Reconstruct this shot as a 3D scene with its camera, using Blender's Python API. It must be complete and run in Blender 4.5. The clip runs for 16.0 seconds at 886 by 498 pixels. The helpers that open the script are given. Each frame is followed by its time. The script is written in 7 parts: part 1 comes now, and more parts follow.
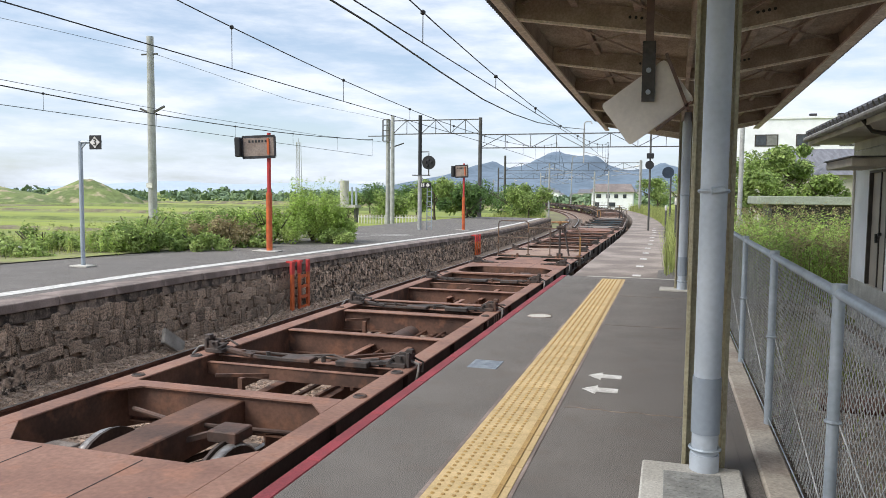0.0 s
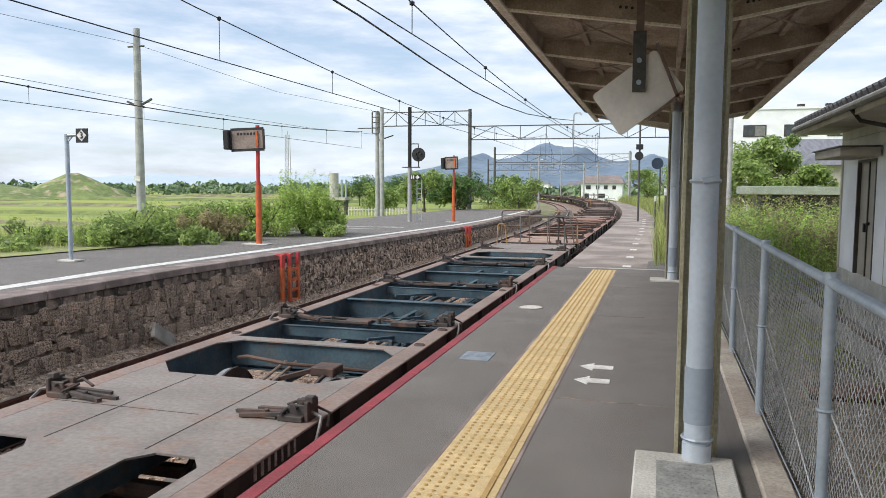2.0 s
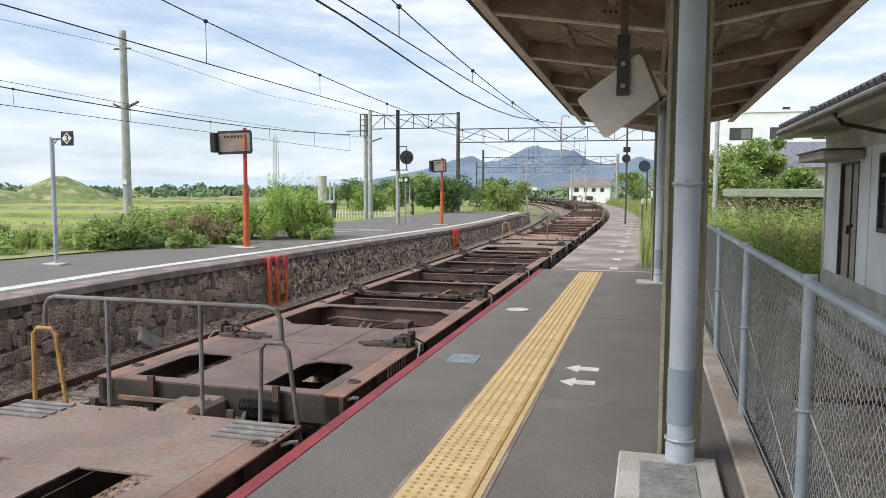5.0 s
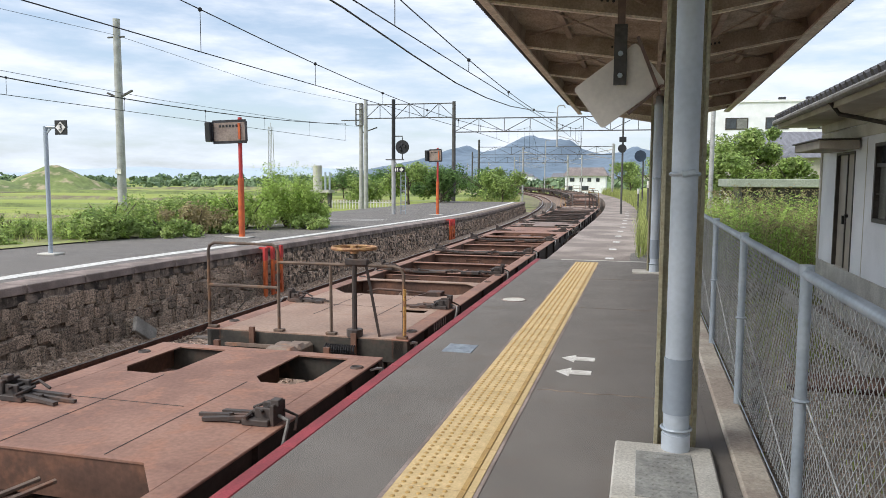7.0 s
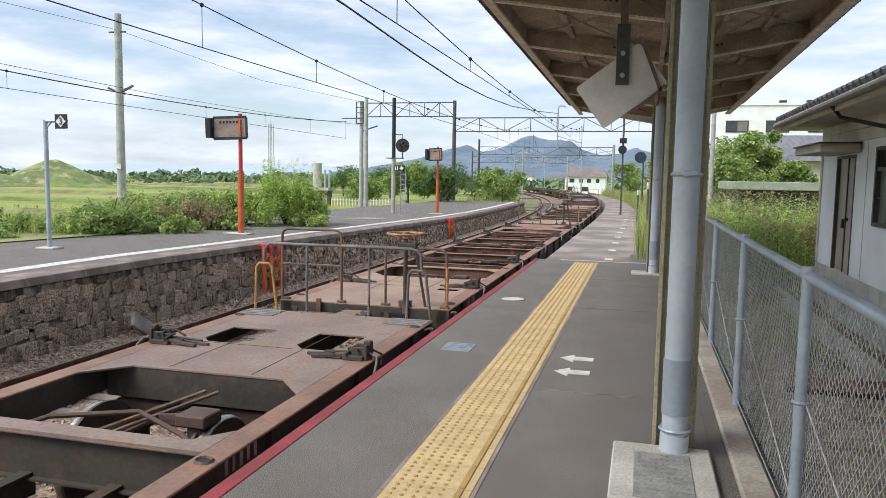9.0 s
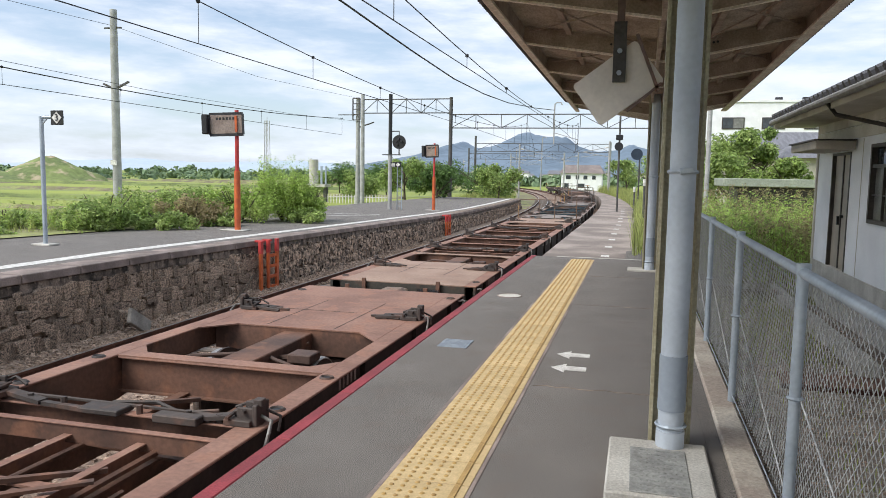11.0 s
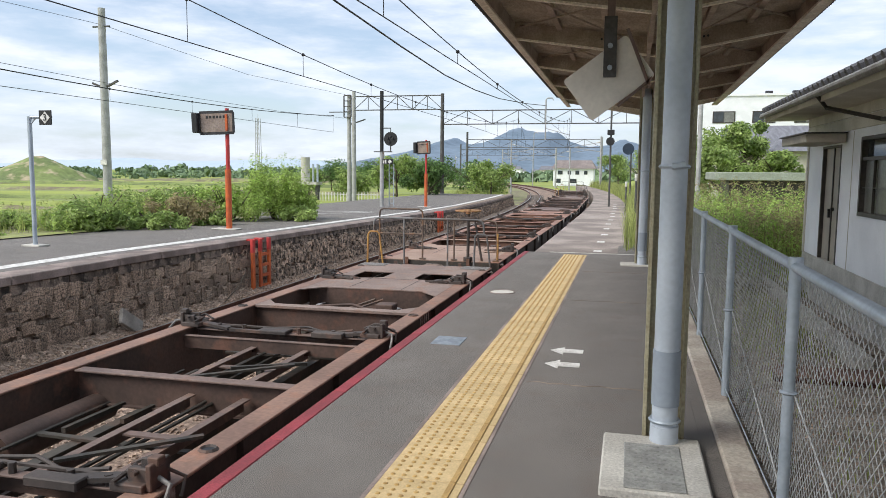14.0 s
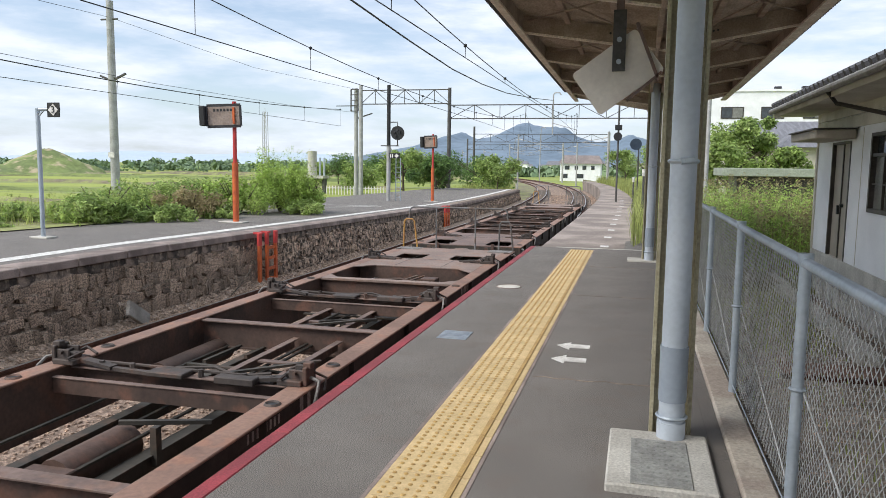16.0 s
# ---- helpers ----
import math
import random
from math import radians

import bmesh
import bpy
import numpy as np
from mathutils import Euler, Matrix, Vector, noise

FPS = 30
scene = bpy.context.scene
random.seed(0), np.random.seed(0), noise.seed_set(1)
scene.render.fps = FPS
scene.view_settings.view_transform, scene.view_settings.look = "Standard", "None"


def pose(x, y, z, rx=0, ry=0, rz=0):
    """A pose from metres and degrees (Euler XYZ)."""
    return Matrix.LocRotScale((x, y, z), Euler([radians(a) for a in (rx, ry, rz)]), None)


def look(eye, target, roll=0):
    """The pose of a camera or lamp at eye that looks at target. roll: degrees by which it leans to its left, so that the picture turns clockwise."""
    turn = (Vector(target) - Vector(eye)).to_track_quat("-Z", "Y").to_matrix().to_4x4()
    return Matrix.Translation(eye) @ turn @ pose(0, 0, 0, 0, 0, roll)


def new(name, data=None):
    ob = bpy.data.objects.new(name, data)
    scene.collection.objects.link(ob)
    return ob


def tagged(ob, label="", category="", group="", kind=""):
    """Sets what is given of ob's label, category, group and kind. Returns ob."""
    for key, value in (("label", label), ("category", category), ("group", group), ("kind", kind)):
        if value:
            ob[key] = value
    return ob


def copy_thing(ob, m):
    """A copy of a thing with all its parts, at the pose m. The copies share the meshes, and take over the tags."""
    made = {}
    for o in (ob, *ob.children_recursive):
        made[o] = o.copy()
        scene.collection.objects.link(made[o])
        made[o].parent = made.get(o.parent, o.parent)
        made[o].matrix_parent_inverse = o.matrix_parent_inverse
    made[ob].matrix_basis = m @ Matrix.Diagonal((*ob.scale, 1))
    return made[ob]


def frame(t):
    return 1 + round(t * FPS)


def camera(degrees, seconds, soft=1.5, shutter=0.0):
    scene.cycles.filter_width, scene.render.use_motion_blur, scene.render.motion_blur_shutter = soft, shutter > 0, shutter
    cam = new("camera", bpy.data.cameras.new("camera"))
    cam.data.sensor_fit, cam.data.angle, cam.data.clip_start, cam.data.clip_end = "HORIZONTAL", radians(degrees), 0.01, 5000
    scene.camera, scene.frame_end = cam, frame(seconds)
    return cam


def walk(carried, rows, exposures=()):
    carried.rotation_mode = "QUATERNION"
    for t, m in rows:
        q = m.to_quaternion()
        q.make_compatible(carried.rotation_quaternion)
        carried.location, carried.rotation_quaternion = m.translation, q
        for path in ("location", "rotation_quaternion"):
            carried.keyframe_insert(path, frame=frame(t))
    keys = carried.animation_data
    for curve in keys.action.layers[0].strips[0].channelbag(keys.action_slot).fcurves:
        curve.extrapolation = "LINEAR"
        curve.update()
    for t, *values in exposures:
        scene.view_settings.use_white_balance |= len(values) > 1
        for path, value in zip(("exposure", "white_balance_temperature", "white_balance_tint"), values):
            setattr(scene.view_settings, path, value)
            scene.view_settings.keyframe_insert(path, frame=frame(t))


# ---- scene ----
cam = camera(61.7, 16.0, 0.8)
PATH = [
    (0, (0.77, 0.098, 1.585), (0.188, 2.006, 1.439), 0.6),
    (0.5, (0.78, 0.11, 1.586), (0.218, 2.024, 1.443), 0.2),
    (1, (0.775, 0.089, 1.589), (0.234, 2.01, 1.448), 0.3),
    (1.5, (0.772, 0.102, 1.581), (0.22, 2.018, 1.43), 0.3),
    (2, (0.756, 0.114, 1.581), (0.2, 2.028, 1.414), 0.3),
    (2.5, (0.761, 0.145, 1.576), (0.219, 2.062, 1.4), 0.4),
    (3, (0.767, 0.132, 1.579), (0.216, 2.047, 1.409), 0.1),
    (3.5, (0.771, 0.097, 1.586), (0.207, 2.009, 1.425), 0.0),
    (4, (0.784, 0.099, 1.585), (0.214, 2.009, 1.424), 0.0),
    (4.5, (0.783, 0.101, 1.583), (0.245, 2.021, 1.425), 0.1),
    (7, (0.774, 0.112, 1.584), (0.259, 2.036, 1.397), 0.3),
    (7.5, (0.768, 0.127, 1.577), (0.246, 2.047, 1.376), 0.5),
    (8, (0.764, 0.143, 1.567), (0.259, 2.068, 1.37), 0.7),
    (8.5, (0.761, 0.114, 1.58), (0.254, 2.039, 1.388), 0.8),
    (9, (0.764, 0.121, 1.574), (0.252, 2.045, 1.385), 1.0),
    (11.5, (0.762, 0.1, 1.578), (0.269, 2.028, 1.376), 1.1),
    (12, (0.768, 0.106, 1.579), (0.292, 2.037, 1.375), 1.0),
    (12.5, (0.767, 0.082, 1.585), (0.259, 2.006, 1.381), 0.8),
    (13, (0.771, 0.089, 1.588), (0.279, 2.015, 1.367), 0.5),
    (13.5, (0.762, 0.108, 1.58), (0.276, 2.037, 1.374), 0.8),
    (14, (0.762, 0.126, 1.58), (0.279, 2.055, 1.373), 0.5),
    (14.5, (0.756, 0.122, 1.578), (0.271, 2.052, 1.373), 0.4),
    (15, (0.754, 0.118, 1.582), (0.261, 2.045, 1.369), 0.6),
    (15.5, (0.761, 0.128, 1.58), (0.267, 2.053, 1.358), 0.5),
    (16, (0.754, 0.137, 1.575), (0.255, 2.062, 1.353), 0.8),
]
walk(cam, [(t, look(eye, target, roll)) for t, eye, target, roll in PATH])

# ---- world and light ----
world = bpy.data.worlds.new("sky")
scene.world = world
world.use_nodes = True
wn, wl = world.node_tree.nodes, world.node_tree.links
wn.clear()
w_out = wn.new("ShaderNodeOutputWorld")
w_bg = wn.new("ShaderNodeBackground")
w_sky = wn.new("ShaderNodeTexSky")
w_sky.sky_type = "NISHITA"
w_sky.sun_disc = False
w_sky.sun_elevation, w_sky.sun_rotation = radians(46), radians(228)
w_co = wn.new("ShaderNodeTexCoord")
w_map = wn.new("ShaderNodeMapping")
w_map.inputs["Scale"].default_value = (1.9, 1.9, 9.0)
w_no = wn.new("ShaderNodeTexNoise")
w_no.inputs["Scale"].default_value, w_no.inputs["Detail"].default_value = 2.2, 7.0
w_no.inputs["Roughness"].default_value = 0.6
w_ramp = wn.new("ShaderNodeValToRGB")
w_ramp.color_ramp.elements[0].position, w_ramp.color_ramp.elements[1].position = 0.34, 0.58
w_ramp.color_ramp.elements[0].color = (0.42, 0.42, 0.42, 1)
w_tint = wn.new("ShaderNodeValToRGB")
w_tint.color_ramp.elements[0].position, w_tint.color_ramp.elements[1].position = 0.36, 0.62
w_tint.color_ramp.elements[0].color = (4.0, 4.75, 5.95, 1)
w_tint.color_ramp.elements[1].color = (5.85, 6.25, 6.9, 1)
w_mix = wn.new("ShaderNodeMixRGB")
wl.new(w_co.outputs["Generated"], w_map.inputs["Vector"])
wl.new(w_map.outputs["Vector"], w_no.inputs["Vector"])
wl.new(w_no.outputs["Fac"], w_ramp.inputs["Fac"])
wl.new(w_no.outputs["Fac"], w_tint.inputs["Fac"])
wl.new(w_ramp.outputs["Color"], w_mix.inputs["Fac"])
wl.new(w_sky.outputs["Color"], w_mix.inputs["Color1"])
wl.new(w_tint.outputs["Color"], w_mix.inputs["Color2"])
wl.new(w_mix.outputs["Color"], w_bg.inputs["Color"])
w_bg.inputs["Strength"].default_value = 0.1
wl.new(w_bg.outputs["Background"], w_out.inputs["Surface"])

sun_data = bpy.data.lights.new("sun", "SUN")
sun_data.energy, sun_data.angle, sun_data.color = 2.2, radians(35), (1.0, 0.96, 0.9)
sun = new("sun", sun_data)
sun.matrix_basis = look((-34, -31, 48), (0, 0, 0))
scene.view_settings.exposure = 0.74

# ---- dimensions ----
EDGE = -1.27            # edge of the near platform
TRACK1, TRACK2 = -2.855, -6.62
RAIL = -1.15            # top of the rails
BED = -1.33             # top of the ballast
DECK = -0.148           # wagon decks
HALF = 1.235            # half a wagon's width
FAR_EDGE = -7.95        # edge of the far platform
BEND_Y, BEND_R = 33.0, 450.0


def on_track(s, x0=TRACK1):
    """Place and heading at s metres along the line: straight, then a bend to the left."""
    if s <= BEND_Y:
        return Vector((x0, s, 0)), 0.0
    r = BEND_R + x0 - TRACK1
    a = (s - BEND_Y) / BEND_R
    c = Vector((TRACK1 - BEND_R, BEND_Y, 0))
    return c + Vector((r * math.cos(a), r * math.sin(a), 0)), a


# ---- materials ----
def material(name, base, second=None, rough=0.8, metal=0.0, scale=6.0, fine=60.0, bump=0.15, third=None, cut=(0.42, 0.62), grain=0.25, stretch=None, piece=0.0):
    m = bpy.data.materials.new(name)
    m.use_nodes = True
    n, l = m.node_tree.nodes, m.node_tree.links
    b = n["Principled BSDF"]
    b.inputs["Roughness"].default_value, b.inputs["Metallic"].default_value = rough, metal
    co = n.new("ShaderNodeTexCoord")
    src = co.outputs["Object"]
    if stretch:
        mp = n.new("ShaderNodeMapping")
        mp.inputs["Scale"].default_value = stretch
        l.new(src, mp.inputs["Vector"])
        src = mp.outputs["Vector"]
    a = n.new("ShaderNodeTexNoise")
    a.inputs["Scale"].default_value, a.inputs["Detail"].default_value = scale, 6.0
    l.new(src, a.inputs["Vector"])
    r = n.new("ShaderNodeValToRGB")
    second = second or tuple(c * 0.72 for c in base)
    r.color_ramp.elements[0].color, r.color_ramp.elements[1].color = (*second, 1), (*base, 1)
    r.color_ramp.elements[0].position, r.color_ramp.elements[1].position = cut
    l.new(a.outputs["Fac"], r.inputs["Fac"])
    col = r.outputs["Color"]
    f = n.new("ShaderNodeTexNoise")
    f.inputs["Scale"].default_value, f.inputs["Detail"].default_value = fine, 4.0
    l.new(src, f.inputs["Vector"])
    if third:
        a3 = n.new("ShaderNodeTexNoise")
        a3.inputs["Scale"].default_value, a3.inputs["Detail"].default_value = scale * 2.7, 8.0
        l.new(src, a3.inputs["Vector"])
        r3 = n.new("ShaderNodeValToRGB")
        r3.color_ramp.elements[0].position, r3.color_ramp.elements[1].position = 0.54, 0.66
        l.new(a3.outputs["Fac"], r3.inputs["Fac"])
        mx3 = n.new("ShaderNodeMixRGB")
        mx3.inputs["Color2"].default_value = (*third, 1)
        l.new(r3.outputs["Color"], mx3.inputs["Fac"])
        l.new(col, mx3.inputs["Color1"])
        col = mx3.outputs["Color"]
    mr = n.new("ShaderNodeMapRange")
    mr.inputs["From Min"].default_value, mr.inputs["From Max"].default_value = 0.25, 0.75
    mr.inputs["To Min"].default_value, mr.inputs["To Max"].default_value = 1 - grain, 1 + grain
    l.new(f.outputs["Fac"], mr.inputs["Value"])
    hs = n.new("ShaderNodeHueSaturation")
    l.new(mr.outputs["Result"], hs.inputs["Value"])
    l.new(col, hs.inputs["Color"])
    out = hs.outputs["Color"]
    if piece:
        oi = n.new("ShaderNodeObjectInfo")
        geo = n.new("ShaderNodeNewGeometry")
        ad = n.new("ShaderNodeMath")
        l.new(oi.outputs["Random"], ad.inputs[0])
        l.new(geo.outputs["Random Per Island"], ad.inputs[1])
        fr = n.new("ShaderNodeMath")
        fr.operation = "FRACT"
        l.new(ad.outputs["Value"], fr.inputs[0])
        m2 = n.new("ShaderNodeMapRange")
        m2.inputs["To Min"].default_value, m2.inputs["To Max"].default_value = 1 - piece, 1 + piece
        l.new(fr.outputs["Value"], m2.inputs["Value"])
        h2 = n.new("ShaderNodeHueSaturation")
        l.new(m2.outputs["Result"], h2.inputs["Value"])
        l.new(out, h2.inputs["Color"])
        out = h2.outputs["Color"]
    l.new(out, b.inputs["Base Color"])
    if bump:
        bp = n.new("ShaderNodeBump")
        bp.inputs["Strength"].default_value, bp.inputs["Distance"].default_value = bump, 0.02
        l.new(f.outputs["Fac"], bp.inputs["Height"])
        l.new(bp.outputs["Normal"], b.inputs["Normal"])
    return m


ASPHALT = material("asphalt", (0.175, 0.16, 0.146), (0.13, 0.118, 0.107), 0.94, scale=1.4, fine=170, bump=0.02, grain=1.1, third=(0.145, 0.127, 0.113), cut=(0.3, 0.7))
OLD_ASPHALT = material("old_asphalt", (0.34, 0.285, 0.25), (0.2, 0.165, 0.145), 0.95, scale=0.7, fine=60, bump=0.3, grain=0.35)
CONCRETE = material("concrete", (0.56, 0.54, 0.49), (0.43, 0.41, 0.37), 0.9, scale=2.2, fine=70, bump=0.2)
DIRTY_CONCRETE = material("dirty_concrete", (0.3, 0.24, 0.215), (0.17, 0.135, 0.12), 0.9, scale=1.8, fine=50, bump=0.3, piece=0.12)
RED_PAINT = material("red_paint", (0.31, 0.044, 0.056), (0.21, 0.034, 0.042), 0.75, scale=3.0, fine=80, bump=0.15, grain=0.3)
YELLOW = material("yellow_tile", (0.6, 0.452, 0.24), (0.51, 0.38, 0.195), 0.8, scale=5, fine=90, bump=0.15, grain=0.15, piece=0.09)
WHITE_PAINT = material("white_paint", (0.72, 0.71, 0.68), (0.5, 0.48, 0.45), 0.7, scale=9, fine=90, bump=0.1)
STONE = material("rubble_stone", (0.5, 0.365, 0.27), (0.06, 0.045, 0.035), 0.92, scale=10, fine=30, bump=0.7, grain=0.55, piece=0.38, third=(0.5, 0.395, 0.305), cut=(0.4, 0.6))
# Corbel course: darker overall than the rubble stone below it.
DARK_STONE = material("dark_corbel_stone", (0.2, 0.155, 0.125), (0.05, 0.04, 0.034), 0.92, scale=5, fine=45, bump=0.6, grain=0.5, piece=0.35, third=(0.26, 0.21, 0.17))
MORTAR = material("dark_mortar", (0.34, 0.26, 0.2), (0.15, 0.115, 0.09), 0.95, scale=9, fine=60, bump=0.5)
BALLAST = material("ballast", (0.46, 0.335, 0.255), (0.22, 0.155, 0.118), 0.95, scale=9, fine=38, bump=1.0, grain=0.6, piece=0.4)
GRAVEL_DUSTY = material("dusty_gravel", (0.52, 0.39, 0.295), (0.31, 0.225, 0.165), 0.95, scale=9, fine=38, bump=0.7, grain=0.5, piece=0.3)
SLEEPER = material("sleeper", (0.2, 0.17, 0.15), (0.12, 0.1, 0.085), 0.9, scale=6, fine=40, piece=0.15)
RUST_RAIL = material("rusty_rail", (0.13, 0.055, 0.035), (0.07, 0.03, 0.022), 0.75, 0.3, scale=5, fine=60)
RAIL_TOP = material("polished_rail", (0.5, 0.48, 0.46), (0.36, 0.33, 0.31), 0.35, 0.9, scale=5, fine=60)
GALV = material("galvanised_steel", (0.45, 0.5, 0.55), (0.36, 0.41, 0.46), 0.5, 0.35, scale=4, fine=40, bump=0.05, grain=0.1)
GREY_PIPE = material("grey_pvc_pipe", (0.49, 0.535, 0.59), (0.42, 0.465, 0.52), 0.4, 0.0, scale=2, fine=30, bump=0.03, grain=0.07)
PIPE_DARK = material("darker_pipe_joint", (0.32, 0.36, 0.41), (0.27, 0.31, 0.36), 0.5, 0.0, scale=2, fine=30, bump=0.03, grain=0.07)
CREAM = material("cream_painted_steel", (0.42, 0.38, 0.26), (0.36, 0.32, 0.21), 0.55, 0.0, scale=4, fine=50, bump=0.08, third=(0.34, 0.29, 0.19))
BEAM_BROWN = material("brown_painted_steel", (0.4, 0.31, 0.245), (0.28, 0.215, 0.165), 0.7, 0.0, scale=4, fine=50, bump=0.1)
ROOF_UNDER = material("corrugated_underside", (0.5, 0.42, 0.345), (0.36, 0.295, 0.235), 0.8, 0.0, scale=3, fine=50, bump=0.1)
ROOF_EDGE = material("weathered_roof_sheet", (0.11, 0.1, 0.1), (0.06, 0.055, 0.055), 0.85, 0.0, scale=3, fine=50)
ORANGE = material("orange_paint", (0.6, 0.13, 0.03), (0.45, 0.09, 0.03), 0.6, 0.0, scale=5, fine=60, bump=0.05, grain=0.12)
RED_ORANGE = material("red_paint_top", (0.55, 0.05, 0.045), (0.42, 0.04, 0.04), 0.6, 0.0, scale=5, fine=60, bump=0.05, grain=0.12)
BLACK = material("black_paint", (0.018, 0.018, 0.02), (0.012, 0.012, 0.013), 0.5, 0.0, scale=5, fine=40, bump=0.03)
DARK_METAL = material("dark_steel", (0.05, 0.05, 0.055), (0.035, 0.033, 0.035), 0.6, 0.4, scale=5, fine=40)
MAST = material("grey_mast", (0.42, 0.42, 0.42), (0.33, 0.33, 0.32), 0.75, 0.1, scale=3, fine=30, bump=0.05)
DARK_MAST = material("dark_mast", (0.1, 0.1, 0.1), (0.07, 0.065, 0.06), 0.75, 0.1, scale=3, fine=30, bump=0.05)
WIRE = material("dark_wire", (0.03, 0.03, 0.032), (0.025, 0.025, 0.025), 0.6, 0.3, bump=0)
MIRROR_BACK = material("mirror_back", (0.33, 0.26, 0.22), (0.25, 0.19, 0.16), 0.35, 0.3, scale=3, fine=30, bump=0.02)
SIGN_WHITE = material("white_sign_board", (0.74, 0.69, 0.62), (0.66, 0.61, 0.55), 0.5, 0.0, scale=3, fine=30, bump=0.02, grain=0.06)
COVER_BLUE = material("grey_blue_cover", (0.28, 0.32, 0.36), (0.21, 0.24, 0.28), 0.6, 0.2, scale=10, fine=60)
WALL_WHITE = material("white_plaster", (0.86, 0.87, 0.89), (0.78, 0.79, 0.81), 0.85, 0.0, scale=1.2, fine=40, bump=0.08, grain=0.06)
WALL_CREAM = material("cream_board", (0.62, 0.58, 0.5), (0.52, 0.48, 0.4), 0.8, 0.0, scale=2, fine=40, bump=0.08, grain=0.1)
DOOR_TAUPE = material("taupe_door", (0.42, 0.37, 0.3), (0.34, 0.3, 0.25), 0.6, 0.0, scale=2, fine=40, bump=0.05, grain=0.08)
FRAME_DARK = material("dark_bronze_frame", (0.07, 0.06, 0.052), (0.05, 0.042, 0.036), 0.5, 0.3, scale=4, fine=40)
GLASS = material("window_glass", (0.06, 0.07, 0.08), (0.045, 0.05, 0.055), 0.08, 0.0, scale=1, fine=5, bump=0)
FROST = material("frosted_glass", (0.22, 0.22, 0.2), (0.17, 0.17, 0.155), 0.25, 0.0, scale=3, fine=40, bump=0.05)
ROOF_TILE = material("dark_roof_tile", (0.1, 0.1, 0.11), (0.06, 0.06, 0.066), 0.6, 0.0, scale=4, fine=40, piece=0.2)
ROOF_GREY = material("grey_roof_tile", (0.2, 0.2, 0.22), (0.14, 0.14, 0.155), 0.6, 0.0, scale=1, fine=12, stretch=(6, 1, 1))
GREEN_ROOF = material("pale_green_metal_roof", (0.34, 0.37, 0.3), (0.27, 0.3, 0.24), 0.6, 0.1, scale=2, fine=20)
LEAF = material("leaf_green", (0.4, 0.5, 0.17), (0.21, 0.3, 0.085), 0.7, 0.0, scale=1.5, fine=9, bump=0, grain=0.3, piece=0.45)
LEAF_BRIGHT = material("bright_leaf_green", (0.46, 0.58, 0.17), (0.3, 0.42, 0.095), 0.7, 0.0, scale=1.5, fine=9, bump=0, grain=0.3, piece=0.4)
LEAF_DARK = material("dark_leaf_green", (0.17, 0.28, 0.08), (0.09, 0.16, 0.05), 0.7, 0.0, scale=1.2, fine=7, bump=0, grain=0.3, piece=0.45)
GRASS = material("dry_green_grass", (0.42, 0.46, 0.16), (0.28, 0.32, 0.1), 0.8, 0.0, scale=0.6, fine=7, bump=0, grain=0.3, piece=0.4)
SEED = material("brown_seed_heads", (0.42, 0.36, 0.2), (0.3, 0.25, 0.13), 0.85, 0.0, scale=2, fine=12, bump=0, grain=0.3, piece=0.35)
BARK = material("bark", (0.12, 0.095, 0.07), (0.07, 0.055, 0.04), 0.95, 0.0, scale=4, fine=30, bump=0.5)
SOIL = material("soil_and_weeds", (0.26, 0.28, 0.1), (0.16, 0.14, 0.085), 0.95, 0.0, scale=0.5, fine=6, bump=0.4, third=(0.2, 0.17, 0.12))
MOUND = material("grassy_mound", (0.2, 0.25, 0.085), (0.13, 0.17, 0.06), 0.95, 0.0, scale=0.12, fine=0.9, bump=0.2, third=(0.38, 0.32, 0.21))


def leafy(m, share=0.48):
    """Let some of the light pass through thin leaves."""
    n, l = m.node_tree.nodes, m.node_tree.links
    b = n["Principled BSDF"]
    tr = n.new("ShaderNodeBsdfTranslucent")
    l.new(b.inputs["Base Color"].links[0].from_socket, tr.inputs["Color"])
    mx = n.new("ShaderNodeMixShader")
    mx.inputs["Fac"].default_value = share
    l.new(b.outputs["BSDF"], mx.inputs[1])
    l.new(tr.outputs["BSDF"], mx.inputs[2])
    l.new(mx.outputs["Shader"], n["Material Output"].inputs["Surface"])


for leaf in (LEAF, LEAF_BRIGHT, LEAF_DARK, GRASS, SEED):
    leafy(leaf)


def ground_material():
    """Paddy green over the land, in strips by distance, with darker dykes."""
    m = material("paddy_green", (0.29, 0.335, 0.062), (0.22, 0.265, 0.05), 0.95, 0.0, scale=0.03, fine=1.2, bump=0.2, grain=0.2, third=(0.2, 0.23, 0.085), stretch=(0.35, 1.6, 1))
    return m


PADDY = ground_material()
# Distance haze is mixed into these far colours; no air is modelled.
HAZE_NEAR = material("haze_tinted_wooded_hill", (0.16, 0.215, 0.28), (0.125, 0.175, 0.23), 1.0, 0.0, scale=0.012, fine=0.06, bump=0, grain=0.15)
HAZE_FAR = material("haze_tinted_far_hill", (0.42, 0.5, 0.59), (0.4, 0.48, 0.57), 1.0, 0.0, scale=0.01, fine=0.05, bump=0, grain=0.05)
FAR_TREES = material("hazy_trees", (0.2, 0.28, 0.14), (0.13, 0.19, 0.11), 0.9, 0.0, scale=0.1, fine=0.7, bump=0, grain=0.3, piece=0.3)


def paint(name, main, rust, dark):
    return material(name, main, dark, 0.72, 0.05, scale=1.7, fine=26, bump=0.12, grain=0.2, third=rust, cut=(0.38, 0.6))


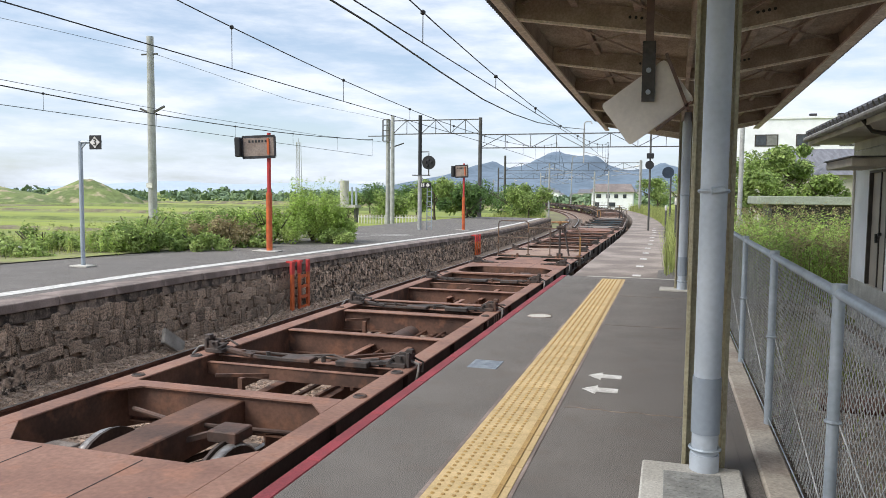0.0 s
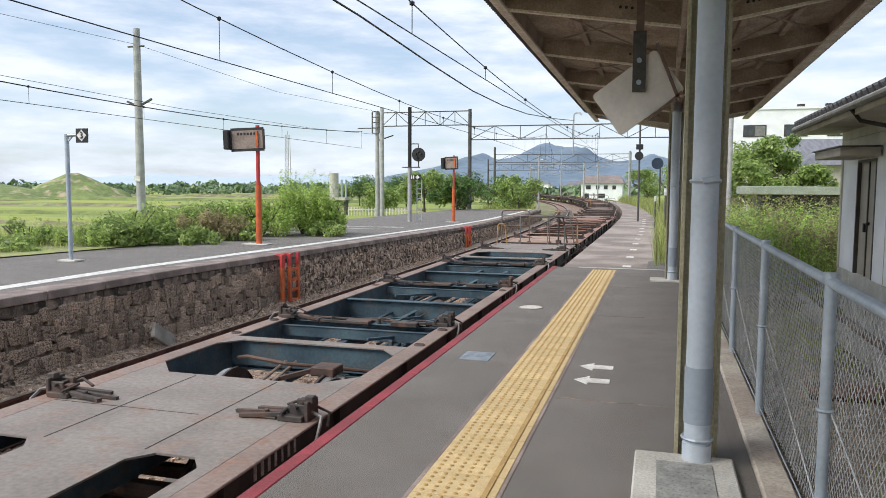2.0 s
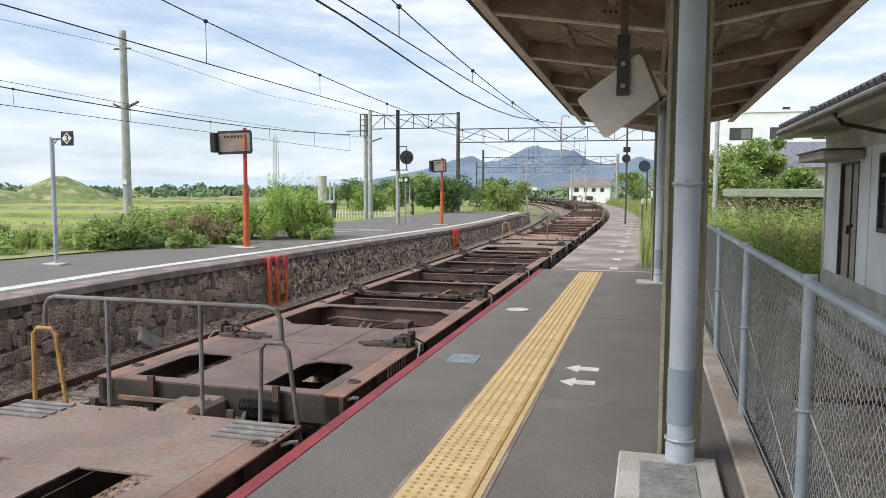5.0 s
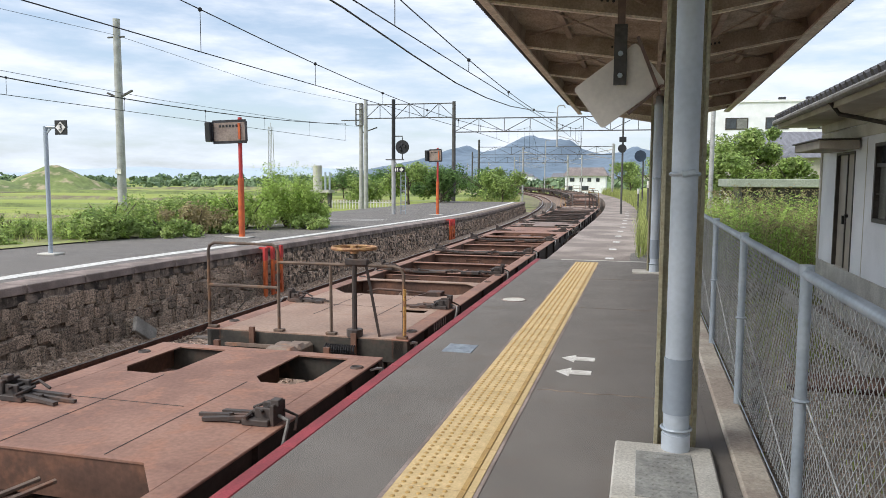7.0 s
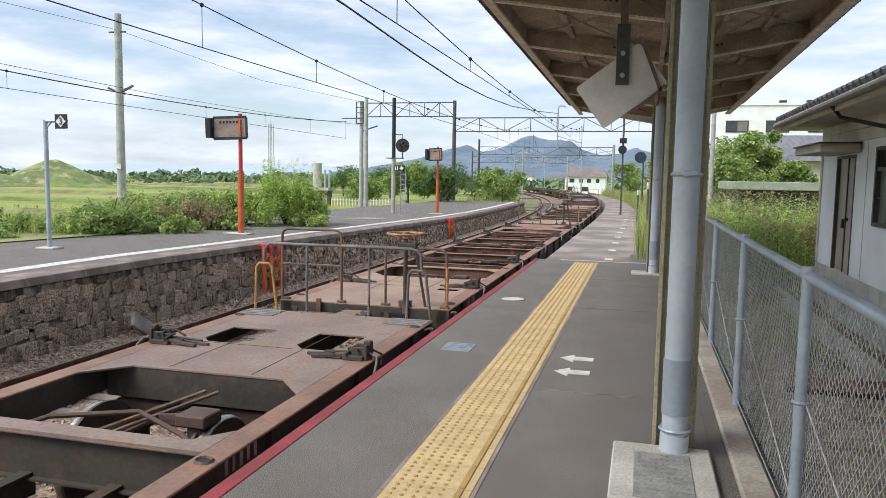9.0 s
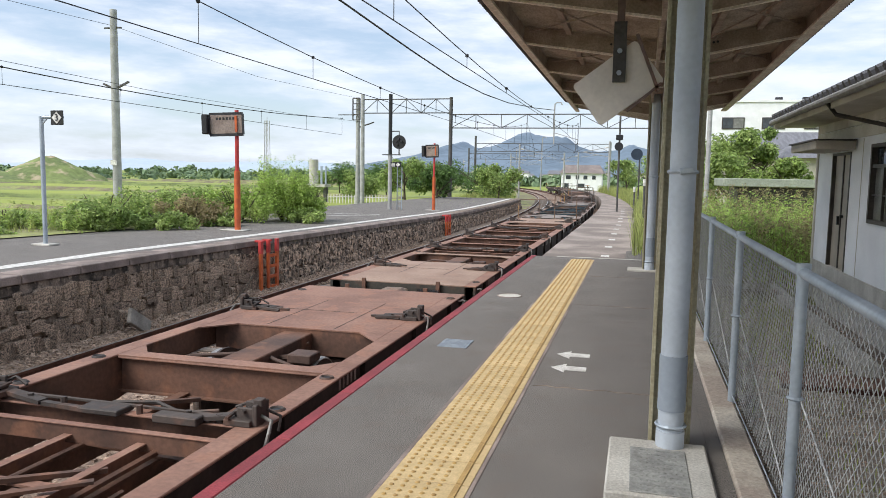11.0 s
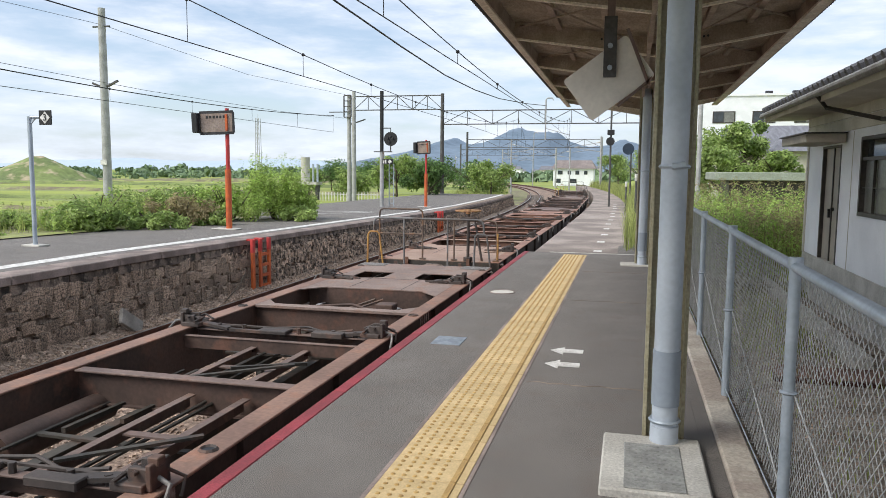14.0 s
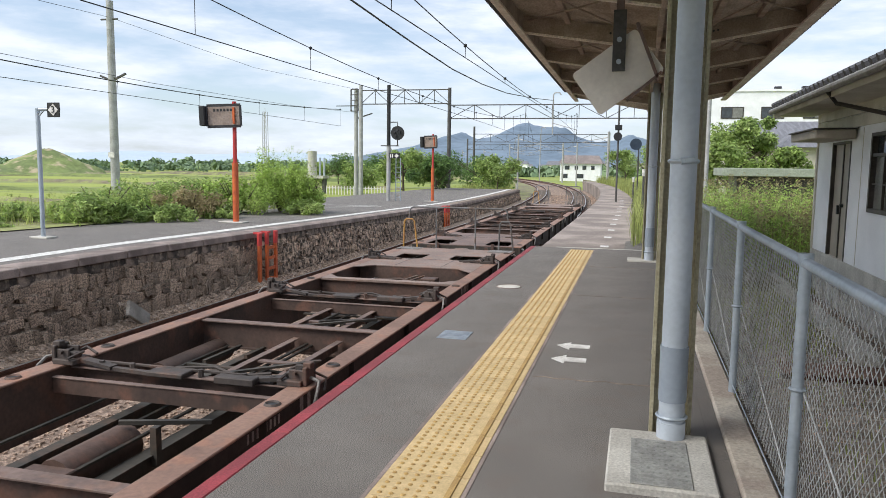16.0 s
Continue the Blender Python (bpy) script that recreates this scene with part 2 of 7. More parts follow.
RUST = paint("rust_brown_paint", (0.3, 0.166, 0.12), (0.3, 0.15, 0.1), (0.21, 0.11, 0.08))
RUST_LIGHT = paint("faded_rust_paint", (0.355, 0.243, 0.183), (0.325, 0.205, 0.148), (0.28, 0.182, 0.136))
RUST_DARK = paint("dark_brown_paint", (0.185, 0.128, 0.108), (0.2, 0.122, 0.092), (0.125, 0.086, 0.073))
UNDER = paint("grimy_underframe", (0.1, 0.06, 0.046), (0.13, 0.065, 0.045), (0.055, 0.035, 0.028))
# UNDER_RUST and UNDER_DARK have the shade of the open bays mixed in.
UNDER_RUST = paint("rusty_underframe_in_shade", (0.165, 0.084, 0.056), (0.2, 0.095, 0.058), (0.08, 0.044, 0.032))
# Grime, with the shade of the platform gap darkened into its colour.
SHADED_GRIME = material("grime_with_painted_shade", (0.05, 0.04, 0.034), (0.028, 0.023, 0.02), 0.85, 0.0, scale=3, fine=30)
UNDER_DARK = paint("dark_underframe_in_shade", (0.06, 0.052, 0.042), (0.08, 0.054, 0.04), (0.03, 0.027, 0.023))
BLUE = paint("worn_blue_paint", (0.072, 0.118, 0.145), (0.075, 0.085, 0.09), (0.032, 0.06, 0.082))
GREY_DECK = paint("grey_deck_paint", (0.25, 0.218, 0.194), (0.24, 0.18, 0.15), (0.2, 0.172, 0.154))
GREY_BROWN = paint("grey_brown_deck", (0.262, 0.194, 0.164), (0.25, 0.158, 0.12), (0.2, 0.145, 0.122))
CLAMP = paint("dark_clamp_steel", (0.08, 0.062, 0.054), (0.12, 0.07, 0.052), (0.045, 0.037, 0.034))
RUST_WORN = paint("worn_dull_rust", (0.27, 0.162, 0.12), (0.29, 0.15, 0.1), (0.19, 0.113, 0.085))
STEEL_BRIGHT = material("worn_steel", (0.45, 0.43, 0.41), (0.3, 0.27, 0.25), 0.4, 0.8, scale=6, fine=40)
HAND_YELLOW = material("ochre_paint", (0.5, 0.29, 0.07), (0.38, 0.19, 0.06), 0.6, 0.0, scale=8, fine=60, third=(0.25, 0.12, 0.06))
MARK = material("faded_white_marking", (0.4, 0.38, 0.35), (0.25, 0.22, 0.2), 0.8, 0.0, scale=20, fine=60, bump=0)


# ---- mesh helpers ----
def box(bm, x0, x1, y0, y1, z0, z1, bevel=0.0):
    """A box between two corners."""
    r = bmesh.ops.create_cube(bm, size=1.0)
    for v in r["verts"]:
        v.co = Vector(((x0 + x1) / 2 + v.co.x * (x1 - x0), (y0 + y1) / 2 + v.co.y * (y1 - y0), (z0 + z1) / 2 + v.co.z * (z1 - z0)))
    if bevel:
        edges = list({e for v in r["verts"] for e in v.link_edges})
        bmesh.ops.bevel(bm, geom=edges, offset=bevel, segments=1, affect="EDGES")
    return bm


def rod(bm, a, b, r, seg=8, r2=None):
    """A round bar from a to b."""
    a, b = Vector(a), Vector(b)
    d = b - a
    m = Matrix.Translation((a + b) / 2) @ d.to_track_quat("Z", "Y").to_matrix().to_4x4()
    bmesh.ops.create_cone(bm, cap_ends=True, segments=seg, radius1=r, radius2=r if r2 is None else r2, depth=d.length, matrix=m)
    return bm


def bar(bm, a, b, w, h):
    """A square-edged bar from a to b, w wide, h deep."""
    a, b = Vector(a), Vector(b)
    d = b - a
    q = d.to_track_quat("Y", "Z").to_matrix().to_4x4()
    bmesh.ops.create_cube(bm, size=1.0, matrix=Matrix.Translation((a + b) / 2) @ q @ Matrix.Diagonal((w, d.length, h, 1)))
    return bm


def tube(bm, points, r, seg=8):
    """A bent round tube through the points, one connected skin."""
    pts = [Vector(p) for p in points]
    rings, side = [], None
    for i, p in enumerate(pts):
        d = (pts[min(i + 1, len(pts) - 1)] - pts[max(i - 1, 0)]).normalized()
        side = d.orthogonal().normalized() if side is None else (side - d * side.dot(d)).normalized()
        up = d.cross(side)
        rings.append([bm.verts.new(p + (side * math.cos(6.28319 * k / seg) + up * math.sin(6.28319 * k / seg)) * r) for k in range(seg)])
    for a, b in zip(rings, rings[1:]):
        for k in range(seg):
            bm.faces.new((a[k], a[(k + 1) % seg], b[(k + 1) % seg], b[k]))
    bm.faces.new(rings[0][::-1])
    bm.faces.new(rings[-1])
    return bm


def plate(bm, outline, z0, z1):
    """A flat plate with the outline (x, y), between two heights."""
    low = [bm.verts.new((x, y, z0)) for x, y in outline]
    top = [bm.verts.new((x, y, z1)) for x, y in outline]
    n = len(outline)
    bm.faces.new(top)
    bm.faces.new(low[::-1])
    for i in range(n):
        bm.faces.new((low[i], low[(i + 1) % n], top[(i + 1) % n], top[i]))
    return bm


def turn_all(bm, m):
    bm.transform(m)
    return bm


def ring(bm, c, R, r, axis="Z", seg=20, sub=6):
    """A torus."""
    rows = []
    for i in range(seg):
        a = 2 * math.pi * i / seg
        row = []
        for j in range(sub):
            b = 2 * math.pi * j / sub
            p = Vector(((R + r * math.cos(b)) * math.cos(a), (R + r * math.cos(b)) * math.sin(a), r * math.sin(b)))
            if axis == "X":
                p = Vector((p.z, p.x, p.y))
            if axis == "Y":
                p = Vector((p.x, p.z, p.y))
            row.append(bm.verts.new(p + Vector(c)))
        rows.append(row)
    for i in range(seg):
        for j in range(sub):
            bm.faces.new((rows[i][j], rows[(i + 1) % seg][j], rows[(i + 1) % seg][(j + 1) % sub], rows[i][(j + 1) % sub]))
    return bm


def B():
    return bmesh.new()


def mesh_of(name, bm, mat, smooth=False):
    bmesh.ops.recalc_face_normals(bm, faces=bm.faces)
    me = bpy.data.meshes.new(name)
    bm.to_mesh(me)
    bm.free()
    me.materials.append(mat)
    if smooth:
        me.polygons.foreach_set("use_smooth", [True] * len(me.polygons))
        me.set_sharp_from_angle(angle=radians(40))
    return me


def part(name, bm, mat, parent=None, label="", kind="", smooth=False):
    ob = new(name, mesh_of(name, bm, mat, smooth))
    if parent:
        ob.parent = parent
    if label or kind:
        tagged(ob, label, kind=kind)
    return ob


def thing(name, label, category, at=(0, 0, 0), rz=0, group="", kind=""):
    ob = new(name)
    ob.matrix_basis = pose(*at, 0, 0, rz)
    return tagged(ob, label, category, group, kind)


def again(name, ob, at, parent, rot=None, scale=1.0):
    """One more object on the same mesh."""
    o = new(name, ob.data)
    o.parent = parent
    o.matrix_basis = Matrix.LocRotScale(at, Euler(rot or (0, 0, 0)), (scale,) * 3 if isinstance(scale, float) else scale)
    return o


def surface(name, mat, verts, faces, label="", category="", kind="structure", smooth=False):
    me = bpy.data.meshes.new(name)
    me.from_pydata(verts, [], faces)
    me.materials.append(mat)
    if smooth:
        me.polygons.foreach_set("use_smooth", [True] * len(me.polygons))
    ob = new(name, me)
    return tagged(ob, label, category, kind=kind)


def ribbon(name, mat, profile, x0, s0, s1, step, label, category, kind="structure", parent=None):
    """A profile (offset across, height) swept along the line whose middle is x0; closed."""
    ss = [s0]
    while ss[-1] < s1 - 1e-6:
        ss.append(min(s1, BEND_Y if ss[-1] < BEND_Y < ss[-1] + 200 and ss[-1] < BEND_Y else ss[-1] + step))
    verts, faces, n = [], [], len(profile)
    for s in ss:
        p, a = on_track(s, x0)
        for dx, z in profile:
            verts.append((p.x + dx * math.cos(a), p.y + dx * math.sin(a), z))
    for i in range(len(ss) - 1):
        for j in range(n):
            k = (j + 1) % n
            faces.append((i * n + j, i * n + k, (i + 1) * n + k, (i + 1) * n + j))
    faces.append(tuple(range(n))[::-1])
    faces.append(tuple((len(ss) - 1) * n + j for j in range(n)))
    me = bpy.data.meshes.new(name)
    me.from_pydata(verts, [], faces)
    me.materials.append(mat)
    bm = B()
    bm.from_mesh(me)
    bmesh.ops.recalc_face_normals(bm, faces=bm.faces)
    bm.to_mesh(me)
    bm.free()
    ob = new(name, me)
    if parent:
        ob.parent = parent
        return ob
    return tagged(ob, label, category, kind=kind)


def leaf_cloud(bm, rng, centre, radii, count, size, up=0.3):
    """Many small bent leaves in uneven clumps about a centre."""
    for _ in range(count):
        while True:
            p = Vector((rng.uniform(-1, 1), rng.uniform(-1, 1), rng.uniform(-1, 1)))
            if 0.25 < p.length < 1:
                break
        p = p * (0.55 + 0.45 * noise.noise(p * 2.3 + Vector(centre) * 0.37) + 0.25)
        c = Vector(centre) + Vector((p.x * radii[0], p.y * radii[1], p.z * radii[2]))
        s = size * rng.uniform(0.5, 1.9)
        n = (p + Vector((rng.uniform(-1, 1), rng.uniform(-1, 1), rng.uniform(-0.3, 1) + up))).normalized()
        t = n.orthogonal().normalized()
        t.rotate(Matrix.Rotation(rng.uniform(0, 6.28), 3, n))
        u = n.cross(t)
        vs = [bm.verts.new(c + t * s), bm.verts.new(c + u * s * 0.45 + n * s * 0.12), bm.verts.new(c - t * s), bm.verts.new(c - u * s * 0.45 + n * s * 0.12)]
        bm.faces.new(vs)
    return bm


def blades(bm, rng, x0, x1, y0, y1, z, count, h, w, lean=0.25, ground=None):
    """Upright grass blades over a patch."""
    for _ in range(count):
        x, y = rng.uniform(x0, x1), rng.uniform(y0, y1)
        zz = ground(x, y) if ground else z
        hh = h * rng.uniform(0.45, 1.15)
        a = rng.uniform(0, 6.28)
        d = Vector((math.cos(a), math.sin(a), 0))
        s = Vector((-d.y, d.x, 0)) * w * rng.uniform(0.6, 1.3)
        p = Vector((x, y, zz))
        m = p + d * hh * lean * 0.35 + Vector((0, 0, hh * 0.6))
        e = p + d * hh * lean * rng.uniform(0.6, 1.6) + Vector((0, 0, hh))
        v = [bm.verts.new(p - s), bm.verts.new(p + s), bm.verts.new(m + s * 0.7), bm.verts.new(m - s * 0.7), bm.verts.new(e)]
        bm.faces.new(v[:4])
        bm.faces.new((v[3], v[2], v[4]))
    return bm


# ---- ground, tracks and platforms ----
def land():
    bm = B()
    xs = [-3000, -900, -300, -120, -60, -30, -16.2, -1.0, 1.45, 3.5, 8, 20, 60, 300, 900, 3000]
    ys = [-300, -40, -10, 0, 6, 12, 20, 30, 45, 70, 110, 180, 300, 600, 1200, 2600, 4500]
    def h(x, y):
        if x < -16:
            return -1.5
        if x > 1.3:
            return -0.75
        return -1.62
    grid = [[bm.verts.new((x, y, h(x, y))) for y in ys] for x in xs]
    for i in range(len(xs) - 1):
        for j in range(len(ys) - 1):
            bm.faces.new((grid[i][j], grid[i + 1][j], grid[i + 1][j + 1], grid[i][j + 1]))
    return tagged(part("ground", bm, PADDY), "bright green paddy fields on flat land", "ground", kind="structure")


land()
ribbon("ballast_bed", BALLAST, [(-4.9, BED), (1.62, BED), (1.7, BED - 0.35), (-4.9, BED - 0.35)], TRACK1, -40, 330, 6.0, "brown rust-stained ballast under two tracks", "ballast")


def stones_on_bed():
    rng = random.Random(11)
    verts, faces = [], []
    def stone(x, y, z, r):
        a = rng.uniform(0, 6.28)
        base = len(verts)
        for i in range(4):
            b = a + i * 1.57 + rng.uniform(-0.3, 0.3)
            verts.append((x + r * math.cos(b), y + r * math.sin(b), z))
        for i in range(4):
            b = a + 0.5 + i * 1.57
            verts.append((x + r * 0.6 * math.cos(b), y + r * 0.6 * math.sin(b), z + r * rng.uniform(0.6, 1.0)))
        for i in range(4):
            j = (i + 1) % 4
            faces.append((base + i, base + j, base + 4 + j, base + 4 + i))
        faces.append((base + 4, base + 5, base + 6, base + 7))
    for _ in range(16000):
        y = 2 + 26 * rng.random() ** 1.5
        stone(rng.uniform(-7.7, -1.4), y, BED - 0.01, rng.uniform(0.02, 0.045))
    for _ in range(6000):
        s = rng.uniform(26, 80)
        x0 = rng.uniform(-7.7, -1.3)
        p, a = on_track(s, x0)
        stone(p.x, p.y, BED - 0.01, rng.uniform(0.03, 0.06))
    surface("ballast_stones", BALLAST, verts, faces, "loose angular brown ballast stones between the rails", "ballast", "stuff")
    verts.clear()
    faces.clear()
    for _ in range(7000):
        y = 4 + 28 * rng.random() ** 1.3
        x = rng.uniform(-7.85, -7.05)
        stone(x, y, -1.19 - (x + 7.75) * 0.16, rng.uniform(0.018, 0.045))
    surface("gravel_stones", GRAVEL_DUSTY, verts, faces, "loose dusty gravel at the foot of the wall", "gravel", "stuff")


stones_on_bed()


def track(x0, name, label):
    t = thing(name, label, "railway track", kind="structure")
    for s in (-1, 1):
        o = s * 0.5335
        prof = [(o - 0.032, RAIL - 0.004), (o + 0.032, RAIL - 0.004), (o + 0.032, RAIL - 0.035), (o + 0.01, RAIL - 0.05), (o + 0.01, RAIL - 0.13), (o + 0.06, RAIL - 0.15), (o - 0.06, RAIL - 0.15), (o - 0.01, RAIL - 0.13), (o - 0.01, RAIL - 0.05), (o - 0.032, RAIL - 0.035)]
        r = ribbon("rail", RUST_RAIL, prof, x0, -40, 330, 6.0, "", "", parent=t)
        ribbon("running_surface", RAIL_TOP, [(o - 0.028, RAIL), (o + 0.028, RAIL), (o + 0.028, RAIL - 0.0035), (o - 0.028, RAIL - 0.0035)], x0, -40, 330, 6.0, "", "", parent=r)
    bm = box(B(), -1.0, 1.0, -0.1, 0.1, RAIL - 0.3, RAIL - 0.152, 0.01)
    proto = part("sleeper", bm, SLEEPER, t)
    for i in range(150):
        p, a = on_track(1.0 + i * 0.64, x0)
        if i == 0:
            proto.location = p
        else:
            again("sleeper", proto, p, t, (0, 0, a))
    return t


track(TRACK1, "track_1", "rusty narrow-gauge track under the freight train")
track(TRACK2, "track_2", "empty rusty narrow-gauge track beside the stone platform")


# near platform
tagged(part("platform_near", plate(B(), [(EDGE + 0.105, -12), (1.22, -12), (1.22, 14.95), (EDGE + 0.105, 14.95)], -0.16, 0.0), ASPHALT), "grey asphalt station platform", "platform", kind="structure")
tagged(part("platform_wall_near", plate(B(), [(EDGE + 0.08, -12), (1.22, -12), (1.22, 14.95), (EDGE + 0.08, 14.95)], -1.6, -0.164), DIRTY_CONCRETE), "concrete retaining wall of the platform", "wall", kind="structure")


def edge_blocks():
    t = thing("platform_coping", "concrete platform edging painted with a worn red band", "platform edge", kind="structure")
    bm = box(B(), EDGE, EDGE + 0.103, 0.004, 0.996, -0.16, 0.003, 0.008)
    b = part("red_edge_block", bm, RED_PAINT, t)
    for i in range(1, 26):
        again("red_edge_block", b, (0, -11 + i, 0), t)
    b.location = (0, -11, 0)


edge_blocks()


# Studs and bar take a darker yellow than the tile.
YELLOW_STUD = material("darker_yellow_stud", (0.47, 0.31, 0.11), (0.36, 0.23, 0.085), 0.75, scale=9, fine=90, bump=0.1)


def tactile():
    t = thing("tactile_paving", "yellow studded tactile paving strip along the platform", "tactile paving", kind="structure")
    bm = B()
    box(bm, -0.436, -0.002, 0.003, 0.299, -0.02, 0.006, 0.002)
    for i in range(5):
        for j in range(5):
            x, y = -0.39 + i * 0.06, 0.03 + j * 0.06
            bmesh.ops.create_cone(bm, cap_ends=True, segments=6, radius1=0.0145, radius2=0.009, depth=0.006, matrix=Matrix.Translation((x, y, 0.0095)))
    box(bm, -0.075, -0.045, 0.004, 0.3, 0.006, 0.0115)
    a = part("tactile_tile", bm, YELLOW, t)
    a.data.materials.append(YELLOW_STUD)
    for f in a.data.polygons:
        if f.center.z > 0.0062:
            f.material_index = 1
    a.location = (0, 14.3, 0)
    for i in range(1, 47):
        again("tactile_tile", a, (0, 14.3 - i * 0.304, 0), t)
    bm = B()
    box(bm, -0.462, -0.438, 0.3, 14.6, -0.01, 0.0035)
    box(bm, 0.0, 0.022, 0.3, 14.6, -0.01, 0.0035)
    box(bm, -0.4378, -0.0005, 0.3, 14.6, -0.01, 0.002)
    part("mortar_border", bm, DIRTY_CONCRETE, t)


tactile()


def painted_arrow(x, y):
    bm = B()
    plate(bm, [(x, y), (x + 0.12, y - 0.14), (x + 0.12, y - 0.065), (x + 0.29, y - 0.065), (x + 0.29, y + 0.07), (x + 0.12, y + 0.07), (x + 0.12, y + 0.14)], 0.001, 0.004)
    tagged(part("painted_arrow", bm, WHITE_PAINT), "white arrow painted on the asphalt", "floor marking", "arrows on the platform")


painted_arrow(0.12, 6.68)
painted_arrow(0.12, 6.2)


def covers():
    t = thing("inspection_cover", "grey-blue square inspection cover in the asphalt", "manhole cover")
    part("cover_plate", box(B(), -0.98, -0.7, 6.62, 6.95, -0.01, 0.006, 0.003), COVER_BLUE, t)
    bm = B()
    for i in range(6):
        box(bm, -0.95, -0.73, 6.65 + i * 0.05, 6.67 + i * 0.05, 0.006, 0.009)
    part("ribs", bm, COVER_BLUE, t)
    t = thing("round_cover", "pale round concrete cover in the asphalt", "manhole cover")
    part("cover_disc", rod(B(), (-0.83, 9.75, -0.01), (-0.83, 9.75, 0.006), 0.15, 24), CONCRETE, t)
    bm = ring(B(), (-0.83, 9.75, 0.003), 0.16, 0.008, seg=24, sub=4)
    part("cover_rim", bm, DIRTY_CONCRETE, t)


covers()


def asphalt_seams():
    rng = random.Random(8)
    for y, x0, x1 in ((5.62, 0.05, 1.2), (9.4, 0.05, 1.1), (12.2, 0.05, 1.2)):
        pts, x = [], x0
        while x < x1:
            pts.append((x, y + rng.uniform(-0.02, 0.02), 0.001))
            x += 0.09
        bm = B()
        for a, b in zip(pts, pts[1:]):
            bar(bm, a, b, 0.012, 0.003)
        tagged(part("asphalt_crack", bm, MORTAR), "thin dark crack across the asphalt", "crack", kind="structure")


asphalt_seams()

# far, lower part of the near platform
LOW = -0.16
ribbon("platform_low", OLD_ASPHALT, [(1.62, LOW), (4.0, LOW), (4.0, -1.6), (1.72, -1.6)], TRACK1, 14.96, 100, 5.0, "worn lower end of the old platform", "platform")
tagged(part("platform_step", box(B(), EDGE + 0.5, 1.22, 14.955, 15.1, LOW, -0.004, 0.01), CONCRETE), "pale concrete edge at the step in the platform", "kerb", kind="structure")
tagged(part("asphalt_patch", plate(B(), [(0.55, 15.2), (1.15, 15.2), (1.15, 19.0), (0.55, 18.2)], LOW + 0.001, LOW + 0.02), ASPHALT), "dark asphalt patch on the old platform", "paving", kind="structure")


def low_marks():
    rng = random.Random(3)
    for i in range(12):
        s = 17.0 + i * 2.3
        p, a = on_track(s, 0.12 - rng.uniform(0, 0.05))
        bm = box(B(), -0.09, 0.09, -0.17, 0.17, 0.001, 0.006)
        o = tagged(part("paint_dash", bm, WHITE_PAINT), "white worn dash painted on the old platform", "floor marking", "dashes on the old platform")
        o.matrix_basis = pose(p.x, p.y, LOW, 0, 0, math.degrees(a))


low_marks()

# far platform: asphalt top, coping and rubble wall
def far_top(y):
    return 0.0 if y < 12 else max(-0.34, -(y - 12) * 0.0125)


def far_platform():
    ys = [-14, 0, 6, 12, 18, 24, 30, 36, 42, 50, 58, 64]
    verts, faces = [], []
    for y in ys:
        z = far_top(y)
        p, a = on_track(y, FAR_EDGE - 0.5)
        verts += [(p.x, y, z), (-17.5 + 0.02 * y, y, z), (p.x, y, -1.6), (-17.5 + 0.02 * y, y, -1.6)]
    for i in range(len(ys) - 1):
        a, b = i * 4, i * 4 + 4
        faces += [(a, a + 1, b + 1, b), (a, b, b + 2, a + 2), (a + 1, a + 3, b + 3, b + 1)]
    faces += [(len(verts) - 4, len(verts) - 3, len(verts) - 1, len(verts) - 2)]
    surface("platform_far", ASPHALT, verts, faces, "grey asphalt island platform", "platform")
    verts, faces = [], []
    for y in ys:
        p, a = on_track(y, -8.9)
        z = far_top(y)
        verts += [(p.x - 0.16, y, z + 0.004), (p.x + 0.16, y, z + 0.004)]
    for i in range(len(ys) - 1):
        faces.append((i * 2, i * 2 + 2, i * 2 + 3, i * 2 + 1))
    surface("white_line", WHITE_PAINT, verts, faces, "white safety line painted along the platform", "floor marking")
    t = thing("far_coping", "weathered concrete coping blocks of the island platform", "platform edge", kind="structure")
    bm = box(B(), -0.52, 0.0, 0.006, 1.194, -0.13, 0.004, 0.012)
    a = part("coping_block", bm, DIRTY_CONCRETE, t)
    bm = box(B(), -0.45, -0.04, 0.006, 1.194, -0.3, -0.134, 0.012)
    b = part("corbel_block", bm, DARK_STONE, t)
    for i in range(56):
        y = -3 + i * 1.2
        p, ang = on_track(y, FAR_EDGE)
        z = far_top(y)
        if i == 0:
            a.location = b.location = (p.x, y, z)
        else:
            again("coping_block", a, (p.x, y, z), t, (-0.0125 if y > 12 and z > -0.33 else 0, 0, ang))
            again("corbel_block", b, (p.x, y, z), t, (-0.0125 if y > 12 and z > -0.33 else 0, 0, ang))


far_platform()


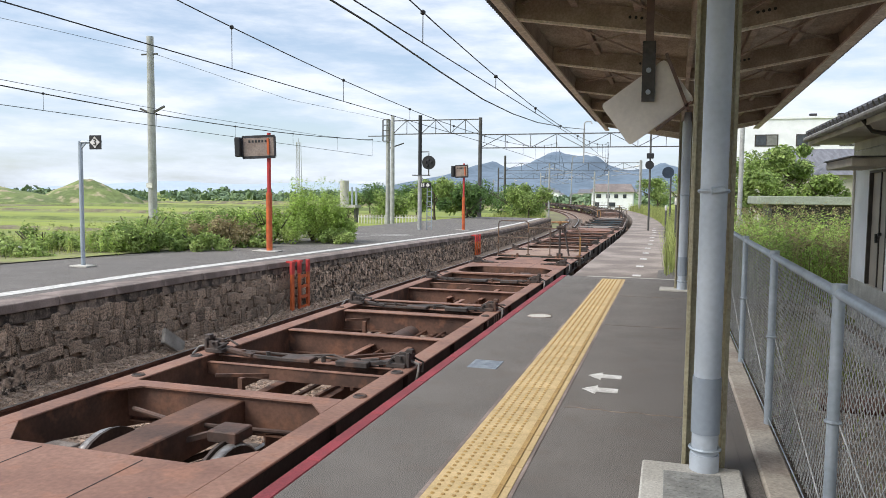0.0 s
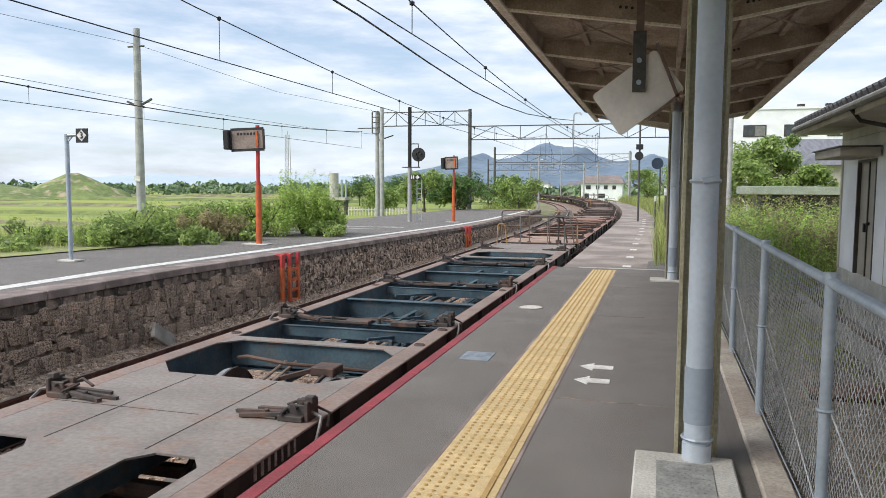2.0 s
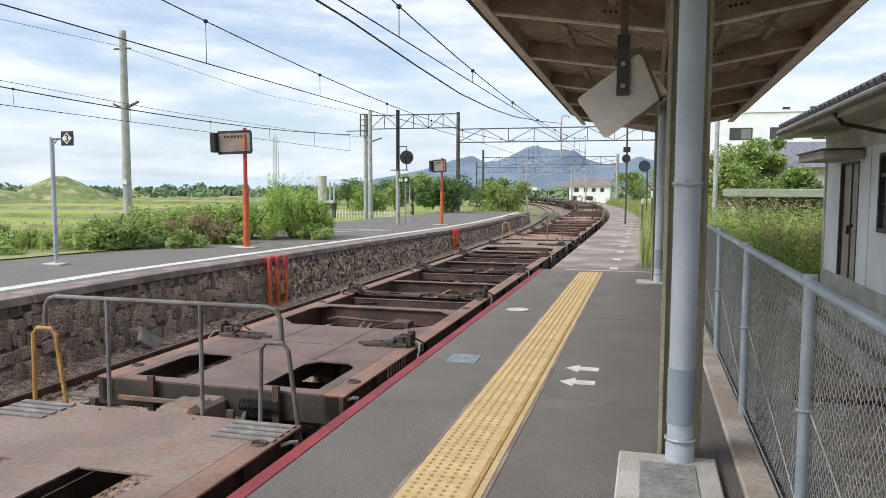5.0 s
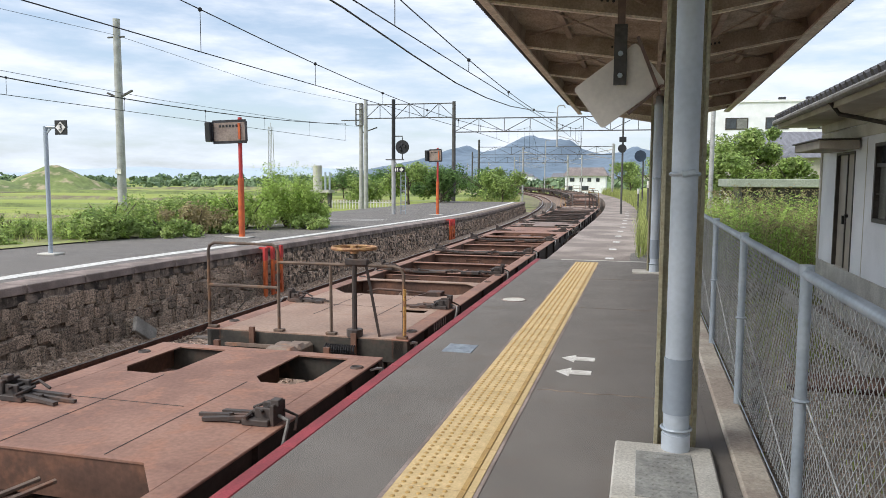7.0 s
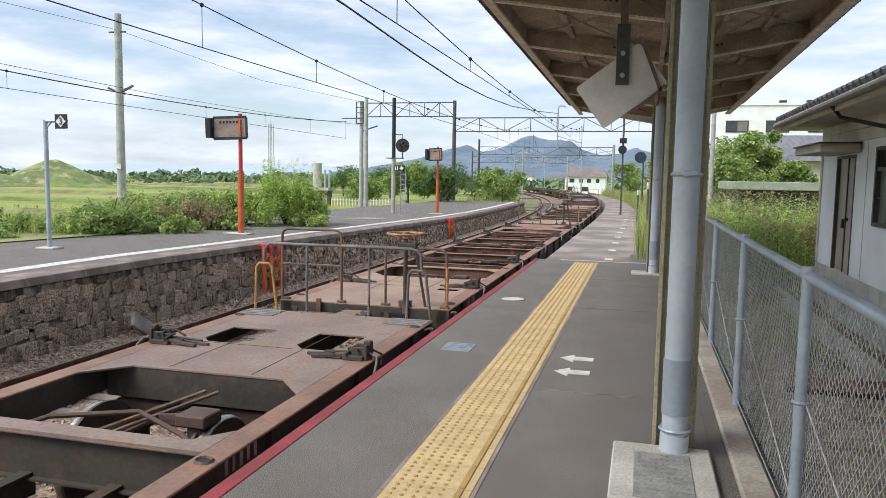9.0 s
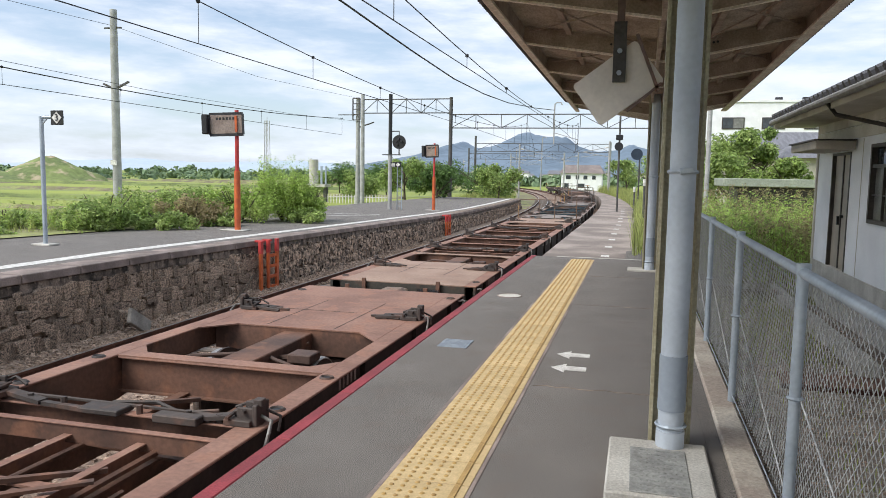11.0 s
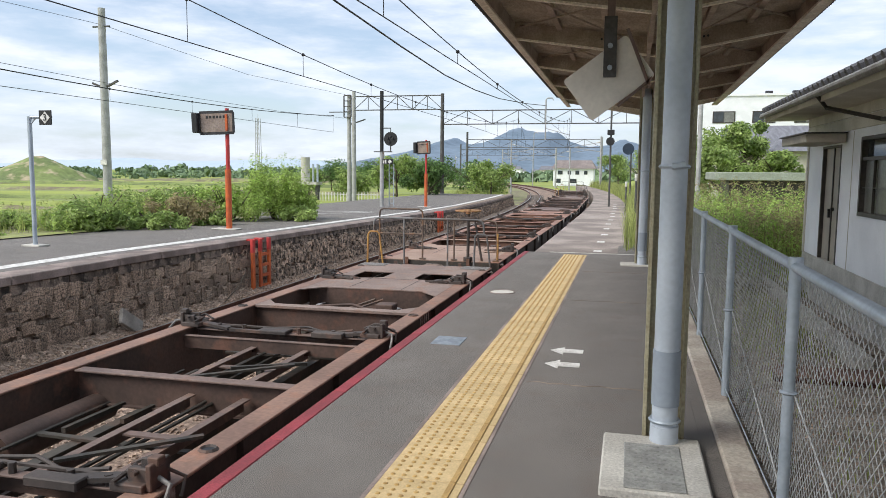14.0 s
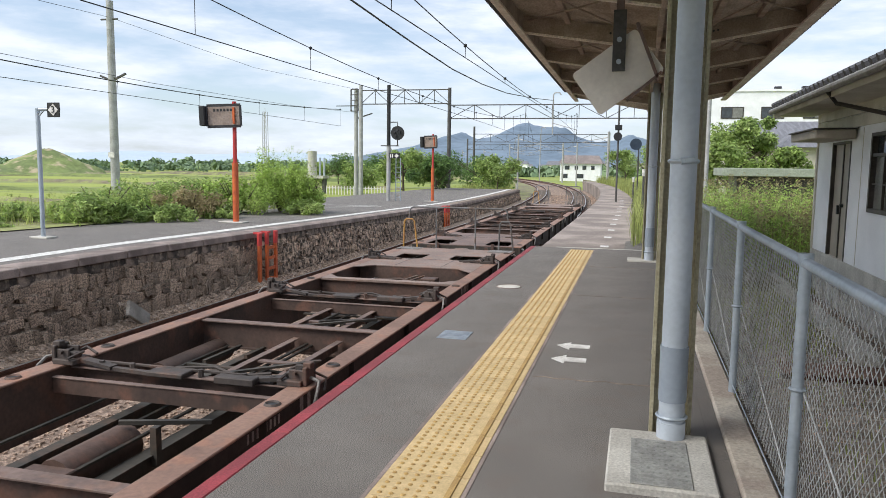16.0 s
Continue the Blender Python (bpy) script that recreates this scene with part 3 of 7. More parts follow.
def rubble_wall():
    ribbon("wall_backing", MORTAR, [(-0.5, -0.3), (-0.1, -0.3), (0.18, -1.45), (-0.5, -1.45)], FAR_EDGE, -14, 64, 4.0, "dark mortar of the platform wall", "wall")
    wall = thing("rubble_wall", "dark weathered rubble stone wall of the platform", "wall", kind="structure")
    protos = []
    rng = random.Random(21)
    for v in range(8):
        bm = B()
        r = bmesh.ops.create_cube(bm, size=1.0)
        bmesh.ops.bevel(bm, geom=list(bm.edges), offset=0.07, segments=1, affect="EDGES")
        for q in bm.verts:
            q.co += Vector((rng.uniform(-0.09, 0.09), rng.uniform(-0.12, 0.12), rng.uniform(-0.12, 0.12)))
        protos.append(mesh_of("stone", bm, STONE))
    verts, faces = [], []
    singles = 0
    y = 1.5
    z_low = -1.36
    rows = []
    z = z_low
    while z < -0.2:
        h = rng.uniform(0.16, 0.26)
        rows.append((z, h))
        z += h
    for z, h in rows:
        y = 1.5 + rng.uniform(0, 0.2)
        while y < 63:
            w = rng.choice((0.07, 0.09, 0.11, 0.14, 0.18, 0.25)) * rng.uniform(0.85, 1.15)
            top = far_top(y) - 0.28
            if z + 0.05 < top:
                hh = min(h * rng.uniform(0.85, 1.1), top - z + 0.02)
                p, ang = on_track(y + w / 2, FAR_EDGE - 0.13 + 0.24 * (-0.25 - z))
                m = Matrix.LocRotScale((p.x, y + w / 2, z + hh / 2 + min(0.0, top - z - hh) + rng.uniform(-0.06, 0.05)), Euler((rng.uniform(-0.22, 0.22), 0, ang)), (rng.uniform(0.13, 0.2), w * 1.08, hh * rng.uniform(0.8, 1.15)))
                me = protos[rng.randrange(8)]
                if 8.0 < y < 17.0 and singles < 300:
                    o = new("stone", me)
                    o.parent = wall
                    o.matrix_basis = m
                    singles += 1
                else:
                    b = len(verts)
                    verts += [tuple(m @ q.co) for q in me.vertices]
                    faces += [tuple(b + i for i in f.vertices) for f in me.polygons]
            y += w
    rest = surface("stonework", STONE, verts, faces, kind="stuff")
    rest.parent = wall
    # gravel bank at the foot
    ribbon("gravel_foot", GRAVEL_DUSTY, [(-0.3, -1.12), (0.2, -1.18), (0.85, -1.29), (0.85, -1.42), (-0.3, -1.42)], FAR_EDGE, 1, 64, 4.0, "gravel heaped at the foot of the wall", "ballast")


rubble_wall()


def wall_ladder(y):
    z = far_top(y)
    t = thing("wall_ladder", "orange steel ladder fixed to the platform wall, red at the top", "ladder", (FAR_EDGE, y, z), group="ladders on the platform wall")
    for dy, w in ((-0.4, 0.06), (-0.04, 0.045), (0.39, 0.05)):
        part("ladder_rail", box(B(), 0.22, 0.28, dy - w, dy + w, -1.2, -0.28, 0.006), ORANGE, t)
        part("ladder_rail_top", box(B(), 0.215, 0.285, dy - w - 0.005, dy + w + 0.005, -0.278, 0.02, 0.006), RED_ORANGE, t, "red-painted ladder top")
    for i in range(4):
        part("rung", box(B(), 0.235, 0.27, 0.006, 0.339, -0.4 - i * 0.25, -0.33 - i * 0.25), ORANGE, t)
    for dy in (-0.2, 0.16):
        part("coping_bracket", box(B(), 0.005, 0.214, dy - 0.05, dy + 0.05, -0.03, 0.018), RED_ORANGE, t)


wall_ladder(16.1)
wall_ladder(33.4)


MORTAR_PALE = material("weathered_slab", (0.36, 0.33, 0.29), (0.22, 0.2, 0.175), 0.9, scale=4, fine=50, bump=0.3)


def leaning_slab():
    t = thing("broken_slab", "broken grey slab leaning on the stone wall", "slab")
    bm = box(B(), -0.035, 0.035, -0.14, 0.14, 0, 0.62, 0.01)
    o = part("slab", bm, MORTAR_PALE, t)
    t.matrix_basis = pose(-7.5, 11.3, -1.22, 56, -14, 8)


leaning_slab()


def coping_stop_sign():
    t = thing("stop_position_sign", "black sign with white diamond and figure 3 on grey pole", "railway sign", (-11.0, 12.75, 0))
    part("base_plate", box(B(), -0.22, 0.22, -0.15, 0.15, -0.01, 0.03, 0.008), CONCRETE, t)
    part("pole", rod(B(), (0, 0, 0.02), (0, 0, 2.62), 0.045, 10), GALV, t, smooth=True)
    part("arm", tube(B(), [(0, 0, 2.6), (0.2, 0, 2.6), (0.52, 0, 2.6)], 0.035), GALV, t)
    part("stay", bar(B(), (0, 0, 2.45), (0.14, 0, 2.58), 0.03, 0.03), GALV, t)
    part("board", box(B(), 0.27, 0.57, -0.05, -0.03, 2.44, 2.73, 0.006), BLACK, t, "black sign board")
    bm = B()
    plate(bm, [(0.42, -0.12), (0.54, 0.0), (0.42, 0.12), (0.3, 0.0)], 0, 0.006)
    turn_all(bm, Matrix.Translation((0, -0.052, 2.585)) @ pose(0, 0, 0, 90, 0, 0))
    part("diamond", bm, WHITE_PAINT, t, "white diamond")
    cu = bpy.data.curves.new("figure", "FONT")
    cu.body, cu.size, cu.extrude, cu.align_x, cu.align_y = "3", 0.19, 0.002, "CENTER", "CENTER"
    tmp = new("figure_text", cu)
    me = bpy.data.meshes.new_from_object(tmp.evaluated_get(bpy.context.evaluated_depsgraph_get()))
    bpy.data.objects.remove(tmp)
    me.materials.clear()
    me.materials.append(BLACK)
    o = new("figure", me)
    o.parent = t
    o.matrix_basis = pose(0.42, -0.064, 2.585, 90, 0, 0)


coping_stop_sign()


def island_lines():
    for a, b in (((-13.2, 27.2), (-10.2, 31.5)), ((-14.6, 31.0), (-10.5, 31.8)), ((-16.5, 26.0), (-13.2, 27.2))):
        d = Vector((b[0] - a[0], b[1] - a[1], 0)).normalized()
        n = Vector((-d.y, d.x, 0)) * 0.07
        za, zb = far_top(a[1]) + 0.006, far_top(b[1]) + 0.006
        surface("painted_line", WHITE_PAINT, [(a[0] - n.x, a[1] - n.y, za), (a[0] + n.x, a[1] + n.y, za), (b[0] + n.x, b[1] + n.y, zb), (b[0] - n.x, b[1] - n.y, zb)], [(0, 1, 2, 3)], "pale line painted on the island platform", "floor marking")
    tagged(part("kerb_slab", box(B(), -18.6, -15.0, 14.9, 15.25, -0.02, 0.16, 0.02), CONCRETE), "pale concrete kerb at the back of the platform", "kerb", kind="structure")
    bm = tube(B(), [(-7.45, 14.0, -1.2), (-7.42, 14.5, -0.95), (-7.5, 15.0, -0.7)], 0.012, 5)
    tagged(part("dead_stalk", bm, BARK), "dead brown stalk leaning at the wall foot", "plant")


island_lines()


def mirror_post(x, y, z, h, w, hh, off, rz):
    """A platform mirror seen from behind, on an orange post."""
    t = thing("platform_mirror", "rectangular platform mirror seen from behind on an orange and red post", "mirror", (x, y, z), group="platform mirrors")
    part("base_plate", box(B(), -0.45, 0.3, -0.2, 0.2, 0.0, 0.03, 0.008), CONCRETE, t)
    part("lower_post", rod(B(), (0, 0, 0.02), (0, 0, h * 0.5), 0.085, 12), ORANGE, t, smooth=True)
    part("upper_post", rod(B(), (0, 0, h * 0.5), (0, 0, h), 0.055, 12), RED_ORANGE, t, "red upper post", smooth=True)
    bm = box(B(), -w / 2, w / 2, -0.05, 0.03, -hh / 2, hh / 2, 0.03)
    m = part("mirror_case", bm, MIRROR_BACK, t)
    m.matrix_basis = pose(off, -0.1, h - 0.12 - hh / 2, 0, -2, rz)
    bm = B()
    for a, b in (((-w / 2, -hh / 2), (w / 2, -hh / 2)), ((-w / 2, hh / 2), (w / 2, hh / 2)), ((-w / 2, -hh / 2), (-w / 2, hh / 2)), ((w / 2, -hh / 2), (w / 2, hh / 2))):
        bar(bm, (a[0], -0.03, a[1]), (b[0], -0.03, b[1]), 0.035, 0.09)
    part("rim", bm, DARK_METAL, m)
    part("side_hood", box(B(), -w / 2 - 0.17, -w / 2 - 0.01, -0.2, 0.05, -hh / 2 + 0.02, hh / 2 + 0.0, 0.02), BLACK, m, "black side hood")
    for i in range(6):
        part("lettering_bar", box(B(), -w * 0.3 + i * w * 0.1, -w * 0.3 + i * w * 0.1 + w * 0.06, -0.056, -0.052, hh * 0.22, hh * 0.34), BLACK, m)
    part("clip", box(B(), w * 0.28, w * 0.34, -0.1, -0.052, -hh * 0.4, hh * 0.4), ORANGE, m)


mirror_post(-10.1, 18.8, -0.08, 3.35, 0.96, 0.56, -0.25, 8)
mirror_post(-9.9, 38.8, -0.33, 3.6, 0.75, 0.6, -0.1, -10)


# ---- canopy over the near platform ----
CX, EAVE, VALLEY = 1.0, 3.16, 2.93
C_IN, C_OUT, C_END = -0.66, 2.47, 17.1


def canopy():
    t = thing("platform_canopy", "butterfly platform canopy with corrugated sheets on brown steel", "canopy")
    y0, y1 = -4.0, C_END
    for side, xe in ((-1, C_IN), (1, C_OUT)):
        n = int(abs(y1 - y0) / 0.02)
        verts, faces = [], []
        for i in range(n + 1):
            y = y0 + (y1 - y0) * i / n
            w = 0.016 * math.sin(i * math.pi / 2)
            verts += [(CX, y, VALLEY + 0.1 + w), (xe + side * 0.06, y, EAVE + 0.1 + w), (CX, y, VALLEY + 0.106 + w), (xe + side * 0.06, y, EAVE + 0.106 + w)]
        for i in range(n):
            a, b = i * 4, i * 4 + 4
            faces += [(a, b, b + 1, a + 1), (a + 2, a + 3, b + 3, b + 2), (a + 1, b + 1, b + 3, a + 3)]
        o = surface("roof_sheet", ROOF_UNDER, verts, faces, kind="")
        o.parent = t
        bm = B()
        for i in range(int((y1 - y0) / 0.075)):
            rod(bm, (xe + side * 0.01, y0 + i * 0.075, EAVE + 0.05), (xe + side * 0.25, y0 + i * 0.075, EAVE + 0.075), 0.026, 6)
        part("sheet_edge", bm, ROOF_EDGE, t)
        part("fascia", box(B(), min(xe, xe - side * 0.03), max(xe, xe - side * 0.03), y0, y1, EAVE - 0.13, EAVE + 0.06), BEAM_BROWN, t)
        part("eave_angle", box(B(), min(xe + side * 0.02, xe - side * 0.09), max(xe + side * 0.02, xe - side * 0.06), y0, y1, EAVE - 0.155, EAVE - 0.13), FASCIA, t)
        # purlins along the roof
        for f in (0.33, 0.66):
            x = CX + (xe - CX) * f
            z = VALLEY + (EAVE - VALLEY) * f
            bm = B()
            box(bm, x - 0.03, x + 0.03, y0, y1, z + 0.02, z + 0.085)
            part("purlin", bm, BEAM_BROWN, t)
        # rafters with braces
        y = -1.99
        while y < y1:
            bm = B()
            bar(bm, (CX, y, VALLEY - 0.05), (xe - side * 0.03, y, EAVE - 0.03), 0.012, 0.19)
            rafter = part("rafter", bm, BEAM_BROWN, t)
            bm = B()
            bar(bm, (CX, y + 0.02, VALLEY - 0.15), (xe - side * 0.03, y + 0.02, EAVE - 0.13), 0.055, 0.02)
            # Pale fascia paint on the flange stands for light bounced off the platform.
            part("flange", bm, FASCIA, rafter, "lower flange painted pale as if lit from below")
            for f in (0.28, 0.31, 0.34, 0.37):
                x = CX + (xe - CX) * f
                z = VALLEY + (EAVE - VALLEY) * f - 0.03
                part("bolt", rod(B(), (x, y - 0.014, z), (x, y - 0.006, z), 0.014, 6), DARK_METAL, rafter)
            for f in (0.45, 0.75):
                x = CX + (xe - CX) * f
                z = VALLEY + (EAVE - VALLEY) * f
                bm = B()
                bar(bm, (x, y + 0.04, z - 0.1), (x + side * 0.04, y + 0.62, z + 0.07), 0.075, 0.02)
                part("knee_brace", bm, FASCIA, t, "pale knee brace")
            if y + 2.2 < y1:
                bm = B()
                rod(bm, (CX + side * 0.25, y, VALLEY), (xe - side * 0.1, y + 2.2, EAVE), 0.011, 5)
                rod(bm, (xe - side * 0.1, y, EAVE), (CX + side * 0.25, y + 2.2, VALLEY), 0.011, 5)
                part("tie_rod", bm, BEAM_BROWN, t)
            y += 2.2
    for x in (-0.09, 0.09):
        part("valley_beam", box(B(), CX + x - 0.02, CX + x + 0.02, y0, y1, VALLEY - 0.16, VALLEY + 0.06), BEAM_BROWN, t)
    part("gutter", box(B(), CX - 0.07, CX + 0.07, y0, y1, VALLEY - 0.02, VALLEY + 0.085), BEAM_BROWN, t)
    bm = B()
    plate(bm, [(C_IN, EAVE + 0.08), (CX, VALLEY + 0.08), (C_OUT, EAVE + 0.08), (C_OUT, EAVE - 0.07), (CX, VALLEY - 0.14), (C_IN, EAVE - 0.07)], 0, 0.03)
    turn_all(bm, Matrix.Translation((0, C_END, 0)) @ pose(0, 0, 0, 90, 0, 0))
    part("end_fascia", bm, FASCIA, t)
    # the roof follows the fall and the bend of the platform
    t.matrix_basis = Matrix.Translation((0, 6, 0.16)) @ pose(0, 0, 0, -0.63, 0, -0.1) @ Matrix.Translation((0, -6, 0))
    return t


# Fascia paint; it also draws the lit undersides of the rafter flanges.
FASCIA = material("weathered_fascia_and_lit_flange", (0.8, 0.73, 0.63), (0.68, 0.59, 0.49), 0.75, 0.0, scale=5, fine=40, bump=0.08)
canopy()


def canopy_post(y, pipe_side):
    t = thing("canopy_post", "cream-painted steel canopy post with a grey downpipe", "post", (CX, y, 0), group="canopy posts")
    for s in (-1, 1):
        part("flange", box(B(), s * 0.108 - 0.01, s * 0.108 + 0.01, 0.02, 0.11, 0.0, VALLEY + 0.05), CREAM, t)
    part("web", box(B(), -0.097, 0.097, 0.06, 0.07, 0.0, VALLEY + 0.05), CREAM, t)
    pipe = part("downpipe", rod(B(), (0, -0.09, 0.05), (0, -0.09, VALLEY + 0.09), 0.072, 20), GREY_PIPE, t, "grey plastic downpipe", smooth=True)
    part("pipe_joint", rod(B(), (0, -0.09, 0.26), (0, -0.09, 0.58), 0.078, 20), PIPE_DARK, pipe, smooth=True)
    part("pipe_shoe", rod(B(), (0, -0.09, 0.0), (0, -0.09, 0.14), 0.08, 20), GREY_PIPE, pipe, smooth=True)
    bm = ring(B(), (0, -0.09, 1.62), 0.076, 0.012, seg=18, sub=5)
    rod(bm, (-0.02, -0.18, 1.62), (0.05, -0.17, 1.63), 0.02, 6)
    part("pipe_clamp", bm, GALV, pipe)
    part("pipe_collar", ring(B(), (0, -0.09, 0.17), 0.081, 0.01, seg=18, sub=5), GALV, pipe)
    for z in (0.5, 1.6, 2.6):
        part("rivet", rod(B(), (-0.122, 0.05, z), (-0.116, 0.05, z), 0.014, 6), CREAM, t)
    return t


canopy_post(4.56, 1)
canopy_post(13.3, 1)


def post_base(x0, x1, y0, y1, name_label):
    t = thing("post_footing", name_label, "concrete footing")
    part("slab", box(B(), x0, x1, y0, y1, -0.02, 0.045, 0.01), CONCRETE, t)
    part("inset_plate", box(B(), x0 + 0.12, x1 - 0.12, y0 + 0.02, y1 - 0.16, 0.045, 0.052, 0.003), COVER_GREY, t)
    bm = B()
    for i in range(9):
        for j in range(10):
            x, y = x0 + 0.15 + i * (x1 - x0 - 0.3) / 8, y0 + 0.05 + j * (y1 - y0 - 0.25) / 9
            box(bm, x - 0.008, x + 0.008, y - 0.008, y + 0.008, 0.052, 0.055)
    part("stud_pattern", bm, COVER_GREY, t, kind="stuff")


COVER_GREY = material("grey_checker_plate", (0.33, 0.33, 0.31), (0.26, 0.26, 0.245), 0.7, 0.1, scale=8, fine=50)
post_base(0.66, 1.2, 3.72, 4.53, "pale concrete footing with a studded plate at the post")
tagged(part("post_pad", box(B(), 0.64, 1.16, 13.1, 13.5, -0.02, 0.03, 0.01), CONCRETE), "pale concrete pad under the far canopy post", "concrete footing")


def hanging_board():
    t = thing("hanging_board", "blank white board hung askew under the canopy", "board", (0.585, 6.3, 2.31))
    outline = []
    for cx, cz, a0 in ((0.31, 0.17, 0), (-0.23, 0.17, 90), (-0.23, -0.17, 180), (0.31, -0.17, 270)):
        for k in range(4):
            a = math.radians(a0 + 30 * k)
            outline.append((cx + 0.03 * math.cos(a), cz + 0.03 * math.sin(a)))
    bm = turn_all(plate(B(), outline, -0.012, 0.012), Matrix.Rotation(math.radians(90), 4, "X"))
    o = part("board", bm, SIGN_WHITE, t)
    o.matrix_basis = pose(-0.05, 0, 0, 0, -36, 0)
    part("hanger", box(B(), -0.06, 0.04, -0.05, -0.015, 0.03, 0.5), DARK_MAST, t)
    part("hanger_arm", box(B(), -0.04, 0.02, -0.014, 0.03, 0.3, 0.96), RUST_DARK, t)
    for z in (0.05, 0.22):
        part("bolt", rod(B(), (-0.01, -0.075, z + 0.05), (-0.01, -0.05, z + 0.05), 0.02, 8), GALV, t)
    bm = B()
    bar(bm, (0.12, -0.03, 0.4), (0.3, -0.03, -0.05), 0.03, 0.025)
    part("stay", bm, RUST_DARK, t)
    part("stay", bar(B(), (0.32, -0.03, 0.02), (0.06, -0.03, -0.2), 0.03, 0.02), RUST_DARK, t)


hanging_board()


# ---- chain-link fence ----
FX, F_Y0, F_Y1, F_TOP = 1.46, -1.5, 15.5, 1.17


def fence():
    tagged(part("fence_kerb", box(B(), 1.31, 1.475, F_Y0, F_Y1, -0.78, 0.03, 0.012), CONCRETE_WARM), "stained concrete kerb under the fence", "kerb", kind="structure")
    tagged(part("asphalt_verge", box(B(), 1.221, 1.309, F_Y0, 14.95, -0.78, -0.002), ASPHALT), "asphalt strip beside the kerb", "paving", kind="structure")
    t = thing("chain_link_fence", "galvanised chain-link fence with tubular posts on the kerb", "fence")
    for i in range(9):
        y = 3.5 - 4 + i * 2.02
        bm = rod(B(), (0, 0, 0.0), (0, 0, F_TOP), 0.025, 12)
        rod(bm, (0, 0, F_TOP), (0, 0, F_TOP + 0.04), 0.031, 10)
        p = part("fence_post", bm, GALV, t, smooth=True)
        p.location = (FX, y, 0.02)
        part("post_clip", ring(B(), (0, 0, 0.62), 0.029, 0.009, seg=10, sub=4), GALV, p)
    part("top_rail", rod(B(), (FX, F_Y0, F_TOP + 0.02), (FX, F_Y1, F_TOP + 0.02), 0.023, 12), GALV, t, smooth=True)
    part("bottom_wire", rod(B(), (FX, F_Y0, 0.08), (FX, F_Y1, 0.08), 0.004, 5), GALV, t)
    for i in range(9):
        y = 3.5 - 4 + i * 2.02
        part("brace_wire", rod(B(), (FX + 0.02, y, 0.64), (FX + 0.02, y - 2.0, 0.1), 0.004, 5), MESH_WIRE, t)
    verts, faces = [], []
    r = 0.002
    h0, h1 = 0.05, F_TOP
    pitch = 0.056
    def wire(a, b):
        d = (b - a).normalized()
        s = Vector((1, 0, 0))
        u = d.cross(s)
        k = len(verts)
        for p in (a, b):
            for ang in (0, 2.09, 4.19):
                verts.append(tuple(p + s * r * math.cos(ang) + u * r * math.sin(ang)))
        for i in range(3):
            j = (i + 1) % 3
            faces.append((k + i, k + j, k + 3 + j, k + 3 + i))
    H = h1 - h0
    y = F_Y0 - H
    while y < F_Y1:
        for sgn in (1, -1):
            a, b = (y, h0), (y + H, h1)
            if a[0] < F_Y0:
                a = (F_Y0, h0 + F_Y0 - y)
            if b[0] > F_Y1:
                b = (F_Y1, h0 + F_Y1 - y)
            za, zb = (a[1], b[1]) if sgn > 0 else (h1 + h0 - a[1], h1 + h0 - b[1])
            wire(Vector((FX + 0.035 + sgn * r, a[0], za)), Vector((FX + 0.035 + sgn * r, b[0], zb)))
        y += pitch
    o = surface("wire_mesh", MESH_WIRE, verts, faces, "diamond chain-link mesh", kind="stuff")
    o.parent = t


MESH_WIRE = material("galvanised_mesh_wire", (0.55, 0.55, 0.54), (0.42, 0.42, 0.41), 0.6, 0.1, scale=6, fine=40, bump=0)
CONCRETE_WARM = material("stained_concrete", (0.5, 0.45, 0.38), (0.36, 0.3, 0.25), 0.9, 0.0, scale=2.5, fine=50, bump=0.25)
fence()


# ---- station house beyond the fence ----
HX = 4.1


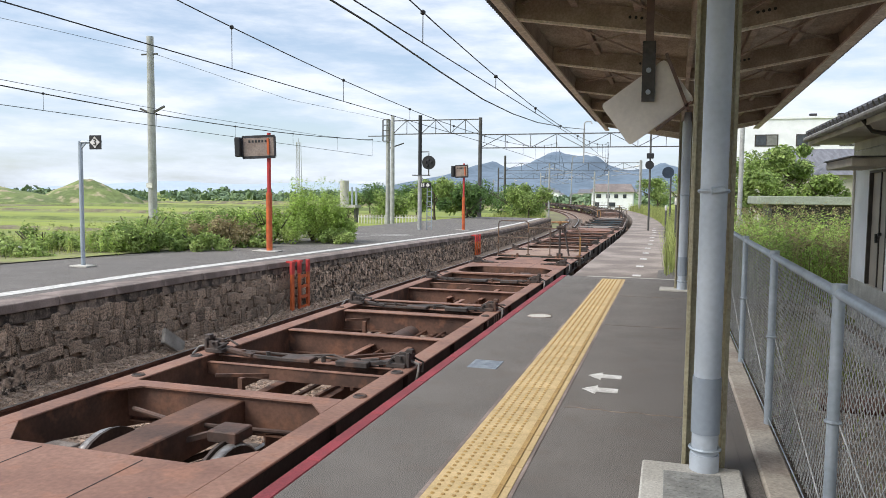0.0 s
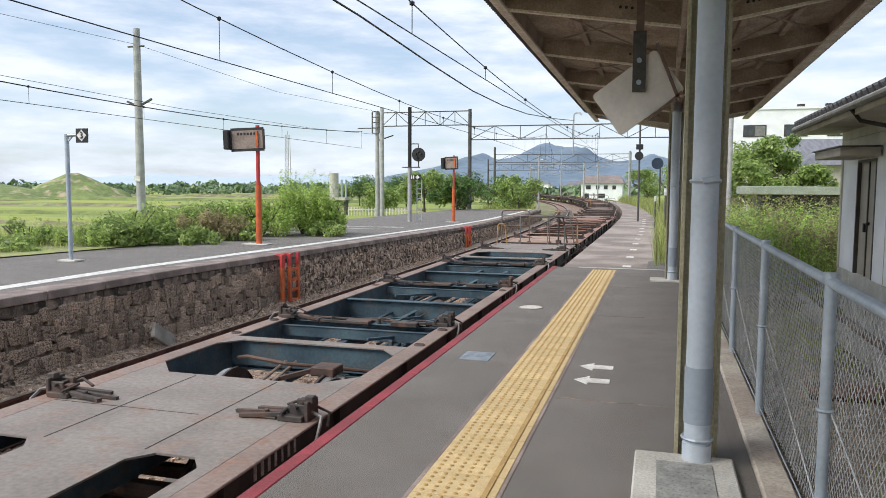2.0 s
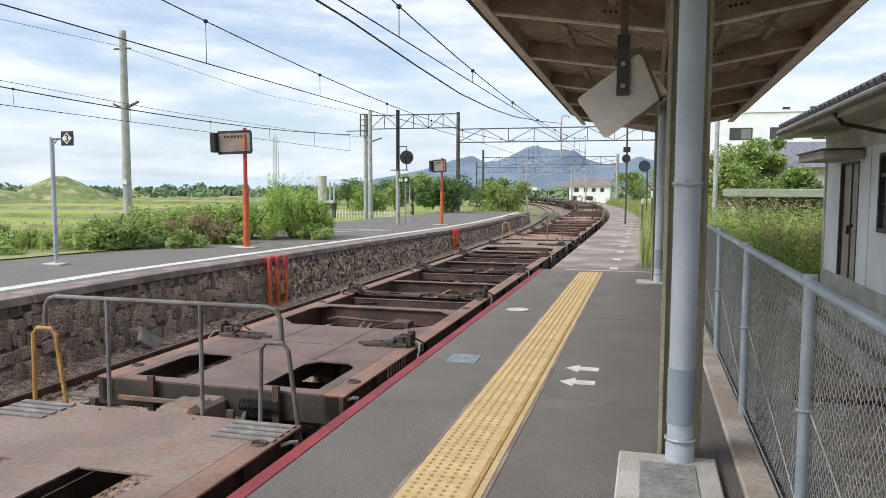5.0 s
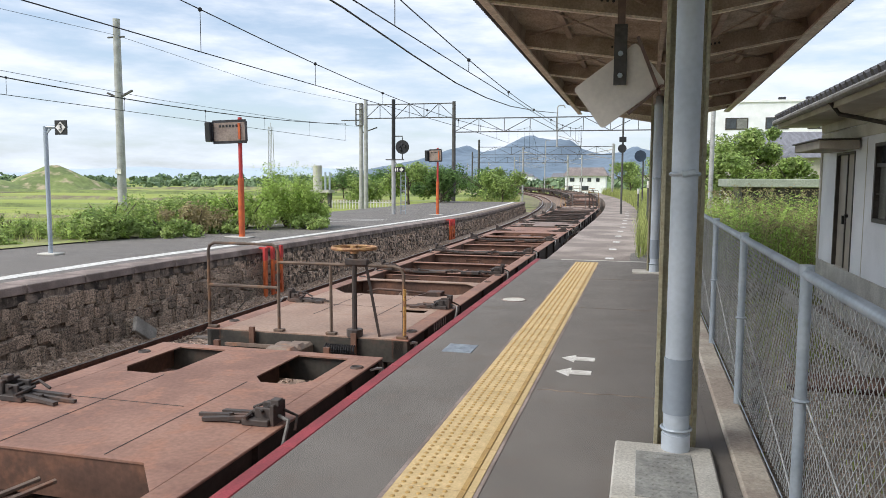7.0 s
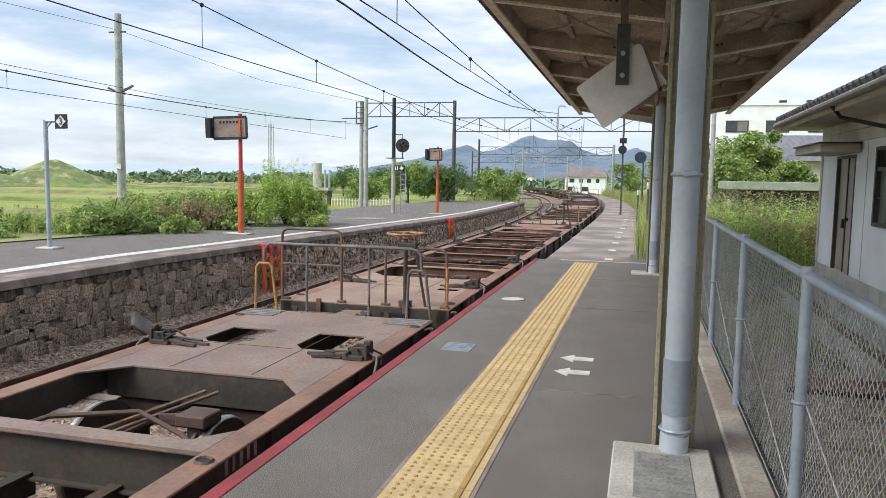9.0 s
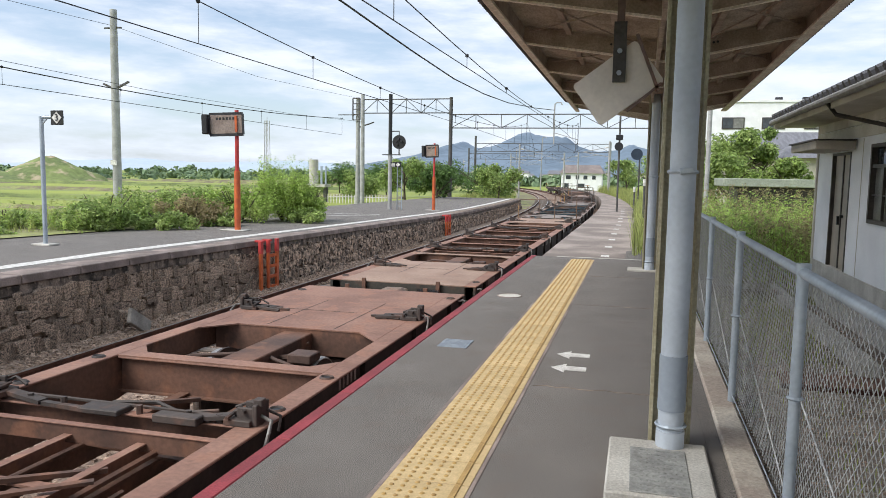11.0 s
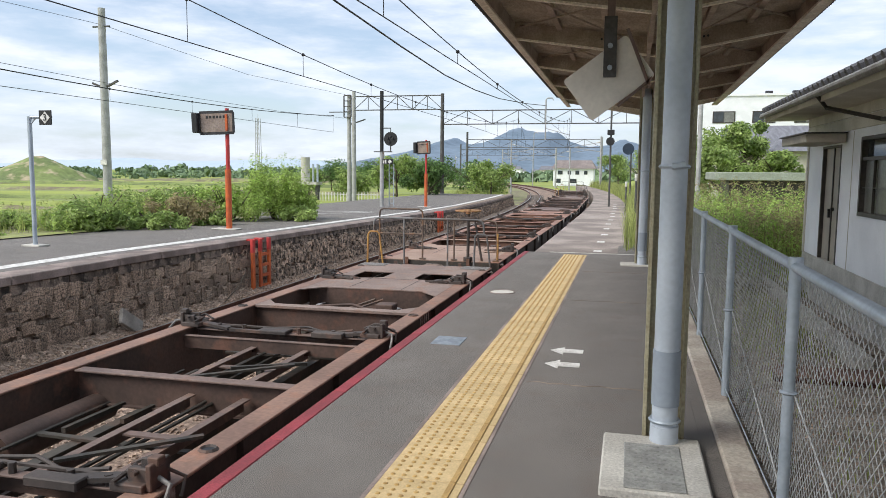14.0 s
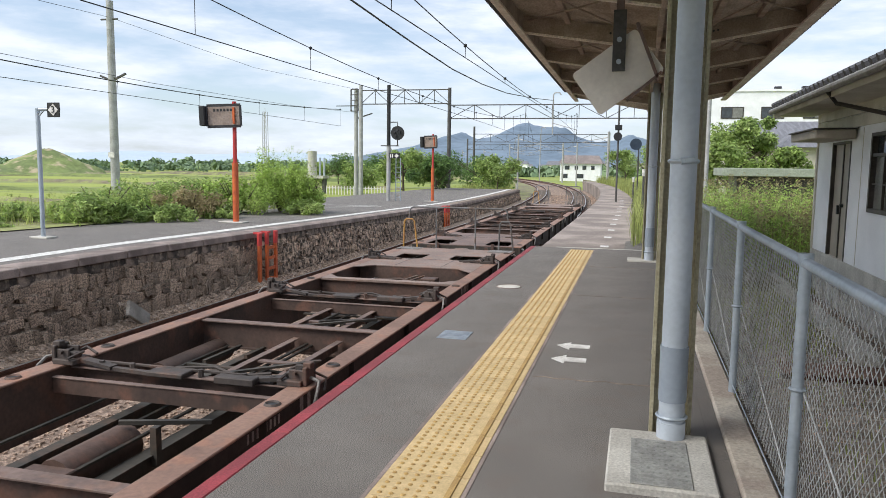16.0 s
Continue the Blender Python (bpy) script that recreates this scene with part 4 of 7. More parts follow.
def house():
    t = thing("station_house", "white plastered station house with cream boards and a dark tiled roof", "house")
    y0, y1, z0, z1 = -3.0, 15.9, 0.1, 2.66
    # wall with a door and a window opening
    dy0, dy1, dz1 = 13.55, 14.75, 2.08
    wy0, wy1, wz0, wz1 = 9.3, 12.45, 0.98, 2.15
    for ya, yb, za, zb in ((dy1, y1, z0, z1), (dy0, dy1, dz1, z1), (wy1, dy0, z0, z1), (wy0, wy1, z0, wz0), (wy0, wy1, wz1, z1), (y0, wy0, z0, z1)):
        part("wall", box(B(), HX, HX + 0.15, ya, yb, za, zb), WALL_WHITE, t)
    part("end_wall", box(B(), HX + 0.151, HX + 7, y1 - 0.15, y1, z0, z1), WALL_WHITE, t)
    part("back_wall", box(B(), HX + 6.85, HX + 7, y0, y1 - 0.151, z0, z1), WALL_WHITE, t)
    part("plinth", box(B(), HX - 0.02, HX + 0.17, y0, y1, -0.78, z0 - 0.002), CONCRETE, t)
    for z in (2.28, 2.48):
        part("weatherboard", box(B(), HX - 0.03, HX - 0.002, y0, y1, z, z + 0.19, 0.006), WALL_CREAM, t)
    part("corner_board", box(B(), HX - 0.028, HX - 0.002, y1 - 0.1, y1, z0, 2.26), WALL_CREAM, t)
    for y in (3.2, 5.1, 7.0, 12.9):
        part("wall_joint", box(B(), HX - 0.006, HX - 0.001, y, y + 0.02, z0, 2.26), WALL_CREAM, t)
    door = part("door", box(B(), HX + 0.05, HX + 0.09, dy0 + 0.05, dy1 - 0.05, z0, dz1 - 0.04, 0.004), DOOR_TAUPE, t, "taupe double door")
    bm = B()
    box(bm, HX - 0.01, HX + 0.1, dy0, dy0 + 0.05, z0, dz1)
    box(bm, HX - 0.01, HX + 0.1, dy1 - 0.05, dy1, z0, dz1)
    box(bm, HX - 0.01, HX + 0.1, dy0 + 0.05, dy1 - 0.05, dz1 - 0.04, dz1)
    box(bm, HX + 0.03, HX + 0.049, (dy0 + dy1) / 2 - 0.02, (dy0 + dy1) / 2 + 0.02, z0, dz1 - 0.04)
    part("door_frame", bm, FRAME_DARK, door)
    part("door_handle", rod(B(), (HX + 0.0, 14.05, 1.0), (HX + 0.05, 14.05, 1.0), 0.03, 8), BLACK, door)
    part("door_lock", box(B(), HX + 0.0, HX + 0.05, 14.2, 14.26, 0.85, 1.0), BLACK, door)
    # small roof over the door
    hood = part("door_hood", box(B(), HX - 0.62, HX - 0.032, 13.2, 15.2, 2.1, 2.24, 0.01), DOOR_TAUPE, t, "taupe hood over the door")
    part("hood_edge", box(B(), HX - 0.66, HX - 0.034, 13.15, 15.25, 2.241, 2.262), FRAME_DARK, hood)
    win = part("window", B(), FRAME_DARK, t)
    bm = B()
    box(bm, HX - 0.02, HX + 0.08, wy0, wy1, wz0, wz0 + 0.06)
    box(bm, HX - 0.02, HX + 0.08, wy0, wy1, wz1 - 0.05, wz1)
    for y in (wy0, wy1 - 0.06):
        box(bm, HX - 0.02, HX + 0.08, y, y + 0.06, wz0 + 0.06, wz1 - 0.05)
    box(bm, HX, HX + 0.06, wy0 + 0.06, wy1 - 0.06, 1.8, 1.85)
    for y in (10.3, 11.1, 11.9):
        box(bm, HX + 0.01, HX + 0.05, y - 0.025, y + 0.025, wz0 + 0.06, 1.8)
    for z in (1.4,):
        box(bm, HX + 0.015, HX + 0.045, wy0 + 0.06, wy1 - 0.06, z - 0.01, z + 0.01)
    part("window_frame", bm, FRAME_DARK, win)
    for a, b in ((wy0 + 0.06, 10.27), (10.33, 11.07), (11.13, 11.87), (11.93, wy1 - 0.06)):
        part("pane", box(B(), HX + 0.055, HX + 0.062, a, b, wz0 + 0.06, 1.8), FROST, win, "frosted pane")
    part("upper_pane", box(B(), HX + 0.062, HX + 0.068, wy0 + 0.06, wy1 - 0.06, 1.85, wz1 - 0.05), GLASS, win)
    # eave and tiled roof
    ex, ez = HX - 0.75, 2.74
    part("soffit", box(B(), ex + 0.04, HX - 0.032, y0, y1 + 0.45, ez - 0.1, ez - 0.06), WALL_CREAM, t)
    part("eave_board", box(B(), ex, ex + 0.038, y0, y1 + 0.45, ez - 0.12, ez + 0.06), WALL_CREAM, t)
    bm = B()
    rod(bm, (ex - 0.05, y0, ez + 0.0), (ex - 0.05, y1 + 0.47, ez + 0.0), 0.055, 10)
    part("gutter", bm, GALV_DULL, t, "grey half-round gutter")
    bm = tube(B(), [(ex - 0.05, 11.8, ez - 0.04), (ex + 0.1, 11.9, ez - 0.2), (HX - 0.06, 11.4, ez - 0.4), (HX - 0.06, 6.0, ez - 0.52)], 0.03)
    part("rain_pipe", bm, FRAME_DARK, t)
    rx, rz = HX + 3.5, 4.76
    bm = B()
    plate(bm, [(ex, ez + 0.06), (rx, rz), (HX + 7.75, ez + 0.06)], 0, y1 + 0.45 - y0)
    turn_all(bm, Matrix.Translation((0, y1 + 0.45, 0)) @ pose(0, 0, 0, 90, 0, 0))
    part("roof", bm, ROOF_TILE, t)
    roll = None
    for i in range(66):
        y = y1 + 0.35 - i * 0.28
        if roll is None:
            bm = B()
            rod(bm, (ex - 0.05, 0, ez + 0.09), (rx, 0, rz + 0.04), 0.07, 6)
            roll = part("roof_roll", bm, ROOF_TILE, t)
            roll.location = (0, y, 0)
        else:
            again("roof_roll", roll, (0, y, 0), t)


GALV_DULL = material("dull_grey_gutter", (0.3, 0.3, 0.29), (0.22, 0.21, 0.2), 0.6, 0.1, scale=4, fine=40)
house()
YARD_EARTH = material("yard_gravel", (0.33, 0.285, 0.235), (0.19, 0.155, 0.125), 0.95, 0.0, scale=2.2, fine=26, bump=0.6, grain=0.5, third=(0.42, 0.37, 0.31))
tagged(part("yard_pavement", box(B(), 1.57, HX - 0.03, -3, 16.2, -0.9, -0.72), YARD_EARTH), "weedy gravel yard beside the house", "pavement", kind="structure")


def yard_bits():
    t = thing("rusty_floor_plate", "rusty brown steel sheet lying in the yard", "steel plate", (0, 0, -0.72))
    part("sheet", box(B(), 2.45, 4.0, 8.95, 9.6, 0.001, 0.03, 0.004), RUST_RAIL_FLAT, t)
    part("edge_bar", box(B(), 2.4, 4.02, 8.88, 8.946, 0.001, 0.05, 0.006), RUST_RAIL, t, "dark steel edge bar")
    t = thing("block_edging", "row of pale concrete edging blocks beside the house", "edging", (0, 0, -0.72))
    rng = random.Random(14)
    for i in range(17):
        o = part("edging_block", box(B(), -0.13, 0.13, -0.2, 0.2, 0, 0.16, 0.02), CONCRETE, t)
        o.matrix_basis = pose(3.52 + rng.uniform(-0.02, 0.02), 9.9 + 0.43 * i, 0, 0, 0, rng.uniform(-4, 4))
    verts, faces = [], []
    for i in range(5000):
        x, y, r = rng.uniform(1.62, 4.0), 2.0 + 14 * rng.random() ** 1.2, rng.uniform(0.008, 0.026)
        if 8.8 < y < 9.65 and x > 2.38:
            continue
        k, a = len(verts), rng.uniform(0, 6.28)
        for j in range(4):
            verts.append((x + r * math.cos(a + j * 1.57), y + r * math.sin(a + j * 1.57) * 0.8, -0.722))
        verts.append((x + r * 0.2, y, -0.72 + r * rng.uniform(0.5, 0.9)))
        faces += [(k + j, k + (j + 1) % 4, k + 4) for j in range(4)]
    surface("yard_stones", BALLAST, verts, faces, "small loose stones scattered over the yard", "gravel", "stuff")


RUST_RAIL_FLAT = material("rusty_sheet", (0.24, 0.14, 0.1), (0.16, 0.09, 0.065), 0.8, 0.1, scale=3, fine=40)
yard_bits()


# ---- the freight train ----
ZD = DECK - RAIL        # deck over the rail
IN = HALF - 0.2         # inner face of the side beams


def side_beam(mat, side, wagon, mark, inner, under):
    """Top flange, recessed outer web, inner plate and bottom lip of a fish-bellied side sill."""
    prof = [(-9.8, ZD - 0.022), (9.8, ZD - 0.022), (9.8, ZD - 0.22), (6.2, ZD - 0.26), (4.6, ZD - 0.52), (-4.6, ZD - 0.52), (-6.2, ZD - 0.26), (-9.8, ZD - 0.22)]
    x0, x1 = (IN, HALF) if side > 0 else (-HALF, -IN)

    def web(a0, a1):
        bm = B()
        a = [bm.verts.new((a0, y, z)) for y, z in prof]
        b = [bm.verts.new((a1, y, z)) for y, z in prof]
        bm.faces.new(a)
        bm.faces.new(b[::-1])
        for i in range(len(prof)):
            k = (i + 1) % len(prof)
            bm.faces.new((a[i], a[k], b[k], b[i]))
        return bm

    beam = part("side_beam", box(B(), x0, x1, -9.8, 9.8, ZD - 0.02, ZD, 0.006), mat, wagon)
    s = side
    part("inner_plate", web(*sorted((s * (IN + 0.01), s * (IN + 0.03)))), inner, beam)
    part("outer_web", web(*sorted((s * (IN + 0.032), s * (HALF - 0.055)))), SHADED_GRIME, beam)
    bm = B()
    for (ya, za), (yb, zb) in zip(prof[2:], prof[3:]):
        bar(bm, (s * (HALF - 0.04), ya, za), (s * (HALF - 0.04), yb, zb), 0.07, 0.02)
    part("bottom_flange", bm, SHADED_GRIME, beam)
    for k in range(12):
        y = -9.0 + k * 18 / 11
        zb = 0.2 if abs(y) > 5.4 else 0.5
        part("web_stiffener", box(B(), *sorted((s * (HALF - 0.056), s * (HALF - 0.006))), y - 0.006, y + 0.006, ZD - zb, ZD - 0.022), SHADED_GRIME, beam)
    # rings let into the top, and lettering plates on the face
    bm = B()
    for y in (-9.35, -5.05, -4.15, -0.55, 0.55, 4.15, 5.05, 9.35):
        ring(bm, ((x0 + x1) / 2, y, ZD + 0.002), 0.052, 0.014, seg=10, sub=4)
    part("lifting_eye", bm, CLAMP, beam)
    # Flat black discs paint the shade inside the eyes; no holes are cut.
    bm = B()
    for y in (-9.35, -5.05, -4.15, -0.55, 0.55, 4.15, 5.05, 9.35):
        bmesh.ops.create_circle(bm, cap_ends=True, segments=10, radius=0.042, matrix=Matrix.Translation(((x0 + x1) / 2, y, ZD + 0.004)))
    part("eye_hole", bm, BLACK, beam)
    if mark:
        bm = B()
        x = s * (HALF - 0.052)
        rng = random.Random(5 + side)
        for y0, n, h in ((-8.6, 7, 0.1), (-0.2, 3, 0.15), (-1.0, 8, 0.07), (5.2, 5, 0.1)):
            for i in range(n):
                w = h * rng.uniform(0.45, 0.65)
                y = y0 + i * h * 0.9
                box(bm, x - 0.002, x + 0.002, y, y + w * 0.6, ZD - 0.1 - h * 0.5, ZD - 0.1 + h * 0.5)
        part("marking", bm, MARK, beam, "faded white bars of lettering")


def end_deck(mat, inner, sgn, style, wagon):
    """The plated end. style: open (two wells at the end), hatch (small hatches), plain."""
    t = 0.016
    plates = []

    def pl(pts):
        plates.append(part("deck_plate", plate(B(), [(x, sgn * (-9.8 + u)) for x, u in pts], ZD - t, ZD - 0.001), mat, wagon))

    def rect(x0, x1, u0, u1):
        pl([(x0, u0), (x1, u0), (x1, u1), (x0, u1)])

    if style == "open":
        rect(-IN, IN, 0.0, 0.14)
        rect(-0.4, 0.4, 0.14, 1.12)
        for s in (-1, 1):
            rect(s * 0.93, s * IN, 0.14, 1.12)
            pl([(s * 0.4, 1.12), (s * 0.4, 0.97), (s * 0.52, 1.12)])
            pl([(s * 0.93, 1.12), (s * 0.93, 0.97), (s * 0.81, 1.12)])
        rect(-IN, IN, 1.12, 2.95)
    elif style == "hatch":
        rect(-IN, IN, 0.0, 1.62)
        rect(-IN, 0.6, 1.62, 1.85)
        rect(0.93, IN, 1.62, 1.85)
        rect(-IN, IN, 1.85, 2.15)
        rect(-IN, 0.68, 2.15, 2.45)
        rect(0.98, IN, 2.15, 2.45)
        rect(-IN, IN, 2.45, 2.95)
    elif style == "wells":
        rect(-IN, IN, 0.0, 1.12)
        rect(-0.26, 0.26, 1.12, 1.86)
        for s in (-1, 1):
            rect(s * 0.8, s * IN, 1.12, 1.86)
            pl([(s * 0.26, 1.86), (s * 0.26, 1.72), (s * 0.38, 1.86)])
            pl([(s * 0.8, 1.86), (s * 0.8, 1.72), (s * 0.68, 1.86)])
        rect(-IN, IN, 1.86, 2.95)
    else:
        rect(-IN, IN, 0.0, 2.95)
    for s in (-1, 1):
        pl([(s * IN, 2.95), (s * IN, 3.3), (s * (IN - 0.3), 2.95)])
    deck = plates[0]
    for s in (-1, 1):
        pl([(s * IN, 4.45), (s * IN, 4.2), (s * (IN - 0.2), 4.45)])
    rect(-IN, IN, 4.45, 4.62)
    # seams and weld lines that stand a little proud
    bm = B()
    for x in (-0.41, 0.41):
        y0, y1 = sorted((sgn * (-9.8 + 1.15), sgn * (-9.8 + 2.9)))
        box(bm, x - 0.004, x + 0.004, y0, y1, ZD - 0.001, ZD + 0.002)
    y0 = sgn * (-9.8 + 1.9)
    box(bm, -IN, 0.3, y0 - 0.004, y0 + 0.004, ZD - 0.001, ZD + 0.002)
    part("weld_seam", bm, CLAMP, deck)
    # end sill and inside walls of the bogie opening
    bm = B()
    y = sgn * -9.8
    box(bm, -HALF + 0.01, HALF - 0.01, min(y, y + sgn * 0.1), max(y, y + sgn * 0.1), ZD - 0.26, ZD - t - 0.002, 0.006)
    part("end_sill", bm, UNDER_DARK, wagon)
    for u, h in ((2.93, 0.3), (4.5, 0.3)):
        y = sgn * (-9.8 + u)
        part("opening_wall", box(B(), -IN, IN, y - 0.012, y + 0.012, ZD - h, ZD - t - 0.002), inner, wagon)
    # step plates
    for s in (-1, 1):
        y = sgn * -9.84
        part("end_lug", box(B(), s * 0.62 - 0.03, s * 0.62 + 0.03, y - 0.02, y + 0.02, ZD - 0.3, ZD + 0.05), inner, wagon)


def cross_beam(mat, u, wagon, top, depth=0.3):
    """An I-section beam: grimy web with gussets, top flange lightened as if lit by the sky."""
    bm = B()
    y = u - 9.8
    box(bm, -IN, IN, y - 0.06, y + 0.06, ZD - depth - 0.015, ZD - depth)
    box(bm, -IN, IN, y - 0.006, y + 0.006, ZD - depth, ZD - 0.038)
    beam = part("cross_beam", bm, mat, wagon)
    part("top_flange", box(B(), -IN, IN, y - 0.062, y + 0.062, ZD - 0.036, ZD - 0.018, 0.004), top, beam, "top flange, toned as lit by the sky")


def pipe_frame(wagon, top, mat, y0, y1, x0, x1):
    """A ladder-like frame of channels that carries the brake gear between two beams."""
    for x in (x0, x1):
        bm = B()
        box(bm, x - 0.035, x + 0.035, y0, y1, ZD - 0.15, ZD - 0.138)
        box(bm, x - 0.035, x - 0.025, y0, y1, ZD - 0.25, ZD - 0.15)
        part("frame_channel", bm, top, wagon)
    n = max(2, int((y1 - y0) / 0.75))
    for i in range(1, n):
        y = y0 + (y1 - y0) * i / n
        part("frame_tie", box(B(), x0 + 0.036, x1 - 0.036, y - 0.04, y + 0.04, ZD - 0.17, ZD - 0.155), top, wagon)
    part("brake_pipe", rod(B(), (x0 + 0.12, y0, ZD - 0.2), (x0 + 0.12, y1, ZD - 0.2), 0.017, 6), mat, wagon)
    part("brake_pipe", rod(B(), (x1 - 0.1, y0, ZD - 0.21), (x1 - 0.1, y1, ZD - 0.21), 0.022, 6), mat, wagon)
    part("brake_lever", bar(B(), (x0, y0 + 0.25, ZD - 0.12), (x1 + 0.2, y0 + 0.85, ZD - 0.1), 0.05, 0.02), mat, wagon)


def clamp(y, side, wagon, forked):
    """A container lock on the side beam with its jaws, lever and hose."""
    s = side
    x = s * (HALF - 0.05)

    def bx(bm, a, b, y0, y1, z0, z1, bev=0.006):
        box(bm, *sorted((x - s * a, x - s * b)), y + y0, y + y1, ZD + z0, ZD + z1, bev)

    bm = B()
    bx(bm, 0.0, 0.035, -0.09, 0.09, 0.0, 0.15)
    bx(bm, -0.02, 0.05, -0.05, 0.02, 0.13, 0.18)
    bx(bm, 0.035, 0.16, 0.045, 0.07, 0.0, 0.13)
    bx(bm, 0.035, 0.16, -0.07, -0.045, 0.0, 0.12)
    bx(bm, 0.035, 0.24, -0.12, 0.1, 0.0, 0.045)
    bx(bm, 0.12, 0.2, -0.04, 0.04, 0.045, 0.09)
    rod(bm, (x - s * 0.1, y - 0.11, ZD + 0.1), (x - s * 0.1, y + 0.12, ZD + 0.1), 0.016, 6)
    rod(bm, (x - s * 0.2, y - 0.14, ZD + 0.06), (x - s * 0.2, y + 0.06, ZD + 0.08), 0.014, 6)
    tube(bm, [(x - s * 0.06, y + 0.09, ZD + 0.04), (x - s * 0.16, y + 0.15, ZD + 0.1), (x - s * 0.28, y + 0.13, ZD + 0.05)], 0.013, 6)
    if forked:
        bar(bm, (x - s * 0.2, y - 0.06, ZD + 0.04), (x - s * 0.55, y - 0.11, ZD + 0.018), 0.045, 0.025)
        bar(bm, (x - s * 0.2, y + 0.05, ZD + 0.04), (x - s * 0.5, y + 0.09, ZD + 0.018), 0.045, 0.025)
        bar(bm, (x - s * 0.25, y - 0.005, ZD + 0.035), (x - s * 0.64, y - 0.01, ZD + 0.015), 0.035, 0.022)
        bx(bm, 0.26, 0.42, -0.1, 0.08, 0.001, 0.018)
        rod(bm, (x - s * 0.36, y - 0.05, ZD + 0.02), (x - s * 0.36, y - 0.05, ZD + 0.06), 0.02, 6)
    ob = part("container_lock", bm, CLAMP, wagon)
    bm = B()
    tube(bm, [(x, y - 0.02, ZD + 0.06), (s * (HALF + 0.04), y - 0.05, ZD + 0.04), (s * (HALF + 0.06), y - 0.13, ZD - 0.02), (s * (HALF + 0.045), y - 0.17, ZD - 0.13)], 0.014, 6)
    part("hose", bm, HOSE, ob)
    bm = B()
    tube(bm, [(x, y + 0.06, ZD + 0.08), (s * (HALF + 0.035), y + 0.1, ZD + 0.03), (s * (HALF + 0.045), y + 0.04, ZD - 0.06)], 0.012, 6)
    part("lock_lever", bm, CLAMP, ob)


def clamp_bar(mat, u, wagon, top):
    """The linkage across the wagon between two locks, over a slim channel."""
    y = u - 9.8
    bm = B()
    box(bm, -IN, IN, y + 0.03, y + 0.042, ZD - 0.16, ZD - 0.045)
    box(bm, -IN, IN, y - 0.25, y - 0.238, ZD - 0.2, ZD - 0.075)
    part("lock_channel", bm, mat, wagon)
    part("channel_top", box(B(), -IN, IN, y - 0.04, y + 0.045, ZD - 0.044, ZD - 0.03, 0.003), top, wagon)
    part("channel_top", box(B(), -IN, IN, y - 0.26, y - 0.2, ZD - 0.074, ZD - 0.062, 0.003), top, wagon)
    bm = B()
    bar(bm, (-1.0, y + 0.02, ZD + 0.03), (-0.62, y - 0.02, ZD - 0.01), 0.09, 0.03)
    bar(bm, (1.0, y + 0.02, ZD + 0.03), (0.62, y - 0.02, ZD - 0.01), 0.09, 0.03)
    bar(bm, (-0.62, y - 0.02, ZD - 0.02), (-0.2, y - 0.06, ZD - 0.02), 0.05, 0.03)
    box(bm, -0.24, 0.1, y - 0.12, y + 0.08, ZD - 0.03, ZD + 0.012, 0.008)
    box(bm, 0.4, 0.75, y - 0.14, y - 0.03, ZD - 0.03, ZD + 0.03, 0.008)
    rod(bm, (-0.9, y + 0.05, ZD + 0.01), (0.9, y + 0.06, ZD), 0.014, 6)
    tube(bm, [(-0.1, y + 0.1, ZD), (0.25, y + 0.14, ZD + 0.02), (0.5, y + 0.06, ZD - 0.01), (0.8, y + 0.08, ZD + 0.03)], 0.014, 6)
    for x in (-0.75, -0.45, 0.2, 0.6, 0.85):
        rod(bm, (x, y, ZD - 0.03), (x, y, ZD + 0.035), 0.024, 6)
    part("lock_linkage", bm, CLAMP, wagon)


def bogie(y, wagon, brown):
    b = part("bogie", bogie_frame(), UNDER, wagon)
    b.location = (0, y, 0)
    for dy in (-0.95, 0.95):
        for s in (-1, 1):
            bm = B()
            rod(bm, (s * 0.51, 0, 0), (s * 0.6, 0, 0), 0.43, 28)
            rod(bm, (s * 0.595, 0, 0), (s * 0.625, 0, 0), 0.16, 14)
            rod(bm, (s * 0.49, 0, 0), (s * 0.515, 0, 0), 0.458, 28)
            w = part("wheel", bm, WHEEL, b, smooth=True)
            w.location = (0, dy, 0.43)
            part("tread", turn_all(ring(B(), (0, 0, 0), 0.425, 0.02, "X", 32, 8), Matrix.Translation((s * 0.56, 0, 0)) @ Matrix.Diagonal((2.2, 1, 1, 1))), STEEL_BRIGHT, w, "polished steel tread", smooth=True)
    return b


